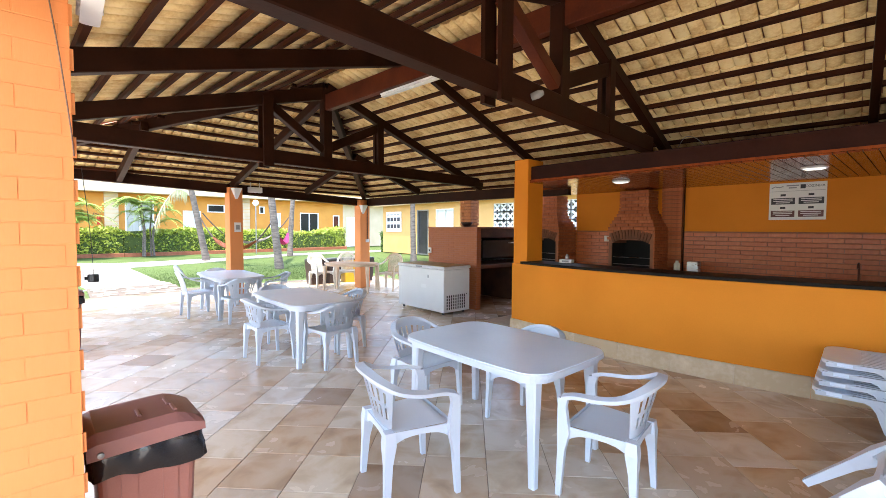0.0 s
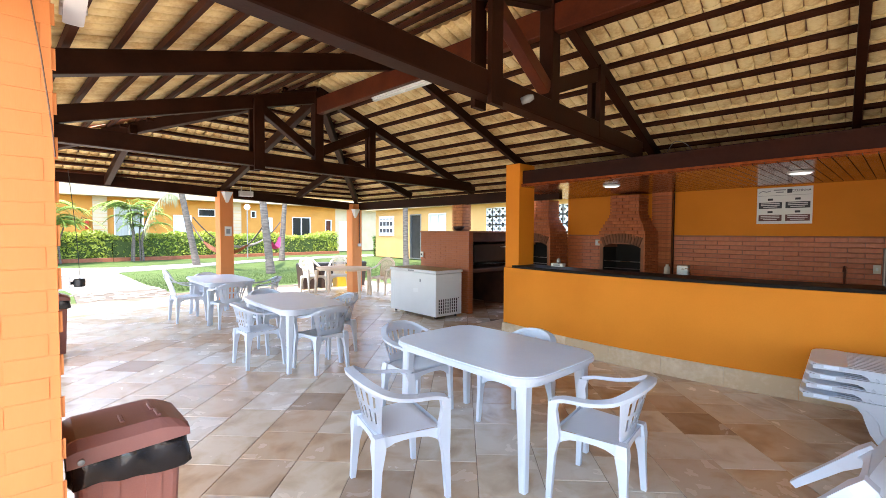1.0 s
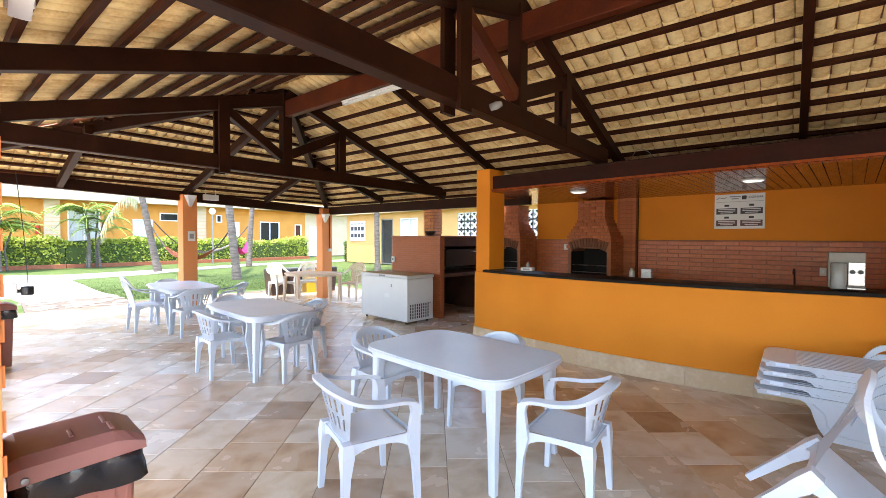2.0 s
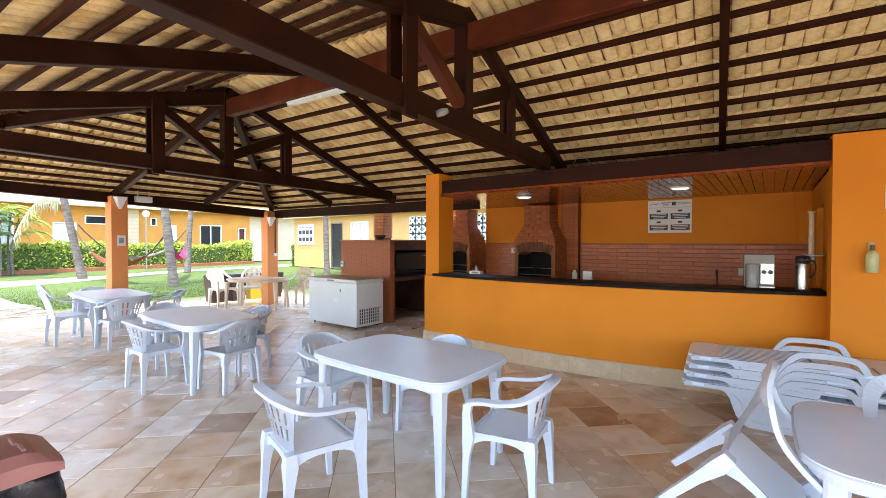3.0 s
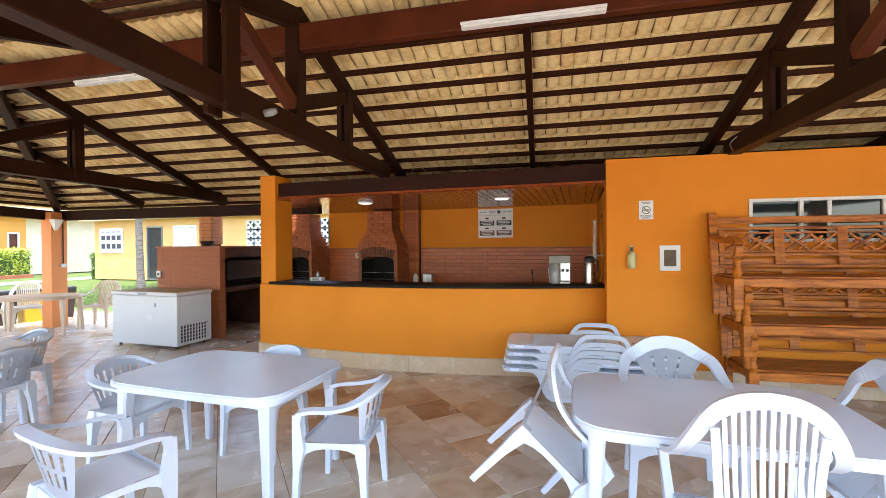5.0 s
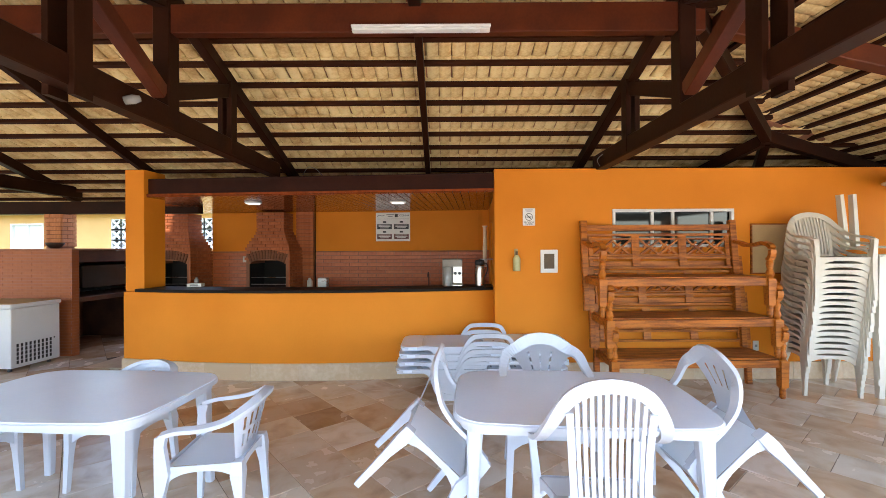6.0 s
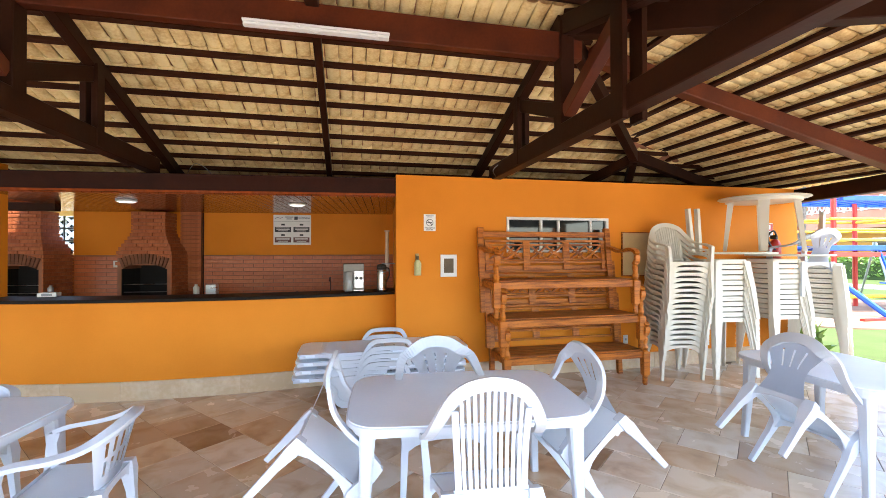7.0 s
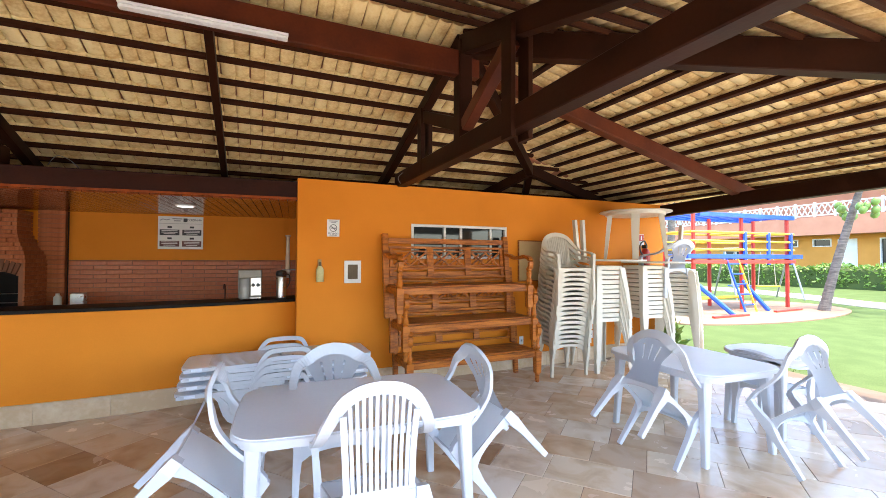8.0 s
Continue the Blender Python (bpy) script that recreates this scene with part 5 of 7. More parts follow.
def grill_block():
    """The barbecue block beside the freezer, open towards the kitchen."""
    t = thing("barbecue_block", (-5.8, 7.3, 0), 0, "terracotta brick barbecue block with a dark open grill", "barbecue")
    part("side_wall", blk((-0.72, -0.79, 0), (0.745, -0.68, 1.60)), BIN_RED, t)
    part("rear_wall", blk((-0.72, -0.679, 0), (-0.60, 0.85, 1.60)), DARK_BRICKWORK, t)
    part("far_wall", blk((-0.60, 0.75, 0), (0.74, 0.85, 1.60)), DARK_BRICKWORK, t)
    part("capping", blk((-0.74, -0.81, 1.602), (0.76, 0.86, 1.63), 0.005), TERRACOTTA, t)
    part("shelf", blk((-0.60, -0.679, 0.80), (0.74, 0.75, 0.87), 0.004), DARK_BRICKWORK, t)
    part("hood", blk((0.62, -0.679, 1.42), (0.74, 0.75, 1.60)), DARK_BRICKWORK, t)
    part("firebox", blk((-0.598, -0.678, 0.872), (-0.57, 0.748, 1.60)), SOOT, t, "soot-blackened back of the grill")
    g = part("grill_box", blk((0.1, -0.5, 1.0), (0.62, 0.6, 1.36), 0.01), BLACK, t, "black iron grill box")
    part("grill_handle", tube(B(), [(0.63, 0.3, 1.30), (0.68, 0.3, 1.30), (0.68, 0.45, 1.30), (0.68, 0.45, 1.12)], 0.012, 6), STEEL, g)
    for i in range(9):
        part("grate_bar", tube(B(), [(0.62, -0.45 + i * 0.12, 0.95), (0.0, -0.45 + i * 0.12, 0.95)], 0.006, 5), GREY_METAL, g)
    k, z = 0, 0.0
    while z < 1.59:
        lay(t, THIN_BRICK, -0.72, 0.745, z + 0.022, k, lambda s, q: Matrix.Translation((s, -0.788, q)), length=0.32, gap=0.004)
        z += 0.044
        k += 1
    z, k = 0.0, 0
    while z < 1.59:
        lay(t, THIN_BRICK, -0.80, -0.68, z + 0.022, k, lambda s, q: Matrix.Translation((0.743, s, q)) @ pose(0, 0, 0, 0, 0, 90), length=0.32, gap=0.004)
        z += 0.044
        k += 1
    return t


THIN_MAT = mat("terracotta_brick_slip", (0.43, 0.13, 0.036), (0.34, 0.095, 0.027), 0.5, 5, 90, 0.15, objrand=0.2)
THIN_BRICK = brick_mesh("brick", 1.0, 0.0405, 0.005, THIN_MAT, 0.002)
grill_block()
POST_BRICK = brick_mesh("brick", 1.0, COURSE - 0.009, 0.022, mat("orange_brown_brick", (0.74, 0.33, 0.15), (0.58, 0.23, 0.09), 0.65, 6, 90, 0.3, objrand=0.3))
k, z = 0, 1.66
while z < 2.30:
    lay(barbecue_post, POST_BRICK, -0.135, 0.135, z + COURSE / 2, k, lambda s, q: Matrix.Translation((s, -0.127, q)), length=0.2)
    lay(barbecue_post, POST_BRICK, -0.135, 0.135, z + COURSE / 2, k + 1, lambda s, q: Matrix.Translation((0.127, s, q)) @ pose(0, 0, 0, 0, 0, 90), length=0.2)
    z += COURSE
    k += 1
bowl = solid("clay_bowl", lathe(B(), [(0.0, 0), (0.06, 0), (0.11, 0.06), (0.12, 0.09), (0.105, 0.09), (0.05, 0.02), (0, 0.015)], 20), BIN_DARK, "dark clay bowl on the barbecue", "bowl", at=pose(-5.45, 6.62, 1.632), smooth=True)
sock = thing("wall_socket", (-6.46, 6.505, 1.12), 0, "white power socket on the barbecue wall", "socket")
part("plate", blk((-0.05, -0.03, -0.06), (0.05, -0.006, 0.06), 0.006), ENAMEL, sock)
part("insert", blk((-0.02, -0.034, -0.02), (0.02, -0.031, 0.02)), BLACK, sock)

CORD = mat("grey_brown_cord", (0.22, 0.13, 0.09), (0.16, 0.09, 0.06), 0.6, 20, 60, 0.0)
# painted brick pillar close to the start of the walk
pillar = thing("brick_pillar", (-1.217, 0.304, 0), 0, "orange painted brick pillar", "pillar", kind="structure")
part("core", blk((-0.21, -0.205, 0), (0.208, 0.205, 2.32)), ORANGE_BRICK, pillar)
k, z = 0, 0.0
while z < 2.31:
    lay(pillar, PAINT_BRICK, -0.215, 0.215, z + PAINT_COURSE / 2, k, lambda s, q: Matrix.Translation((0.2066, s, q)) @ pose(0, 0, 0, 0, 0, 90), length=0.2, gap=0.004, rough=0.4)
    lay(pillar, PAINT_BRICK, -0.215, 0.217, z + PAINT_COURSE / 2, k + 1, lambda s, q: Matrix.Translation((-s, 0.2036, q)) @ pose(0, 0, 0, 0, 0, 180), length=0.2, gap=0.004, rough=0.4)
    k += 1
    z += PAINT_COURSE
solid("pillar_cord", tube(B(), bez([(-0.994, 0.462, 2.32), (-0.994, 0.468, 2.25), (-0.994, 0.488, 2.08), (-0.994, 0.506, 1.89), (-0.994, 0.512, 1.80)], 5), 0.0022, 5), CORD, "thin grey cable running down the pillar", "cable")


# ---- signs and fittings on the walls ----
def text_bm(body, size, depth=0.001):
    cu = bpy.data.curves.new("txt", "FONT")
    cu.body, cu.size, cu.extrude, cu.align_x, cu.align_y = body, size, depth, "CENTER", "CENTER"
    ob = bpy.data.objects.new("txt", cu)
    scene.collection.objects.link(ob)
    dg = bpy.context.evaluated_depsgraph_get()
    me = bpy.data.meshes.new_from_object(ob.evaluated_get(dg))
    bm = B()
    bm.from_mesh(me)
    bpy.data.objects.remove(ob)
    bpy.data.meshes.remove(me)
    bpy.data.curves.remove(cu)
    return bm


UP = pose(0, 0, 0, 90, 0, 0)


def bars(parent, x0, x1, z, n, h, material, gap=1.8):
    for i in range(n):
        ins = 0.0 if i < n - 1 else (x1 - x0) * 0.18
        part("line", blk((x0 + ins, -0.0096, z - i * h * gap - h / 2), (x1 - ins, -0.0075, z - i * h * gap + h / 2)), material, parent)


MAROON_INK = mat("dark_red_print", (0.16, 0.06, 0.06), (0.12, 0.045, 0.045), 0.5, 8, 60, 0.0)
sg = thing("kitchen_sign", (-0.48, BACK_Y - 0.002, 2.0), 0, "white kitchen rules sign with four dark panels", "sign")
part("board", blk((-0.315, -0.006, -0.26), (0.315, 0, 0.26), 0.002), PAPER, sg)
part("heading", text_bm("COZINHA", 0.046), INK, sg, at=pose(0.19, -0.007, 0.205) @ UP)
part("heading_icon", blk((0.035, -0.0095, 0.175), (0.09, -0.0068, 0.232)), INK, sg)
part("mark", strap(B(), [(-0.29, -0.008, 0.19), (-0.25, -0.008, 0.215), (-0.20, -0.008, 0.20), (-0.155, -0.008, 0.215)], [0.012] * 4, 0.002, [(0, 1, 0)] * 4), GREY_INK, sg)
bars(sg, -0.12, 0.02, 0.222, 2, 0.016, GREY_INK, 2.0)
part("rule", blk((-0.30, -0.0095, 0.143), (0.30, -0.0068, 0.147)), GREY_INK, sg)
for cx in (-0.155, 0.155):
    for cz in (0.055, -0.125):
        part("panel", blk((cx - 0.135, -0.0085, cz - 0.095), (cx + 0.135, -0.0066, cz - 0.005)), INK if cz > 0 else MAROON_INK, sg)
        for i in range(3):
            part("line", blk((cx - 0.11 + 0.03 * (i == 2), -0.0105, cz - 0.028 - 0.025 * i), (cx + 0.11 - 0.03 * (i == 2), -0.0088, cz - 0.018 - 0.025 * i)), PAPER, sg)
        part("icon", blk((cx - 0.03, -0.0085, cz + 0.02), (cx + 0.03, -0.0066, cz + 0.05)), INK, sg)

FRAME = TURNED
sm = thing("no_smoking_sign", (1.677, WALL_Y - 0.002, 1.975), 0, "small white no smoking sign with a ringed cigarette", "sign")
part("board", blk((-0.075, -0.005, -0.105), (0.075, 0, 0.105), 0.002), PAPER, sm)
bm = B()
for k in range(24):
    a, b = radians(15 * k), radians(15 * (k + 1))
    beam(bm, (0.042 * math.cos(a), -0.007, 0.0 + 0.042 * math.sin(a)), (0.042 * math.cos(b), -0.007, 0.042 * math.sin(b)), 0.007, 0.002, up=(0, 1, 0), chamfer=0.0003)
beam(bm, (-0.03, -0.007, 0.03), (0.03, -0.007, -0.03), 0.007, 0.002, up=(0, 1, 0), chamfer=0.0003)
part("ring", bm, INK, sm)
part("cigarette", blk((-0.03, -0.0075, -0.006), (0.03, -0.0052, 0.005)), INK, sm)
part("caption", text_bm("PROIBIDO", 0.027), INK, sm, at=pose(0, -0.006, -0.066) @ UP)
part("caption", text_bm("FUMAR", 0.027), INK, sm, at=pose(0, -0.006, -0.088) @ UP)
bars(sm, -0.05, 0.05, 0.085, 2, 0.008, GREY_INK)

GEL = mat("cloudy_gel_bottle", (0.66, 0.64, 0.36), (0.52, 0.50, 0.26), 0.25, 8, 60, 0.02)
SMOKED_DOOR = mat("smoked_panel_door", (0.17, 0.125, 0.075), (0.11, 0.08, 0.05), 0.45, 6, 60, 0.03, spec=0.2)
dsp = thing("soap_dispenser", (1.517, WALL_Y - 0.002, 1.47), 0, "clear plastic gel dispenser fixed to the orange wall", "dispenser")
part("bracket", blk((-0.022, -0.02, 0.02), (0.022, 0, 0.12), 0.004), CORK, dsp)
part("bottle", lathe(B(), [(0, -0.15), (0.044, -0.148), (0.046, 0.0), (0.03, 0.03), (0.018, 0.045), (0, 0.046)], 16), GEL, dsp, "cloudy bottle of yellowish gel", smooth=True, at=pose(0, -0.05, 0))
part("pump", blk((-0.012, -0.075, 0.045), (0.012, -0.03, 0.09), 0.004), SMOKED_DOOR, dsp)

elp = thing("electrical_panel", (1.918, WALL_Y - 0.002, 1.437), 0, "white flush electrical panel with a smoked grey door", "panel")
part("frame", blk((-0.105, -0.012, -0.14), (0.105, 0, 0.14), 0.004), ENAMEL, elp)
part("door", blk((-0.062, -0.018, -0.09), (0.062, -0.0125, 0.09), 0.003), SMOKED_DOOR, elp, "smoked grey inspection door")

brd = thing("notice_board", (4.665, WALL_Y - 0.002, 1.575), 0, "blank beige board hung on the orange wall", "board")
part("panel", blk((-0.29, -0.015, -0.29), (0.29, 0, 0.29), 0.003), CORK, brd)
part("frame_rail", blk((-0.305, -0.022, 0.29), (0.305, 0, 0.305)), BENCH_WOOD, brd)
part("frame_rail", blk((-0.305, -0.022, -0.305), (0.305, 0, -0.29)), BENCH_WOOD, brd)
for x in (-0.305, 0.291):
    part("frame_stile", blk((x, -0.022, -0.289), (x + 0.014, 0, 0.289)), BENCH_WOOD, brd)

for x in (4.42, 5.75):
    so = thing("wall_socket", (x, WALL_Y - 0.001, 0.40), 0, "white wall socket low on the orange wall", "socket", "low wall sockets")
    part("plate", blk((-0.035, -0.01, -0.06), (0.035, 0, 0.06), 0.004), ENAMEL, so)
    part("insert", blk((-0.014, -0.0125, -0.014), (0.014, -0.0102, 0.014)), GREY_INK, so)

fs = thing("fire_sign", (6.87, WALL_Y - 0.002, 1.93), 0, "red and white fire extinguisher sign", "sign")
part("board", blk((-0.065, -0.005, -0.10), (0.065, 0, 0.10)), PAPER, fs)
part("field", blk((-0.058, -0.0075, -0.01), (0.058, -0.0052, 0.092)), PLAY_RED, fs)
part("icon", blk((-0.012, -0.0095, 0.01), (0.012, -0.0076, 0.075)), PAPER, fs)
bars(fs, -0.05, 0.05, -0.03, 3, 0.010, GREY_INK)
ex = thing("fire_extinguisher", (6.87, WALL_Y - 0.09, 1.33), 0, "red fire extinguisher with a black hose on the wall", "extinguisher")
part("cylinder", lathe(B(), [(0, 0), (0.07, 0), (0.075, 0.02), (0.075, 0.38), (0.05, 0.44), (0.02, 0.46), (0, 0.46)], 20), PLAY_RED, ex, smooth=True)
part("valve", blk((-0.02, -0.03, 0.46), (0.02, 0.06, 0.52), 0.005), BLACK, ex)
part("hose", tube(B(), bez([(0, -0.03, 0.50), (-0.08, -0.05, 0.58), (-0.15, -0.03, 0.52), (-0.13, -0.02, 0.40), (-0.06, -0.06, 0.30)], 5), 0.012, 8), BLACK, ex)

# window above the benches
wn = thing("window_1", (0, WALL_Y, 0), 0, "white aluminium sliding window with dark glass panes", "window", kind="structure")
a, b, c, d = WIN
for p, q in (((a, -0.012, c), (b, 0.06, c + 0.035)), ((a, -0.012, d - 0.035), (b, 0.06, d)), ((a, -0.012, c + 0.035), (a + 0.035, 0.06, d - 0.035)), ((b - 0.035, -0.012, c + 0.035), (b, 0.06, d - 0.035))):
    part("window_frame", blk(p, q, 0.003), WHITE, wn)
for x in (0.33, 0.5, 0.82):
    xx = a + (b - a) * x
    part("mullion", blk((xx - 0.017, -0.004, c + 0.036), (xx + 0.017, 0.045, d - 0.036), 0.002), WHITE, wn)
for x0, x1, dy in ((a + 0.036, a + (b - a) * 0.33 - 0.018, 0.03), (a + (b - a) * 0.33 + 0.018, a + (b - a) * 0.5 - 0.018, 0.02), (a + (b - a) * 0.5 + 0.018, a + (b - a) * 0.82 - 0.018, 0.02), (a + (b - a) * 0.82 + 0.018, b - 0.036, 0.03)):
    part("pane", blk((x0, dy, c + 0.036), (x1, dy + 0.005, d - 0.036)), GLASS_DARK, wn)

# ---- lamps ----
def tube_light(x, y, z, rz, label="long white tube light with a clear cover, unlit", L=1.15):
    t = thing("tube_light", (x, y, z), rz, label, "lamp", "tube lights")
    part("housing", blk((-L / 2, -0.036, 0.0), (L / 2, 0.030, 0.018), 0.004), ENAMEL, t)
    part("cover", plate(-L / 2 + 0.004, L / 2 - 0.004, -0.028, 0.028, -0.024, -0.001, 0.012, 3), TUBE_COVER, t, "ribbed translucent cover")
    for i in range(4):
        part("clip", blk((-L / 2 + 0.1 + i * (L - 0.2) / 3 - 0.012, -0.034, -0.012), (-L / 2 + 0.1 + i * (L - 0.2) / 3 + 0.012, 0.034, 0.010), 0.002), ENAMEL, t)


TUBE_COVER = mat("translucent_lamp_cover", (0.82, 0.84, 0.82), (0.74, 0.77, 0.76), 0.25, 4, 60, 0.02)
tube_light(0.47, RIDGE_Y - 0.085, 3.31, 0, L=1.08)
tube_light(-3.35, RIDGE_Y - 0.085, 3.22, 0)
FRAME = STRAIGHT
tube_light(-0.62, 0.568, 2.30, 0)
for x, y in ((-2.17, 6.45), (-0.09, 6.62)):
    cl = thing("ceiling_lamp", (x, y, 2.284), 0, "small round white lamp flush on the board ceiling", "lamp", "kitchen ceiling lamps")
    part("ring", lathe(B(), [(0.0, -0.001), (0.115, -0.001), (0.12, -0.012), (0.105, -0.026), (0.1, -0.022), (0, -0.02)], 28), ENAMEL, cl)
    part("diffuser", lathe(B(), [(0, -0.021), (0.098, -0.023), (0.085, -0.032), (0, -0.036)], 28), CEILING_GLOW, cl, smooth=True)
LAMP_GLASS = mat("grey_lamp_glass", (0.30, 0.30, 0.29), (0.22, 0.22, 0.21), 0.2, 4, 60, 0.0)
FRAME = TURNED
spot = thing("spot_lamp", (-1.523, 3.40, 2.60), 0, "small clear bulkhead spot lamp on the tie beam", "lamp")
part("plate", blk((0.0, -0.06, -0.05), (0.012, 0.06, 0.06), 0.003), GREY_METAL, spot)
part("bulb", lathe(B(), [(0, 0), (0.028, 0.005), (0.032, 0.06), (0.02, 0.10), (0, 0.105)], 14), LAMP_GLASS, spot, smooth=True, at=pose(0.012, 0.02, 0.0, 0, 75, 20))
FRAME = STRAIGHT
solid("loose_wire", tube(B(), bez([(-1.35, 6.25, 2.62), (-1.25, 6.2, 2.72), (-1.12, 6.15, 2.68), (-1.05, 6.2, 2.60)], 5), 0.004, 5), GREY_METAL, "loose grey wire at the end of the tie beam", "wire")
solid("loose_wire", tube(B(), bez([(2.50, 5.7, 2.56), (2.46, 5.66, 2.63), (2.53, 5.6, 2.70), (2.60, 5.5, 2.72)], 5), 0.004, 5), GREY_METAL, "loose grey wire above the orange wall", "wire")
FRAME = TURNED
rp = thing("wifi_repeater", (EAVE_L + 0.12, 4.51, 2.36), 90, "white wireless access point hanging under the eave beam", "access point")
part("case", blk((-0.15, -0.04, 0), (0.15, 0.04, 0.12), 0.012), ENAMEL, rp)
for x in (-0.1, 0.1):
    part("antenna", tube(B(), [(x, 0, 0.12), (x, 0, 0.30)], 0.008, 6), ENAMEL, rp)
pn = thing("post_notice", (EAVE_L + 0.222, 4.09, 1.60), 90, "small white notice fixed to the post", "sign")
part("board", blk((-0.07, -0.006, -0.10), (0.07, 0, 0.10)), PAPER, pn)
part("icon", blk((-0.04, -0.009, -0.05), (0.04, -0.0062, 0.05)), GREY_INK, pn)
for y, z in ((4.07, 2.42), (7.30, 2.20)):
    sc = solid("wall_sconce", loft(B(), [[(0, -0.02, -0.22), (0.03, -0.02, -0.22), (0.03, 0.02, -0.22), (0, 0.02, -0.22)], [(0, -0.11, 0), (0.12, -0.085, 0), (0.12, 0.085, 0), (0, 0.11, 0)]]), ENAMEL, "white wedge-shaped lamp at the head of a post", "lamp", "post lamps", at=pose(EAVE_L + 0.217, y, z))
cdt = thing("wall_switch", (EAVE_L + 0.217, 7.44, 1.26), 90, "white switch box on a dark conduit down the post", "switch")
part("conduit", tube(B(), [(0, -0.012, 0.04), (0, -0.012, 1.0)], 0.011, 6), BIN_DARK, cdt)
part("plate", blk((-0.05, -0.03, -0.04), (0.05, 0, 0.035), 0.004), ENAMEL, cdt)
FRAME = STRAIGHT

# ---- small things on the counter ----
DULL_STEEL = mat("dull_steel", (0.22, 0.20, 0.175), (0.17, 0.155, 0.135), 0.45, 6, 120, 0.05, metal=0.6)
cm = thing("juice_dispenser", (0.66, 6.18, 0.90), 0, "steel double drink dispenser on the counter", "dispenser")
CTOP = 1.101
cm.matrix_world = pose(0.725, 6.06, CTOP, 0, 0, 4)
part("case", blk((-0.13, -0.03, 0.02), (0.13, 0.11, 0.36), 0.008), DULL_STEEL, cm)
part("front_panel", blk((0.005, -0.085, 0.05), (0.122, -0.031, 0.27), 0.006), STEEL, cm, "bright steel tap panel")
part("canister", lathe(B(), [(0, 0.02), (0.056, 0.02), (0.058, 0.03), (0.058, 0.25), (0.05, 0.262), (0, 0.264)], 20), LAMP_GLASS, cm, "grey glass canister", smooth=True, at=pose(-0.06, -0.092, 0))
for x in (0.036, 0.09):
    part("tap", lathe(B(), [(0, 0), (0.021, 0), (0.019, 0.035), (0, 0.037)], 12), BLACK, cm, at=pose(x, -0.086, 0.18, 90, 0, 0))
part("drip_tray", blk((0.0, -0.12, 0.02), (0.125, -0.086, 0.035), 0.003), STEEL, cm)
for x in (-0.09, 0.09):
    part("foot", lathe(B(), [(0, 0), (0.015, 0), (0.012, 0.02), (0, 0.02)], 8), BLACK, cm, at=pose(x, 0, 0))
th = thing("thermos_jug", (1.078, 6.10, CTOP), 20, "steel thermos jug with a black lid and pump", "thermos")
part("body", lathe(B(), [(0, 0), (0.058, 0), (0.06, 0.02), (0.06, 0.27), (0.055, 0.285), (0, 0.29)], 24), STEEL, th, smooth=True)
part("lid", lathe(B(), [(0.0, 0.285), (0.062, 0.285), (0.066, 0.31), (0.055, 0.345), (0, 0.355)], 24), BLACK, th, smooth=True)
part("spout", blk((-0.015, -0.10, 0.30), (0.015, -0.05, 0.33), 0.005), BLACK, th)
part("carry_handle", tube(B(), bez([(0.06, 0, 0.30), (0.10, 0, 0.29), (0.105, 0, 0.20), (0.065, 0, 0.12)], 4), 0.008, 6), BLACK, th)
CUP_TUBE = mat("tinted_clear_tube", (0.62, 0.50, 0.38), (0.50, 0.38, 0.27), 0.2, 6, 60, 0.02)
cd = thing("cup_dispenser", (1.15, WALL_Y + 0.52, 1.46), 0, "wall cup dispenser with a tall stack of clear cups", "cup dispenser")
part("bracket", blk((-0.07, -0.045, -0.012), (0.108, 0.03, 0.0), 0.003), GREY_METAL, cd)
part("cup_tube", lathe(B(), [(0, 0.0), (0.028, 0.0), (0.028, 0.17), (0.023, 0.18), (0.023, 0.42), (0.034, 0.425), (0.034, 0.44), (0, 0.44)], 16), CUP_TUBE, cd, "clear tube of stacked cups", smooth=False)
part("cup", lathe(B(), [(0, -0.11), (0.024, -0.11), (0.034, -0.013), (0, -0.0125)], 14), ENAMEL, cd, smooth=True)
for x, y, r, h, m, lab in ((-1.86, 7.75, 0.045, 0.20, IVORY, "cream bottle on the back worktop"), (-2.79, 6.09, 0.03, 0.12, GREY_METAL, "small grey cup on the counter")):
    solid("bottle", lathe(B(), [(0, 0), (r, 0), (r, h * 0.75), (r * 0.5, h * 0.9), (r * 0.5, h), (0, h)], 14), m, lab, "bottle", at=pose(x, y, 0.902 if y > 7 else CTOP), smooth=True)
tb = thing("steel_canister", (-1.62, 7.75, 0.902), 0, "steel canister on the back worktop", "canister")
part("body", blk((-0.08, -0.06, 0), (0.08, 0.06, 0.20), 0.01), STEEL, tb)
bx = thing("paper_box", (-2.74, 6.00, CTOP), 12, "small white box with a grey sleeve on the counter", "box")
part("carton", blk((-0.09, -0.06, 0), (0.09, 0.06, 0.045), 0.003), PAPER, bx)
part("sleeve", blk((-0.05, -0.0615, 0.01), (0.05, -0.0602, 0.035)), GREY_INK, bx)
fc = thing("tap", (0.2, 7.95, 0.90), 0, "bronze kitchen tap behind the counter", "tap")
part("spout", tube(B(), bez([(0, 0, 0), (0, 0, 0.22), (0, -0.04, 0.28), (0, -0.12, 0.27), (0, -0.15, 0.22)], 5), 0.011, 8), RED_WOOD, fc)
part("knob", lathe(B(), [(0, 0), (0.02, 0), (0.02, 0.05), (0, 0.055)], 10), RED_WOOD, fc, at=pose(-0.55, 0.0, 0.0))
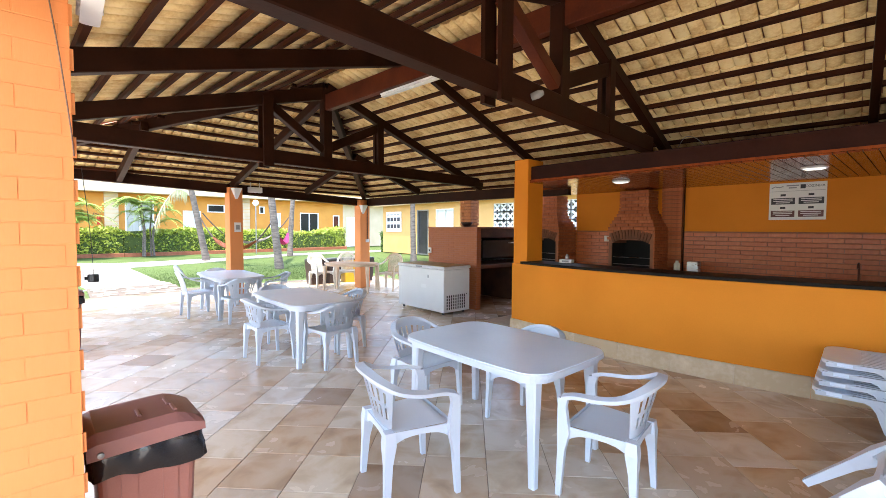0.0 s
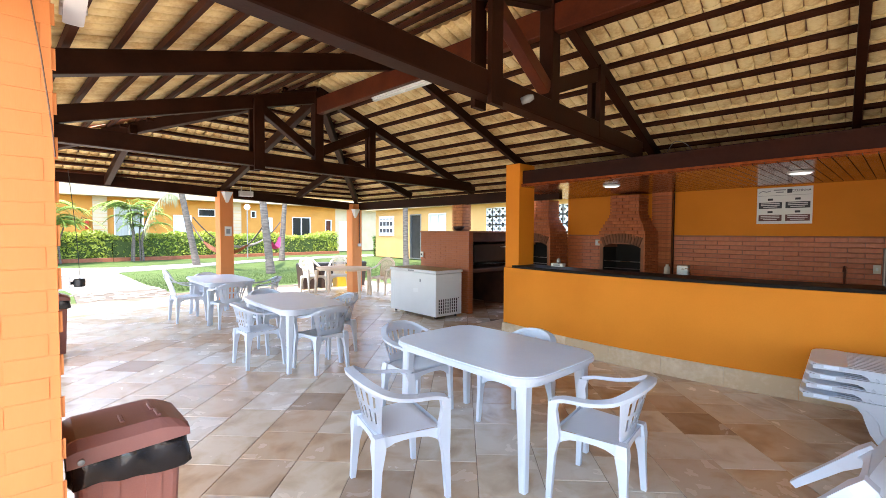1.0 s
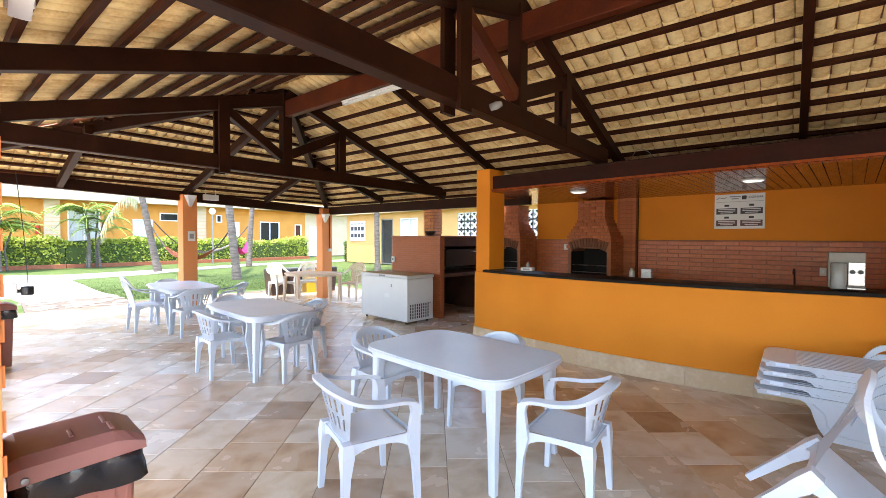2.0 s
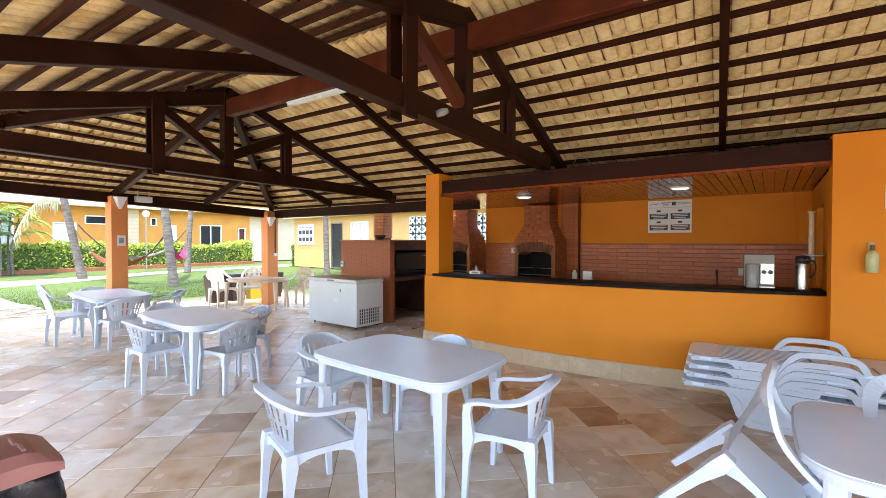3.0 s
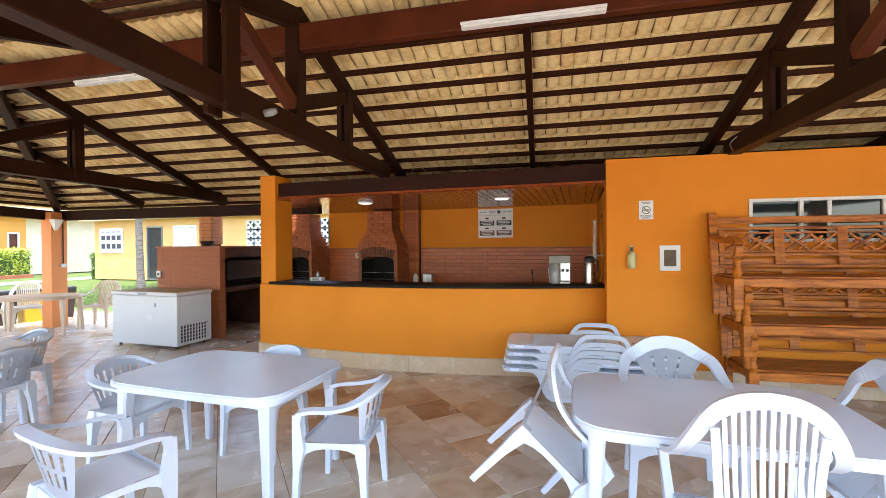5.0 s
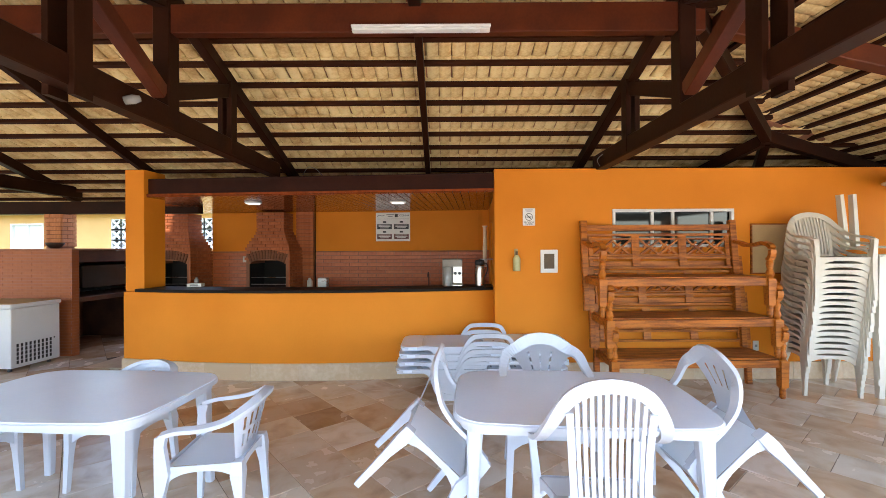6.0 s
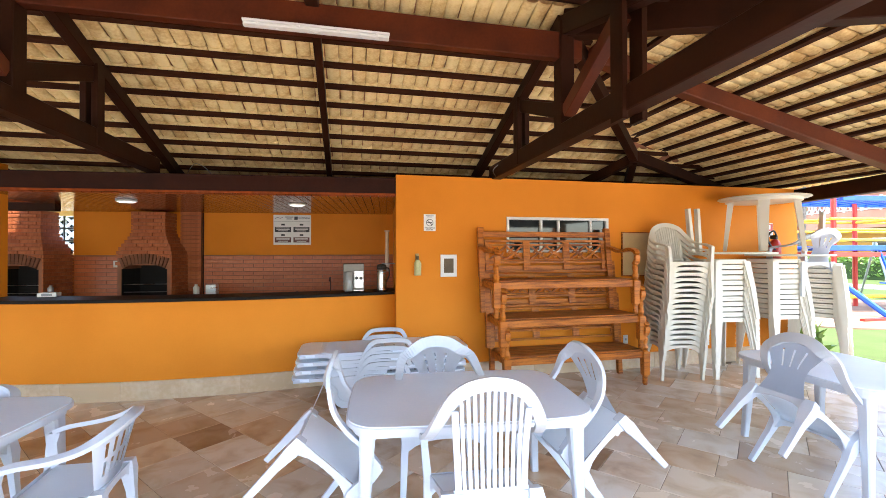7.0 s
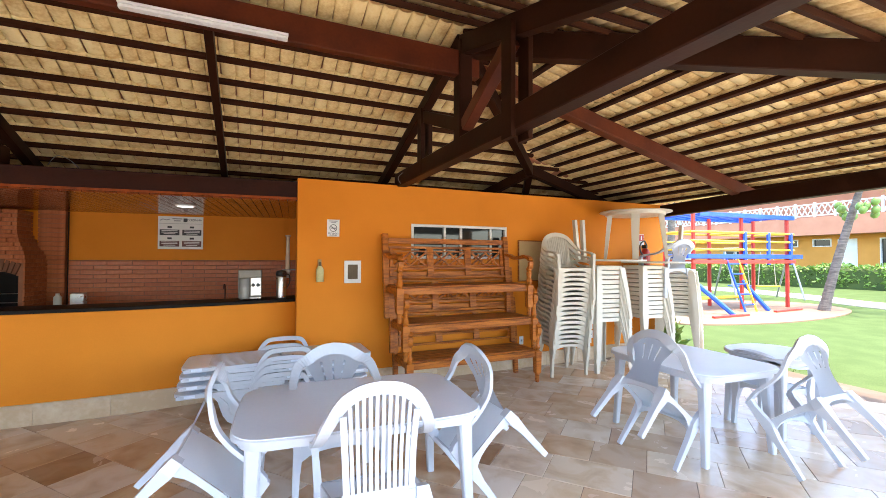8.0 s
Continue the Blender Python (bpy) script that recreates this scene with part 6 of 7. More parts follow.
for x in (0.48, -3.28, -3.2):
    s2 = thing("wall_switch", (x, BACK_Y - 0.028, 1.15 if x > 0 else 1.42), 0, "cream switch plate on the brick backsplash", "switch", "kitchen switches")
    part("plate", blk((-0.036, -0.006, -0.055), (0.036, 0, 0.055), 0.003), IVORY, s2)
    part("rocker", blk((-0.012, -0.010, -0.02), (0.012, -0.0062, 0.02)), ENAMEL, s2)
# the next post along the open side, with a hanging lamp holder beside it
post(-6.33, 0.288, 0.42, 2.32, "orange painted brick post of the pavilion")
hl = thing("lamp_holder", (-6.12, 0.53, 0.95), 0, "white box with a black lamp head on a hanging cord", "lamp")
part("case", blk((-0.06, 0.0, -0.08), (0.06, 0.135, 0.09), 0.008), ENAMEL, hl)
part("neck", tube(B(), [(0, 0.13, 0.0), (0, 0.17, 0.0)], 0.022, 8), BLACK, hl)
part("head", lathe(B(), [(0, 0), (0.055, 0), (0.06, 0.02), (0.06, 0.09), (0.05, 0.10), (0, 0.10)], 14), BLACK, hl, at=pose(0, 0.22, -0.05))
part("cord", tube(B(), bez([(0, 0.225, 0.05), (0.02, 0.20, 0.6), (0.02, 0.14, 1.36)], 6), 0.004, 5), BLACK, hl)


# ---- outside: paving, lawn, plants ----
def flat_poly(name, pts, z, material, label, category, kind="structure"):
    bm = B()
    f = bm.faces.new([bm.verts.new((x, y, z - 0.04)) for x, y in pts])
    bm.normal_update()
    if f.normal.z < 0:
        f.normal_flip()
    ex = bmesh.ops.extrude_face_region(bm, geom=[f])
    for v in ex["geom"]:
        if isinstance(v, bmesh.types.BMVert):
            v.co.z = z
    bmesh.ops.recalc_face_normals(bm, faces=bm.faces[:])
    return solid(name, bm, material, label, category, kind=kind)


def smooth_loop(pts, n=6):
    P = [Vector((*p, 0)) for p in pts]
    out = []
    m = len(P)
    for i in range(m):
        a, b, c, d = P[i - 1], P[i], P[(i + 1) % m], P[(i + 2) % m]
        for k in range(n):
            t = k / n
            q = 0.5 * (2 * b + (c - a) * t + (2 * a - 5 * b + 4 * c - d) * t * t + (3 * b - a - 3 * c + d) * t ** 3)
            out.append((q.x, q.y))
    return out


flat_poly("pavement_forecourt", [(-40, -30), (40, -30), (40, -3.2), (9.2, -3.2), (9.2, 3.4), (8.0, 3.4), (8.0, -3.2), (-11.6, -3.2), (-40, -3.2)], -0.02, PATH_STONE, "pale sunlit paving beyond the pavilion", "paving")
flat_poly("pavement_side", [(8.004, 3.404), (9.2, 3.404), (10.5, 3.9), (16, 4.6), (26, 6.0), (40, 8.5), (40, -3.19), (9.204, -3.19), (9.204, 3.3)], -0.025, PATH_STONE, "pale sunlit paving beside the lawn", "paving")
flat_poly("path_left", smooth_loop([(-13.5, 0.95), (-13.45, 2.70), (-15.0, 2.6), (-18, 2.5), (-20.4, 2.5), (-21.0, 3.6), (-21.5, 5.1), (-22.4, 6.5), (-23.6, 9), (-24.6, 12), (-25.3, 20), (-26.8, 20), (-26.2, 12), (-25.2, 9), (-24.3, 7), (-24.1, 5.7), (-23.6, 3.8), (-23.4, 2.4), (-24.2, 0.9), (-24.6, -4), (-21, -1.6), (-17, 0.3), (-14, 0.9)]), -0.03, PATH_STONE, "pale winding garden path across the lawn", "path")
flat_poly("path_right", smooth_loop([(20.3, 4.9), (19.9, 8.9), (21.4, 12.4), (22.3, 15.4), (22.1, 18), (20.5, 25), (23.0, 25), (24.6, 19.6), (24.9, 17.0), (23.8, 13.2), (22.4, 10.1), (22.6, 5.2)]), -0.03, PATH_STONE, "pale garden path curving behind the playground", "path")
flat_poly("sand_pit", smooth_loop([(10.4, 8.9), (12.4, 8.1), (15, 8.15), (17.6, 8.8), (19.0, 9.8), (19.3, 11.6), (17, 13.0), (13, 13.6), (9.8, 12.0)]), -0.028, SAND, "pale pink sand under the playground", "sand")
flat_poly("stone_edge", [(-13.7, 0.9), (-11.62, 0.9), (-11.62, 7.9), (-12.0, 7.9), (-12.15, 2.8), (-13.55, 2.75)], -0.016, EDGE_BED, "rough brown stone edging beside the tiled floor", "edging")
eb = B()
rs = random.Random(11)
for i in range(70):
    x, y = (rs.uniform(-13.5, -11.75), rs.uniform(1.0, 2.68)) if i < 58 else (rs.uniform(-11.9, -11.75), rs.uniform(2.9, 7.8))
    w, d = rs.uniform(0.14, 0.3), rs.uniform(0.12, 0.28)
    box(eb, (x - w / 2, y - d / 2, -0.02), (x + w / 2, y + d / 2, -0.012 + rs.uniform(0.002, 0.012)), 0.0, None)
tagged(solid("edging_stones", eb, EDGE_STONE, "flat irregular stones set in the edging", "stones"), kind="stuff")


def leaf_cloud(bm, n, inside, size, rs, up=0.5):
    """Small folded leaves scattered where inside() puts them."""
    for _ in range(n):
        p = Vector(inside())
        d = Vector((rs.gauss(0, 1), rs.gauss(0, 1), rs.gauss(up, 0.7))).normalized()
        s = d.orthogonal().normalized()
        s.rotate(Matrix.Rotation(rs.uniform(0, 6.3), 3, d))
        l = size * rs.uniform(0.7, 1.3)
        nrm = d.cross(s)
        a, b, c, e = p, p + d * l * 0.5 + s * l * 0.28 + nrm * l * 0.06, p + d * l, p + d * l * 0.5 - s * l * 0.28 + nrm * l * 0.06
        v = [bm.verts.new(q) for q in (a, b, c, e)]
        bm.faces.new((v[0], v[1], v[2]))
        bm.faces.new((v[0], v[2], v[3]))


def hedge(name, pts, width, height, n, seed, label, size=0.14, leaf=None):
    rs = random.Random(seed)
    core = B()
    for (ax, ay), (bx, by) in zip(pts, pts[1:]):
        d = Vector((bx - ax, by - ay, 0))
        s = Vector((-d.y, d.x, 0)).normalized() * (width * 0.40)
        k = 12
        rows = []
        for i in range(k + 1):
            c = Vector((ax, ay, 0)) + d * i / k
            h = height * rs.uniform(0.80, 0.90)
            rows.append([c - s + Vector((0, 0, -0.05)), c + s + Vector((0, 0, -0.05)), c + s * 1.02 + Vector((0, 0, h * 0.8)), c + s * 0.6 + Vector((0, 0, h)), c - s * 0.6 + Vector((0, 0, h)), c - s * 1.02 + Vector((0, 0, h * 0.8))])
        loft(core, rows)
    t = thing(name, (0, 0, 0), 0, label, "hedge")
    part("twig_mass", core, HEDGE_CORE, t)
    bm = B()
    segs = list(zip(pts, pts[1:]))
    lens = [math.hypot(b[0] - a[0], b[1] - a[1]) for a, b in segs]

    def place():
        (a, b) = rs.choices(segs, lens)[0]
        f = rs.random()
        x, y = a[0] + (b[0] - a[0]) * f, a[1] + (b[1] - a[1]) * f
        l = math.hypot(b[0] - a[0], b[1] - a[1])
        nx, ny = -(b[1] - a[1]) / l, (b[0] - a[0]) / l
        bump = 0.85 + 0.25 * noise.noise(Vector((x * 0.7, y * 0.7, seed)))
        if rs.random() < 0.4:
            o, z = rs.uniform(-0.5, 0.5) * width, height * bump * rs.uniform(0.88, 1.06)
        else:
            o, z = rs.choice((-1, 1)) * width * 0.5 * rs.uniform(0.8, 1.08) * bump, height * rs.uniform(0.02, 0.98) * bump
        return (x + nx * o, y + ny * o, z)
    leaf_cloud(bm, n, place, size, rs)
    ob = part("foliage", bm, leaf or LEAF, t)
    tagged(ob, kind="stuff")


HEDGE_CORE = mat("hedge_twigs", (0.035, 0.065, 0.014), (0.07, 0.10, 0.022), 0.9, 3, 30, 0.4)
hedge("hedge", [(-29.6, -8), (-29.6, 3), (-30.2, 10), (-31, 17.5)], 1.3, 1.62, 26000, 1, "dense clipped green hedge in front of the guest building", 0.17, LEAF_BRIGHT)
for (ax, ay), (bx_, by) in (((-28.75, -8), (-28.75, 3)), ((-28.75, 3.02), (-29.35, 10)), ((-29.35, 10.02), (-30.15, 17.5))):
    solid("planter_edge", beam(B(), (ax, ay, 0.03), (bx_, by, 0.03), 0.16, 0.24), BRICK_REST, "low terracotta edging wall in front of the hedge", "edging", kind="structure")
hedge("hedge", [(31.5, 4), (31.8, 14), (29, 26), (24, 40)], 1.3, 1.35, 9000, 2, "dense clipped green hedge behind the playground", 0.22)
hedge("shrub", [(-24.9, 17.6), (-24.2, 17.8)], 0.8, 1.5, 900, 3, "dark leafy shrub at the corner of the yellow building", 0.16)


def palm(x, y, height, lean, r, seed, label, fronds=16, nuts=0, least=-0.15):
    rs = random.Random(seed)
    t = thing("palm_tree", (x, y, -0.05), 0, label, "palm", "coconut palms")
    pts, rad = [], []
    for i in range(28):
        f = i / 27
        pts.append((lean[0] * f + 0.08 * math.sin(3 * f + seed), lean[1] * f + 0.08 * math.cos(2.4 * f + seed), height * f))
        rad.append(r * (1.25 - 0.5 * f + 0.35 * max(0, 0.08 - f) * 8 + (0.03 if i % 2 else -0.03)))
    part("trunk", tube(B(), pts, rad, 12), BARK, t, "ringed grey leaning trunk")
    top = Vector(pts[-1])
    for k in range(fronds):
        a = 2.4 * k + rs.uniform(-0.3, 0.3)
        up = rs.uniform(least, 1.0)
        L = rs.uniform(2.3, 3.1)
        d = Vector((math.cos(a), math.sin(a), 0))
        rib = [top + d * (L * f) + Vector((0, 0, up * L * f * 0.8 - 1.25 * L * f * f * (0.55 + 0.2 * (1 - up)))) for f in [i / 11 for i in range(12)]]
        bm = B()
        tube(bm, rib, [0.03 - 0.022 * i / 11 for i in range(12)], 4)
        side = Vector((-d.y, d.x, 0))
        for i in range(1, 34):
            f = i / 34
            j = min(10, int(f * 11))
            p = rib[j].lerp(rib[j + 1], f * 11 - j)
            ll = 0.62 * math.sin(math.pi * (0.12 + 0.86 * f)) + 0.08
            for s in (-1, 1):
                q = p + (side * s * 0.8 + d * 0.45 + Vector((0, 0, -0.5 - rs.uniform(0, 0.35)))).normalized() * ll
                w = d * 0.022
                v = [bm.verts.new(e) for e in (p - w, p + w, q)]
                bm.faces.new(v)
        part("frond", bm, PALM_LEAF, t)
    for k in range(nuts):
        a = 1.12 + math.pi * (k % 2) + 0.5 * math.sin(2.2 * k)
        part("coconut", lathe(B(), [(0, -0.14), (0.08, -0.10), (0.112, 0.0), (0.09, 0.09), (0, 0.14)], 10), GREEN_FRUIT, t, smooth=True, at=pose(top.x - 0.2 + (0.42 + 0.06 * (k % 4)) * math.cos(a), top.y + 0.1 + (0.42 + 0.06 * (k % 4)) * math.sin(a), top.z - 1.22 + 0.13 * (k // 2 % 4), 15, 10, 0))
    return t


palm(-22.9, 5.72, 7.5, (0.2, -1.15), 0.125, 1, "leaning coconut palm with a grey ringed trunk on the lawn")
palm(-16.6, 7.02, 7.5, (0.1, -0.6), 0.125, 2, "coconut palm with a grey ringed trunk near the pavilion")
palm(-24.0, 10.5, 7.0, (-0.2, 0.5), 0.125, 3, "upright coconut palm by the garden path")
palm(-16.0, 13.5, 7.0, (0.1, -0.4), 0.115, 4, "slim coconut palm before the yellow building", 14)
palm(17.48, 9.38, 4.3, (1.04, -0.50), 0.118, 5, "leaning coconut palm carrying green coconuts by the sand", 12, 14, 0.75)
palm(22.5, 20.0, 6.5, (0.2, 0.2), 0.2, 6, "upright palm trunk behind the playground", 12)


def dry_frond(x, y, z, dx, dy, dz):
    """A drooping dry frond hanging beside a trunk."""
    rs = random.Random(8)
    rib = bez([(0, 0, 0), (dx * 0.35, dy * 0.35, 0.12), (dx * 0.75, dy * 0.75, dz * 0.42), (dx, dy, dz)], 4)
    t = thing("palm_frond", (x, y, z), 0, "pale drooping palm frond hanging from a leaning palm", "palm frond")
    part("rib", tube(B(), rib, 0.02, 5), ROPE, t)
    bm = B()
    for i in range(1, 44):
        f = i / 44 * (len(rib) - 1)
        j = min(len(rib) - 2, int(f))
        p = rib[j].lerp(rib[j + 1], f - j)
        for s in (-1, 1):
            q = p + Vector((s * 0.12 + rs.uniform(-0.05, 0.05), rs.uniform(-0.08, 0.10), -0.45 - rs.uniform(0, 0.25)))
            w = (rib[j + 1] - rib[j]).normalized() * 0.02
            bm.faces.new([bm.verts.new(e) for e in (p - w, p + w, q)])
    tagged(part("foliage", bm, DRY_LEAF, t), kind="stuff")


DRY_LEAF = mat("dry_palm_leaflet", (0.40, 0.40, 0.24), (0.28, 0.30, 0.15), 0.6, 3, 30, 0.0, island=0.3)


def areca(x, y, seed):
    rs = random.Random(seed)
    t = thing("areca_palm", (x, y, -0.05), 0, "bushy low palm with several thin stems and drooping leaves", "palm", "low palms")
    for k in range(7):
        a = rs.uniform(0, 6.3)
        top = Vector((0.45 * math.cos(a), 0.45 * math.sin(a), rs.uniform(1.7, 3.0)))
        part("stem", tube(B(), [(0.3 * math.cos(a), 0.3 * math.sin(a), 0), top * 0.5 + Vector((0, 0, 0.1)), top], [0.05, 0.04, 0.035], 7), BARK, t)
        for j in range(7):
            b = rs.uniform(0, 6.3)
            d = Vector((math.cos(b), math.sin(b), 0))
            L = rs.uniform(1.1, 1.8)
            rib = [top + d * L * f + Vector((0, 0, 1.1 * L * f - 1.2 * L * f * f)) for f in [i / 7 for i in range(8)]]
            bm = B()
            tube(bm, rib, 0.012, 4)
            side = Vector((-d.y, d.x, 0))
            for i in range(1, 18):
                f = i / 18
                m = min(6, int(f * 7))
                p = rib[m].lerp(rib[m + 1], f * 7 - m)
                for s in (-1, 1):
                    q = p + (side * s + d * 0.6 + Vector((0, 0, -0.25))).normalized() * (0.55 * math.sin(math.pi * (0.15 + 0.8 * f)))
                    v = [bm.verts.new(e) for e in (p - d * 0.045, p + d * 0.045, q)]
                    bm.faces.new(v)
            part("frond", bm, PALM_LEAF, t)


dry_frond(-22.8, 5.0, 3.25, -0.1, -1.35, -1.6)
areca(-28.3, 4.05, 3)
areca(-27.8, 0.55, 4)


CLOTH_C = mat("pale_hammock_cloth", (0.5, 0.46, 0.42), (0.06, 0.05, 0.05), 0.8, 30, 60, 0.1, stretch=(0.2, 8, 1))
HAMMOCK_ROPE = mat("dark_hammock_cords", (0.05, 0.035, 0.03), (0.09, 0.06, 0.05), 0.8, 30, 90, 0.1)


def hammock(a, b, sag, m, seed, label):
    a, b = Vector(a), Vector(b)
    mid = (a + b) / 2
    t = thing("hammock", mid, 0, label, "hammock", "hammocks between the palms")
    pts = []
    for i in range(21):
        f = i / 20
        pts.append(a.lerp(b, f) - mid + Vector((0, 0, -sag * 4 * f * (1 - f))))
    for s in (0, 1):
        seg = pts[:5] if s == 0 else pts[-5:]
        part("rope", tube(B(), seg, 0.03, 5), HAMMOCK_ROPE, t)
    side = (b - a).cross(Vector((0, 0, 1))).normalized()
    bm = B()
    rows = []
    for i in range(4, 17):
        w = 0.05 + (0.12 if m is CLOTH_B else 0.22) * math.sin(math.pi * (i - 4) / 12)
        rows.append([pts[i] + side * w * c + Vector((0, 0, 0.45 * w * c * c)) for c in (-1, -0.5, 0, 0.5, 1)])
    loft(bm, rows, closed=False)
    bmesh.ops.solidify(bm, geom=bm.faces[:], thickness=0.02)
    part("cloth", bm, m, t)


hammock((-22.75, 5.5, 2.1), (-16.75, 6.85, 1.95), 1.45, CLOTH_A, 1, "striped orange and black cloth hammock slung between palms")
hammock((-22.7, 5.6, 2.3), (-23.95, 10.35, 2.2), 1.5, CLOTH_C, 2, "pale striped cloth hammock slung between palms")
hammock((-23.9, 10.4, 2.2), (-16.75, 6.95, 1.95), 1.3, CLOTH_B, 3, "pink cloth hammock hanging by a palm")
lp = thing("garden_lamp", (-27.3, 9.6, -0.05), 0, "slim garden lamp post with a pale globe", "lamp")
part("pole", tube(B(), [(0, 0, 0), (0, 0, 3.0)], 0.035, 8), GREY_METAL, lp)
part("globe", lathe(B(), [(0, 3.0), (0.12, 3.05), (0.2, 3.2), (0.12, 3.36), (0, 3.4)], 14), ENAMEL, lp, smooth=True)


# ---- buildings ----
def wall_openings(parent, axis, at, lo, hi, z0, z1, holes, thick, material, name="wall"):
    """A wall along one axis at a fixed place, cut by holes (a, b, za, zb), all pieces butted."""
    cuts = sorted({lo, hi, *[h[0] for h in holes], *[h[1] for h in holes]})
    for a, b in zip(cuts, cuts[1:]):
        hs = sorted([h for h in holes if h[0] < b - 1e-6 and h[1] > a + 1e-6], key=lambda h: h[2])
        z = z0
        spans = []
        for h in hs:
            if h[2] > z + 1e-6:
                spans.append((z, h[2]))
            z = h[3]
        if z < z1:
            spans.append((z, z1))
        for s, e in spans:
            p, q = ((at, a, s), (at + thick, b, e)) if axis == "y" else ((a, at, s), (b, at + thick, e))
            lo3, hi3 = [min(i) for i in zip(p, q)], [max(i) for i in zip(p, q)]
            part(name, blk(lo3, hi3), material, parent)


def opening(parent, axis, at, sign, a, b, z0, z1, fill, frame=None, name="window", louvres=0):
    """A framed window or door set into a wall that faces sign along the other axis."""
    def bx(u0, u1, d0, d1, s, e):
        d0, d1 = at + sign * d0, at + sign * d1
        p, q = ((d0, u0, s), (d1, u1, e)) if axis == "y" else ((u0, d0, s), (u1, d1, e))
        return blk([min(i) for i in zip(p, q)], [max(i) for i in zip(p, q)])
    w = part(name, bx(a + 0.06, b - 0.06, -0.12, -0.09, z0 + 0.06, z1 - 0.06), fill, parent)
    frame = frame or WHITE
    for u0, u1, s, e in ((a, a + 0.07, z0, z1), (b - 0.07, b, z0, z1), (a + 0.07, b - 0.07, z1 - 0.07, z1), (a + 0.07, b - 0.07, z0, z0 + 0.06)):
        part("frame", bx(u0, u1, -0.13, 0.03, s, e), frame, w)
    if b - a > 1.2 and not louvres:
        m = (a + b) / 2
        part("mullion", bx(m - 0.035, m + 0.035, -0.088, 0.0, z0 + 0.06, z1 - 0.07), frame, w)
    for i in range(louvres):
        s = z0 + 0.1 + (z1 - z0 - 0.2) * i / louvres
        part("louvre", bx(a + 0.075, b - 0.075, -0.088, -0.05, s, s + (z1 - z0 - 0.2) / louvres * 0.6), frame, w)
    return w


# guest building across the lawn
gb = thing("guest_building", (0, 0, 0), 0, "long orange and cream two-storey guest building with dark windows", "building")
FX = -33.0
H1 = [(3.46, 5.0, 0.2, 3.3), (6.65, 7.75, 0.0, 2.75), (8.15, 9.3, 2.68, 3.23), (11.7, 12.1, 2.68, 3.23), (12.5, 13.33, 0.0, 2.75), (14.9, 16.5, 0.9, 2.85), (17.8, 18.4, 0.0, 2.7), (-3.5, -1.5, 0.3, 2.6), (-8, -6.6, 0, 2.6)]
YELLOW_ORANGE = mat("bright_orange_facade", (0.66, 0.30, 0.05), (0.56, 0.24, 0.035), 0.7, 1.0, 60, 0.1)
wall_openings(gb, "y", FX - 0.25, -14, 18.75, 0, 3.75, H1, 0.25, YELLOW_ORANGE)
wall_openings(gb, "y", FX - 0.25, 18.752, 26, 0, 3.75, [(19.1, 20.05, 0.0, 2.6)], 0.25, CREAM)
part("fascia", blk((FX - 0.3, -14, 3.752), (FX + 0.9, 26.2, 5.0)), CREAM, gb, "cream balcony fascia")
part("upper_wall", blk((FX - 1.6, -14, 5.002), (FX - 1.3, 26.2, 7.6)), YELLOW_ORANGE, gb)
part("roof", loft(B(), [[(FX + 0.6, y, 7.6), (FX - 5, y, 10.0), (FX - 11, y, 7.6)] for y in (-15, 26.6)]), TERRACOTTA, gb, "clay tile roof")
part("end_wall", blk((FX - 9, 25.75, 0), (FX - 0.252, 26, 7.6)), CREAM, gb)
for i, (a, b, c, d) in enumerate(H1):
    if c < 0.1:
        opening(gb, "y", FX, 1, a, b, c, d, WHITE if i in (1, 4) else RED_WOOD, WHITE, "door", 14 if i in (1, 4) else 0)
    else:
        opening(gb, "y", FX, 1, a, b, c, d, GLASS_DARK if d - c < 2.2 else CURTAIN, WHITE)
opening(gb, "y", FX, 1, 19.1, 20.05, 0.0, 2.6, ENAMEL, WHITE, "door")
for y in (2.77, 10.6, -0.5, -5):
    part("pilaster", blk((FX + 0.002, y - 0.35, 0), (FX + 0.25, y + 0.35, 3.75)), CREAM, gb, "cream pilaster with grooved render")
    for k in range(14):
        part("groove", blk((FX + 0.2502, y - 0.35, 0.2 + 0.25 * k), (FX + 0.258, y + 0.35, 0.225 + 0.25 * k)), YELLOW, gb)
# Black slab in place of the shade inside the rooms.
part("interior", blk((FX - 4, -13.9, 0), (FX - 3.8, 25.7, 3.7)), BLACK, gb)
fe = thing("fire_extinguisher", (FX + 0.12, 2.15, 1.75), 0, "red fire extinguisher on the orange facade", "extinguisher")
part("cylinder", lathe(B(), [(0, 0), (0.09, 0), (0.09, 0.5), (0.03, 0.6), (0, 0.6)], 12), PLAY_RED, fe)
part("hose", tube(B(), [(0, 0, 0.6), (0.02, -0.22, 0.72), (0.02, -0.3, 0.5)], 0.02, 5), BLACK, fe)

# yellow building behind the kitchen
yb = thing("yellow_building", (0, 0, 0), 0, "single-storey yellow building with doors and pierced blocks", "building")
FY = 17.0
H2 = [(-20.3, -19.2, 0.0, 2.75), (-18.5, -17.0, 0.9, 2.75), (-14.0, -12.7, 1.6, 2.9), (-10.4, -9.1, 1.6, 2.9)]
wall_openings(yb, "x", FY, -24.1, 8, 0, 3.1, H2, 0.25, YELLOW)
part("fascia", blk((-24.6, FY - 0.5, 3.102), (8, FY + 0.5, 3.6)), CREAM, yb, "cream flat roof edge")
part("side_wall", blk((-24.1, FY + 0.25, 0), (-23.85, FY + 7, 3.1)), CREAM, yb)
part("interior", blk((-23.8, FY + 0.8, 0), (8, FY + 0.9, 1.45)), CREAM, yb)
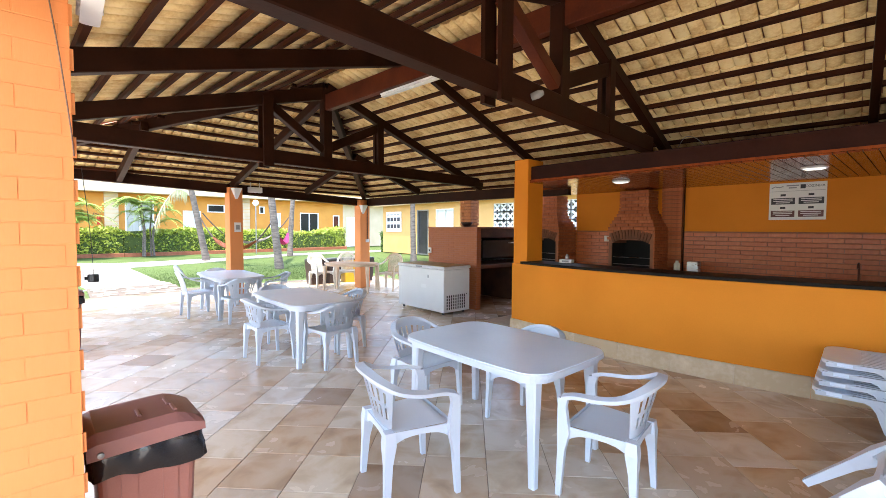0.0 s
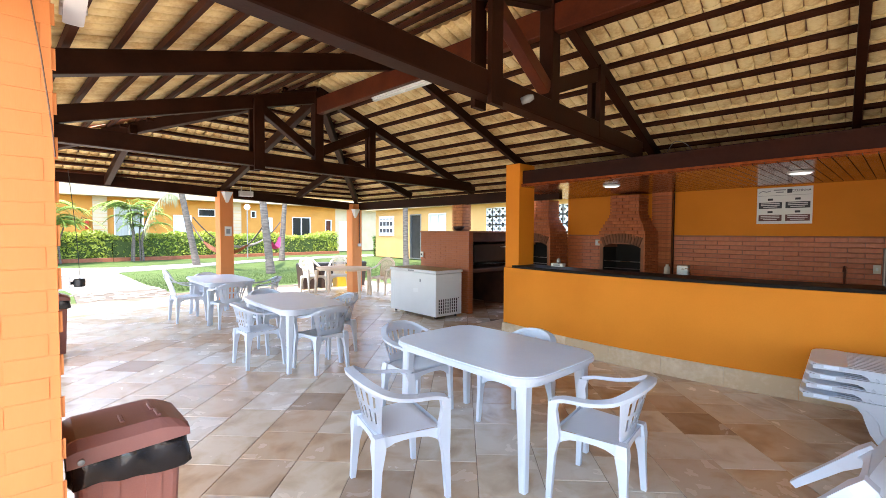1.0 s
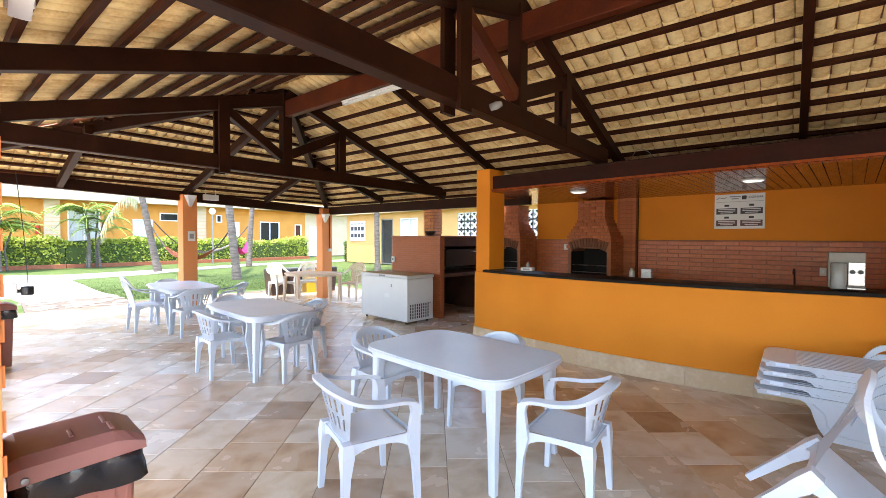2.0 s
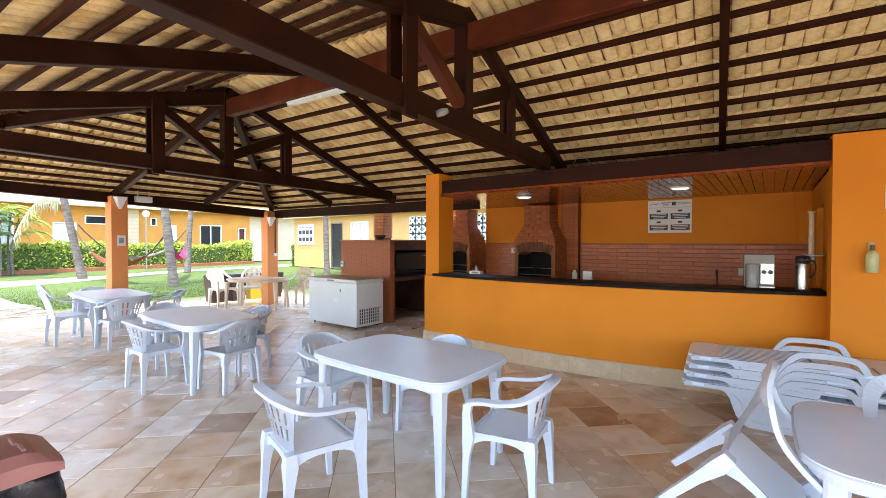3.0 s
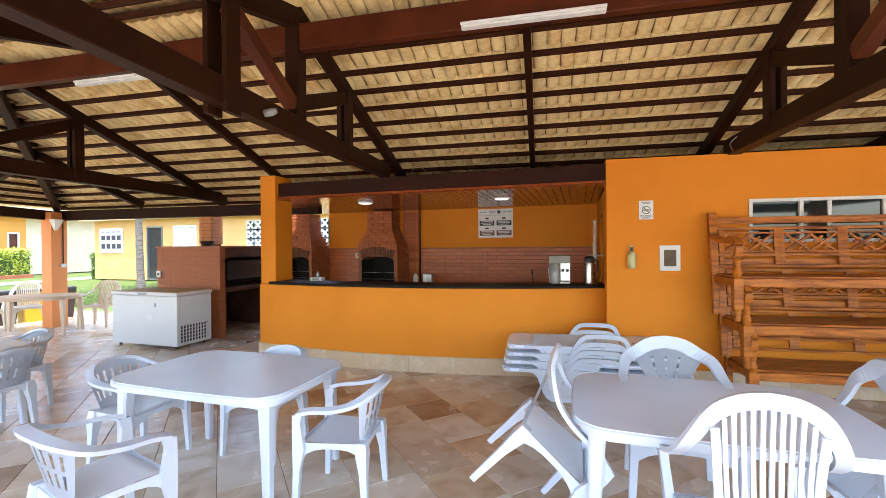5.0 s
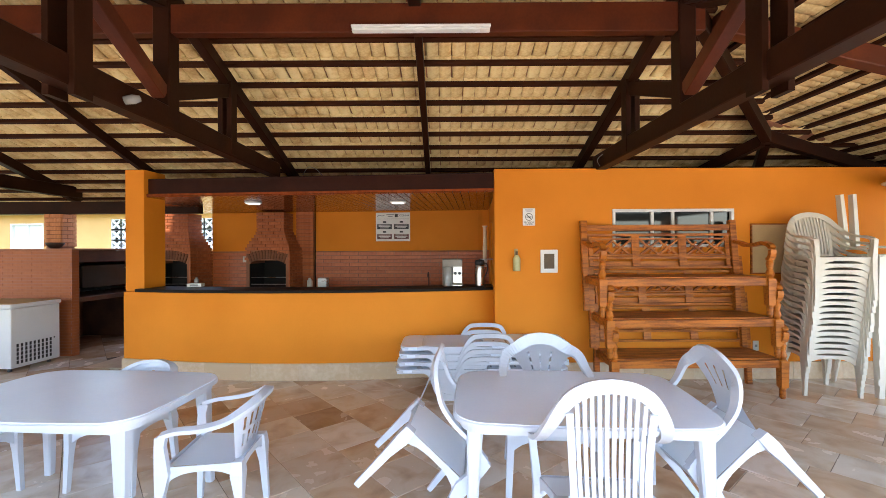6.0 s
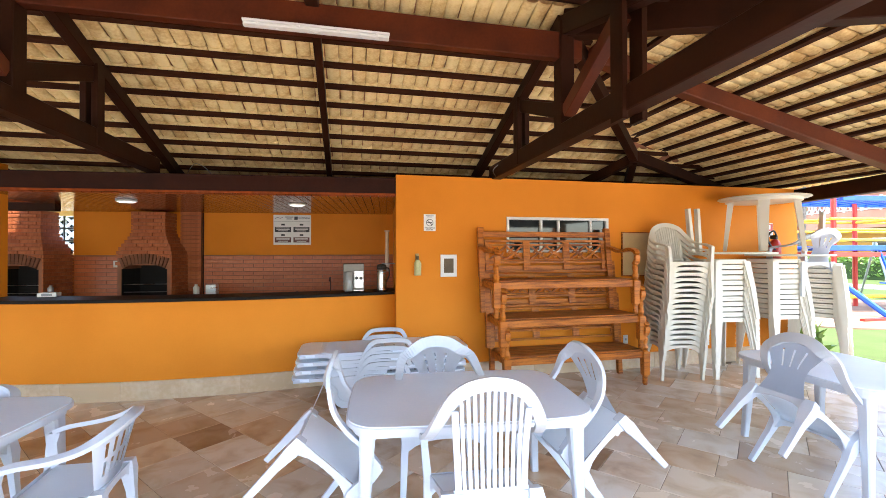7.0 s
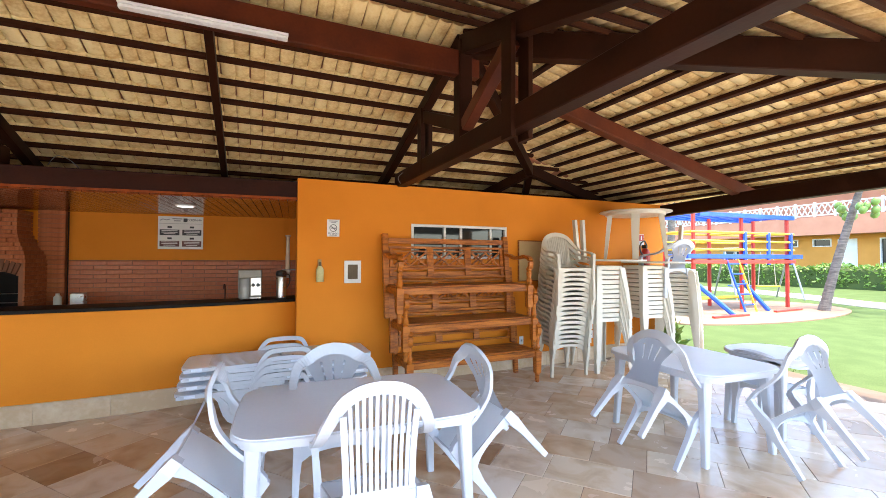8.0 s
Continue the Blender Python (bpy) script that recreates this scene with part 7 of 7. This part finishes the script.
# Dark doorway: a black panel stands in for the shade inside.
opening(yb, "x", FY, -1, -20.3, -19.2, 0.0, 2.75, BLACK, GREY_METAL, "door")
opening(yb, "x", FY, -1, -18.5, -17.0, 0.9, 2.75, ENAMEL, WHITE, "window")


def pierced_blocks(x0, z0):
    """Pale pierced blocks: each a square frame with a four-pointed opening."""
    n, s = 3, 0.43
    # Black sheet stands in for the shade seen through the openings.
    part("hollow", blk((x0, FY + 0.13, z0), (x0 + n * s, FY + 0.15, z0 + n * s)), BLACK, yb, "black sheet for the shade behind pierced blocks")
    for i in range(n):
        for k in range(n):
            cx, cz = x0 + s * (i + 0.5), z0 + s * (k + 0.5)
            bm, h = B(), s / 2 - 0.002
            for d in (-1, 1):
                box(bm, (cx - h, FY + 0.02, cz + d * h - 0.035), (cx + h, FY + 0.10, cz + d * h + 0.035))
                box(bm, (cx + d * h - 0.035, FY + 0.02, cz - h), (cx + d * h + 0.035, FY + 0.10, cz + h))
                beam(bm, (cx - h, FY + 0.055 + 0.004 * d, cz - d * h), (cx + h, FY + 0.055 + 0.004 * d, cz + d * h), 0.09, 0.06, up=(0, 1, 0))
            part("pierced_block", bm, WHITE, yb)


pierced_blocks(-14.0, 1.6)
pierced_blocks(-10.4, 1.6)
nb = thing("rules_board", (-22.8, FY - 0.03, 2.05), 0, "large white notice board with rows of dark pictograms", "sign")
part("board", blk((-0.85, -0.02, -0.65), (0.85, 0.02, 0.65), 0.004), PAPER, nb)
for r in range(2):
    for c in range(4):
        part("pictogram", blk((-0.72 + c * 0.38, -0.026, 0.02 - r * 0.45), (-0.42 + c * 0.38, -0.0205, 0.28 - r * 0.45)), INK, nb)
        part("line", blk((-0.70 + c * 0.38, -0.026, -0.06 - r * 0.45), (-0.46 + c * 0.38, -0.0205, -0.03 - r * 0.45)), GREY_INK, nb)
for c in range(4):
    part("line", blk((-0.74 + c * 0.38, -0.026, 0.42), (-0.46 + c * 0.38, -0.0205, 0.50)), GREY_INK, nb)

# salmon building beyond the playground
sb = thing("salmon_building", (0, 0, 0), 0, "two-storey salmon and orange building with a white lattice balcony", "building")
SX = 36.0
H3 = [(14.8, 16.7, 1.1, 3.0), (17.84, 18.9, 0.0, 3.0), (19.26, 20.4, 2.5, 3.05), (21.3, 22.2, 2.5, 3.05), (25, 27, 0.9, 2.6), (30, 31.2, 0, 2.7), (33, 35, 0.9, 2.6)]
wall_openings(sb, "y", SX, 0, 60, 0, 3.28, H3, 0.25, YELLOW_ORANGE)
part("floor_band", blk((SX - 1.2, 0, 3.282), (SX + 0.3, 60, 4.5)), SALMON, sb, "salmon balcony front")
part("upper_wall", blk((SX + 1.2, 0, 4.502), (SX + 1.5, 60, 8)), SALMON, sb)
# A black slab stands for the unlit rooms behind this facade.
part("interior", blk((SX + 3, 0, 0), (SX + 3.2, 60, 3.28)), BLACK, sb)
part("roof", loft(B(), [[(SX - 1.6, y, 8.0), (SX + 5, y, 10.5), (SX + 12, y, 8.0)] for y in (-2, 62)]), TERRACOTTA, sb, "clay tile roof")
for i, (a, b, c, d) in enumerate(H3):
    opening(sb, "y", SX, -1, a, b, c, d, GLASS_DARK if c > 0 else WHITE, WHITE, "window" if c > 0 else "door", 0 if c > 0 else 14)
y = 4.0
while y < 48:
    pnl = B()
    for z in (4.62, 5.4):
        box(pnl, (SX - 1.16, y + 0.07, z - 0.04), (SX - 1.08, y + 1.13, z + 0.04))
    for k in range(3):
        for d in (-1, 1):
            c = y + 0.25 + 0.35 * k
            beam(pnl, (SX - 1.12 + 0.005 * d, c - 0.17 * d, 4.66), (SX - 1.12 + 0.005 * d, c + 0.17 * d, 5.36), 0.05, 0.07, up=(1, 0, 0))
    part("lattice_panel", pnl, WHITE, sb)
    part("baluster", blk((SX - 1.18, y - 0.06, 4.5), (SX - 1.04, y + 0.06, 5.52)), WHITE, sb)
    y += 1.2


# ---- playground ----
pg = thing("playground_tower", (15.08, 10.4, -0.03), 0, "red, blue and yellow timber playground tower on sand", "playground")
XS, PD = (-2.1, 0.0, 2.2), 1.15
for x in XS:
    for y in (0, PD):
        part("post", tube(B(), [(x, y, 0), (x, y, 3.1)], 0.062, 8), PLAY_RED, pg)
for x in (0.0, 1.1, 2.2):
    part("rail_post", blk((x - 0.055, -0.16, 1.45), (x + 0.055, -0.09, 2.53), 0.01), PLAY_BLUE, pg)
for y in (-0.12, PD + 0.12):
    part("deck_beam", blk((XS[0] - 0.4, y - 0.05, 1.66), (XS[2] + 0.55, y + 0.05, 1.80), 0.01), PLAY_BLUE, pg)
    part("deck_rail", blk((XS[0] - 0.2, y - 0.045, 1.50), (XS[2] + 0.2, y + 0.045, 1.62), 0.01), PLAY_RED, pg)
    part("top_beam", blk((XS[0] + 0.1, y - 0.05, 2.98), (XS[2] + 0.15, y + 0.05, 3.12), 0.01), PLAY_BLUE, pg)
    for z in (1.95, 2.22, 2.50):
        part("guard_rail", tube(B(), [(XS[0] - 0.25, y, z), (XS[2] + 0.15, y, z)], 0.036, 7), PLAY_YELLOW, pg)
n = 32
for i in range(n):
    x = XS[0] + i * (XS[2] - XS[0]) / n
    part("deck_board", blk((x, -0.068, 1.72), (x + 0.125, PD + 0.068, 1.76)), PLAY_BLUE, pg)
for i in range(9):
    x = XS[0] + 0.2 + i * 0.48
    part("top_rung", tube(B(), [(x, -0.12, 3.05), (x, PD + 0.12, 3.05)], 0.03, 6), PLAY_BLUE, pg)
for x in XS:
    for z in (1.95, 2.50):
        part("guard_rail", tube(B(), [(x, 0, z), (x, PD, z)], 0.04, 7), PLAY_YELLOW, pg)
for x0, x1, y1 in ((-2.1, -1.7, -1.0), (0.0, 0.45, -0.55), (-2.1, -2.7, 0.9)):
    part("brace", tube(B(), [(x0, 0, 0.95), (x1, y1, 0)], 0.07, 7), PLAY_BLUE, pg)
for x, m in ((-0.85, PLAY_BLUE), (-0.35, PLAY_YELLOW)):
    part("ladder_rail", tube(B(), [(x + 0.25, -0.55, 0), (x, -0.1, 1.75)], 0.034, 6), m, pg)
for i in range(5):
    f = (i + 0.7) / 5.5
    part("ladder_rung", tube(B(), [(-0.85 + 0.25 * (1 - f), -0.55 + 0.45 * f, 1.75 * f), (-0.35 + 0.25 * (1 - f), -0.55 + 0.45 * f, 1.75 * f)], 0.025, 6), PLAY_BLUE, pg)
part("low_rail", tube(B(), [(-2.1, 0, 0.42), (0.0, 0, 0.42)], 0.045, 7), PLAY_YELLOW, pg)
for x0, y0, x1, y1 in ((-2.9, -1.3, -1.4, -1.2), (0.2, -0.9, 1.7, -0.7)):
    part("ground_beam", beam(B(), (x0, y0, 0.03), (x1, y1, 0.03), 0.10, 0.06), PLAY_RED, pg)
sw = thing("swing_frame", (19.6, 13.0, -0.03), -20, "pale metal swing frame with a hanging ladder seat", "swing")
part("top_bar", tube(B(), [(-1.4, 0, 2.0), (1.4, 0, 2.0)], 0.035, 8), GREY_METAL, sw)
for sx in (-1, 1):
    for sy in (-1, 1):
        part("leg", tube(B(), [(sx * 1.35, 0, 2.0), (sx * 1.35, sy * 0.75, 0)], 0.035, 8), GREY_METAL, sw)
for x in (-0.7, 0.4):
    for d in (-0.25, 0.25):
        part("rope", tube(B(), [(x + d, 0, 2.0), (x + d * 1.5, 0, 0.55)], 0.015, 5), ROPE, sw)
    part("swing_seat", blk((x - 0.45, -0.15, 0.5), (x + 0.45, 0.15, 0.55), 0.01), PLAY_BLUE if x < 0 else PLAY_YELLOW, sw)
tw2 = thing("climbing_frame", (11.8, 12.6, -0.03), 8, "red and yellow climbing frame beside the tower", "playground")
for sx, sy in ((-1, -1), (1, -1), (1, 1), (-1, 1)):
    part("post", tube(B(), [(sx * 0.8, sy * 0.7, 0), (sx * 0.8, sy * 0.7, 3.3)], 0.075, 8), PLAY_RED, tw2)
for z in (1.5, 1.9, 2.3, 2.7):
    for sy in (-1, 1):
        part("rail", tube(B(), [(-0.8, sy * 0.7, z), (0.8, sy * 0.7, z)], 0.045, 7), PLAY_YELLOW if z > 1.6 else PLAY_BLUE, tw2)
weed = B()
rs = random.Random(9)
leaf_cloud(weed, 60, lambda: (7.15 + rs.uniform(-0.12, 0.12), 5.9 + rs.uniform(-0.12, 0.12), 0.05 + rs.random() * 0.5), 0.22, rs, 1.2)
tagged(solid("potted_plant", weed, LEAF, "yellow-green strappy plant at the wall's end", "plant"), kind="")

# lawn blades near the floor's edges
bl = B()
for _ in range(40000):
    if rs.random() < 0.97:
        x, y = -12.7 - abs(rs.gauss(0, 2.6)), rs.uniform(2.5, 15)
    else:
        x, y = 7.9 + abs(rs.gauss(0, 0.2)), rs.uniform(4.6, 9)
    a, h, w = rs.uniform(0, 6.3), rs.uniform(0.025, 0.05), 0.007
    p = Vector((x, y, -0.06))
    s = Vector((math.cos(a), math.sin(a), 0)) * w
    tip = p + Vector((rs.uniform(-0.03, 0.03), rs.uniform(-0.03, 0.03), h))
    bl.faces.new([bl.verts.new(q) for q in (p - s, p + s, tip)])
tagged(solid("grass_blades", bl, BLADE, "short mown grass at the lawn's edge", "grass"), kind="stuff")


# ---- floor tiles, laid diagonally in rows with shifted joints ----
ROW = 0.415
DIR, CROSS = Vector((-0.70711, 0.70711, 0)), Vector((0.70711, 0.70711, 0))
START = 2.659
FLOOR = (-11.6, -3.2, 8.0, 8.4)


def floor_tile_bmesh(length):
    bm = B()
    x, y, c = length / 2 - 0.0018, ROW / 2 - 0.0018, 0.0022
    loft(bm, [[(-x, -y, -0.012), (x, -y, -0.012), (x, y, -0.012), (-x, y, -0.012)], [(-x, -y, -c), (x, -y, -c), (x, y, -c), (-x, y, -c)], [(-x + c, -y + c, 0), (x - c, -y + c, 0), (x - c, y - c, 0), (-x + c, y - c, 0)]])
    bmesh.ops.recalc_face_normals(bm, faces=bm.faces[:])
    return bm


LENGTHS = (0.415, 0.415, 0.50, 0.60)
SHAPES = [mesh_from("floor_tile", floor_tile_bmesh(l), STONE) for l in LENGTHS]
rt = random.Random(21)
verts, faces = [], []
TURN = Matrix((DIR, CROSS, Vector((0, 0, 1)))).transposed().to_4x4()
count = 0
for row in range(-40, 50):
    e = START + row * ROW + ROW / 2
    s = -14 + rt.uniform(0, 0.4)
    while s < 16:
        i = rt.choice((0, 0, 1, 2, 3))
        l = LENGTHS[i]
        c = DIR * (s + l / 2) + CROSS * e
        s += l
        if not (FLOOR[0] + 0.25 < c.x < FLOOR[2] - 0.25 and FLOOR[1] + 0.25 < c.y < 8.2):
            continue
        if c.x < X_C + 6.2 and c.x > -4.2 and c.y > WALL_Y + 0.45:
            continue
        m = Matrix.Translation((c.x, c.y, rt.uniform(-0.0006, 0.0006))) @ TURN @ pose(0, 0, 0, 0, 0, 180 * rt.randint(0, 1))
        if -3.6 < c.x < 5.6 and 1.05 < c.y < 6.1 and count < 300:
            share("floor_tile", SHAPES[i], floor, m)
            count += 1
        else:
            n0 = len(verts)
            verts += [tuple(m @ v.co) for v in SHAPES[i].vertices]
            faces += [tuple(k + n0 for k in p.vertices) for p in SHAPES[i].polygons]
me = bpy.data.meshes.new("floor_tile_field")
me.from_pydata(verts, [], faces)
me.materials.append(STONE_REST)
ob = new("floor_tile_field", me)
ob.parent = floor
tagged(ob, kind="stuff")
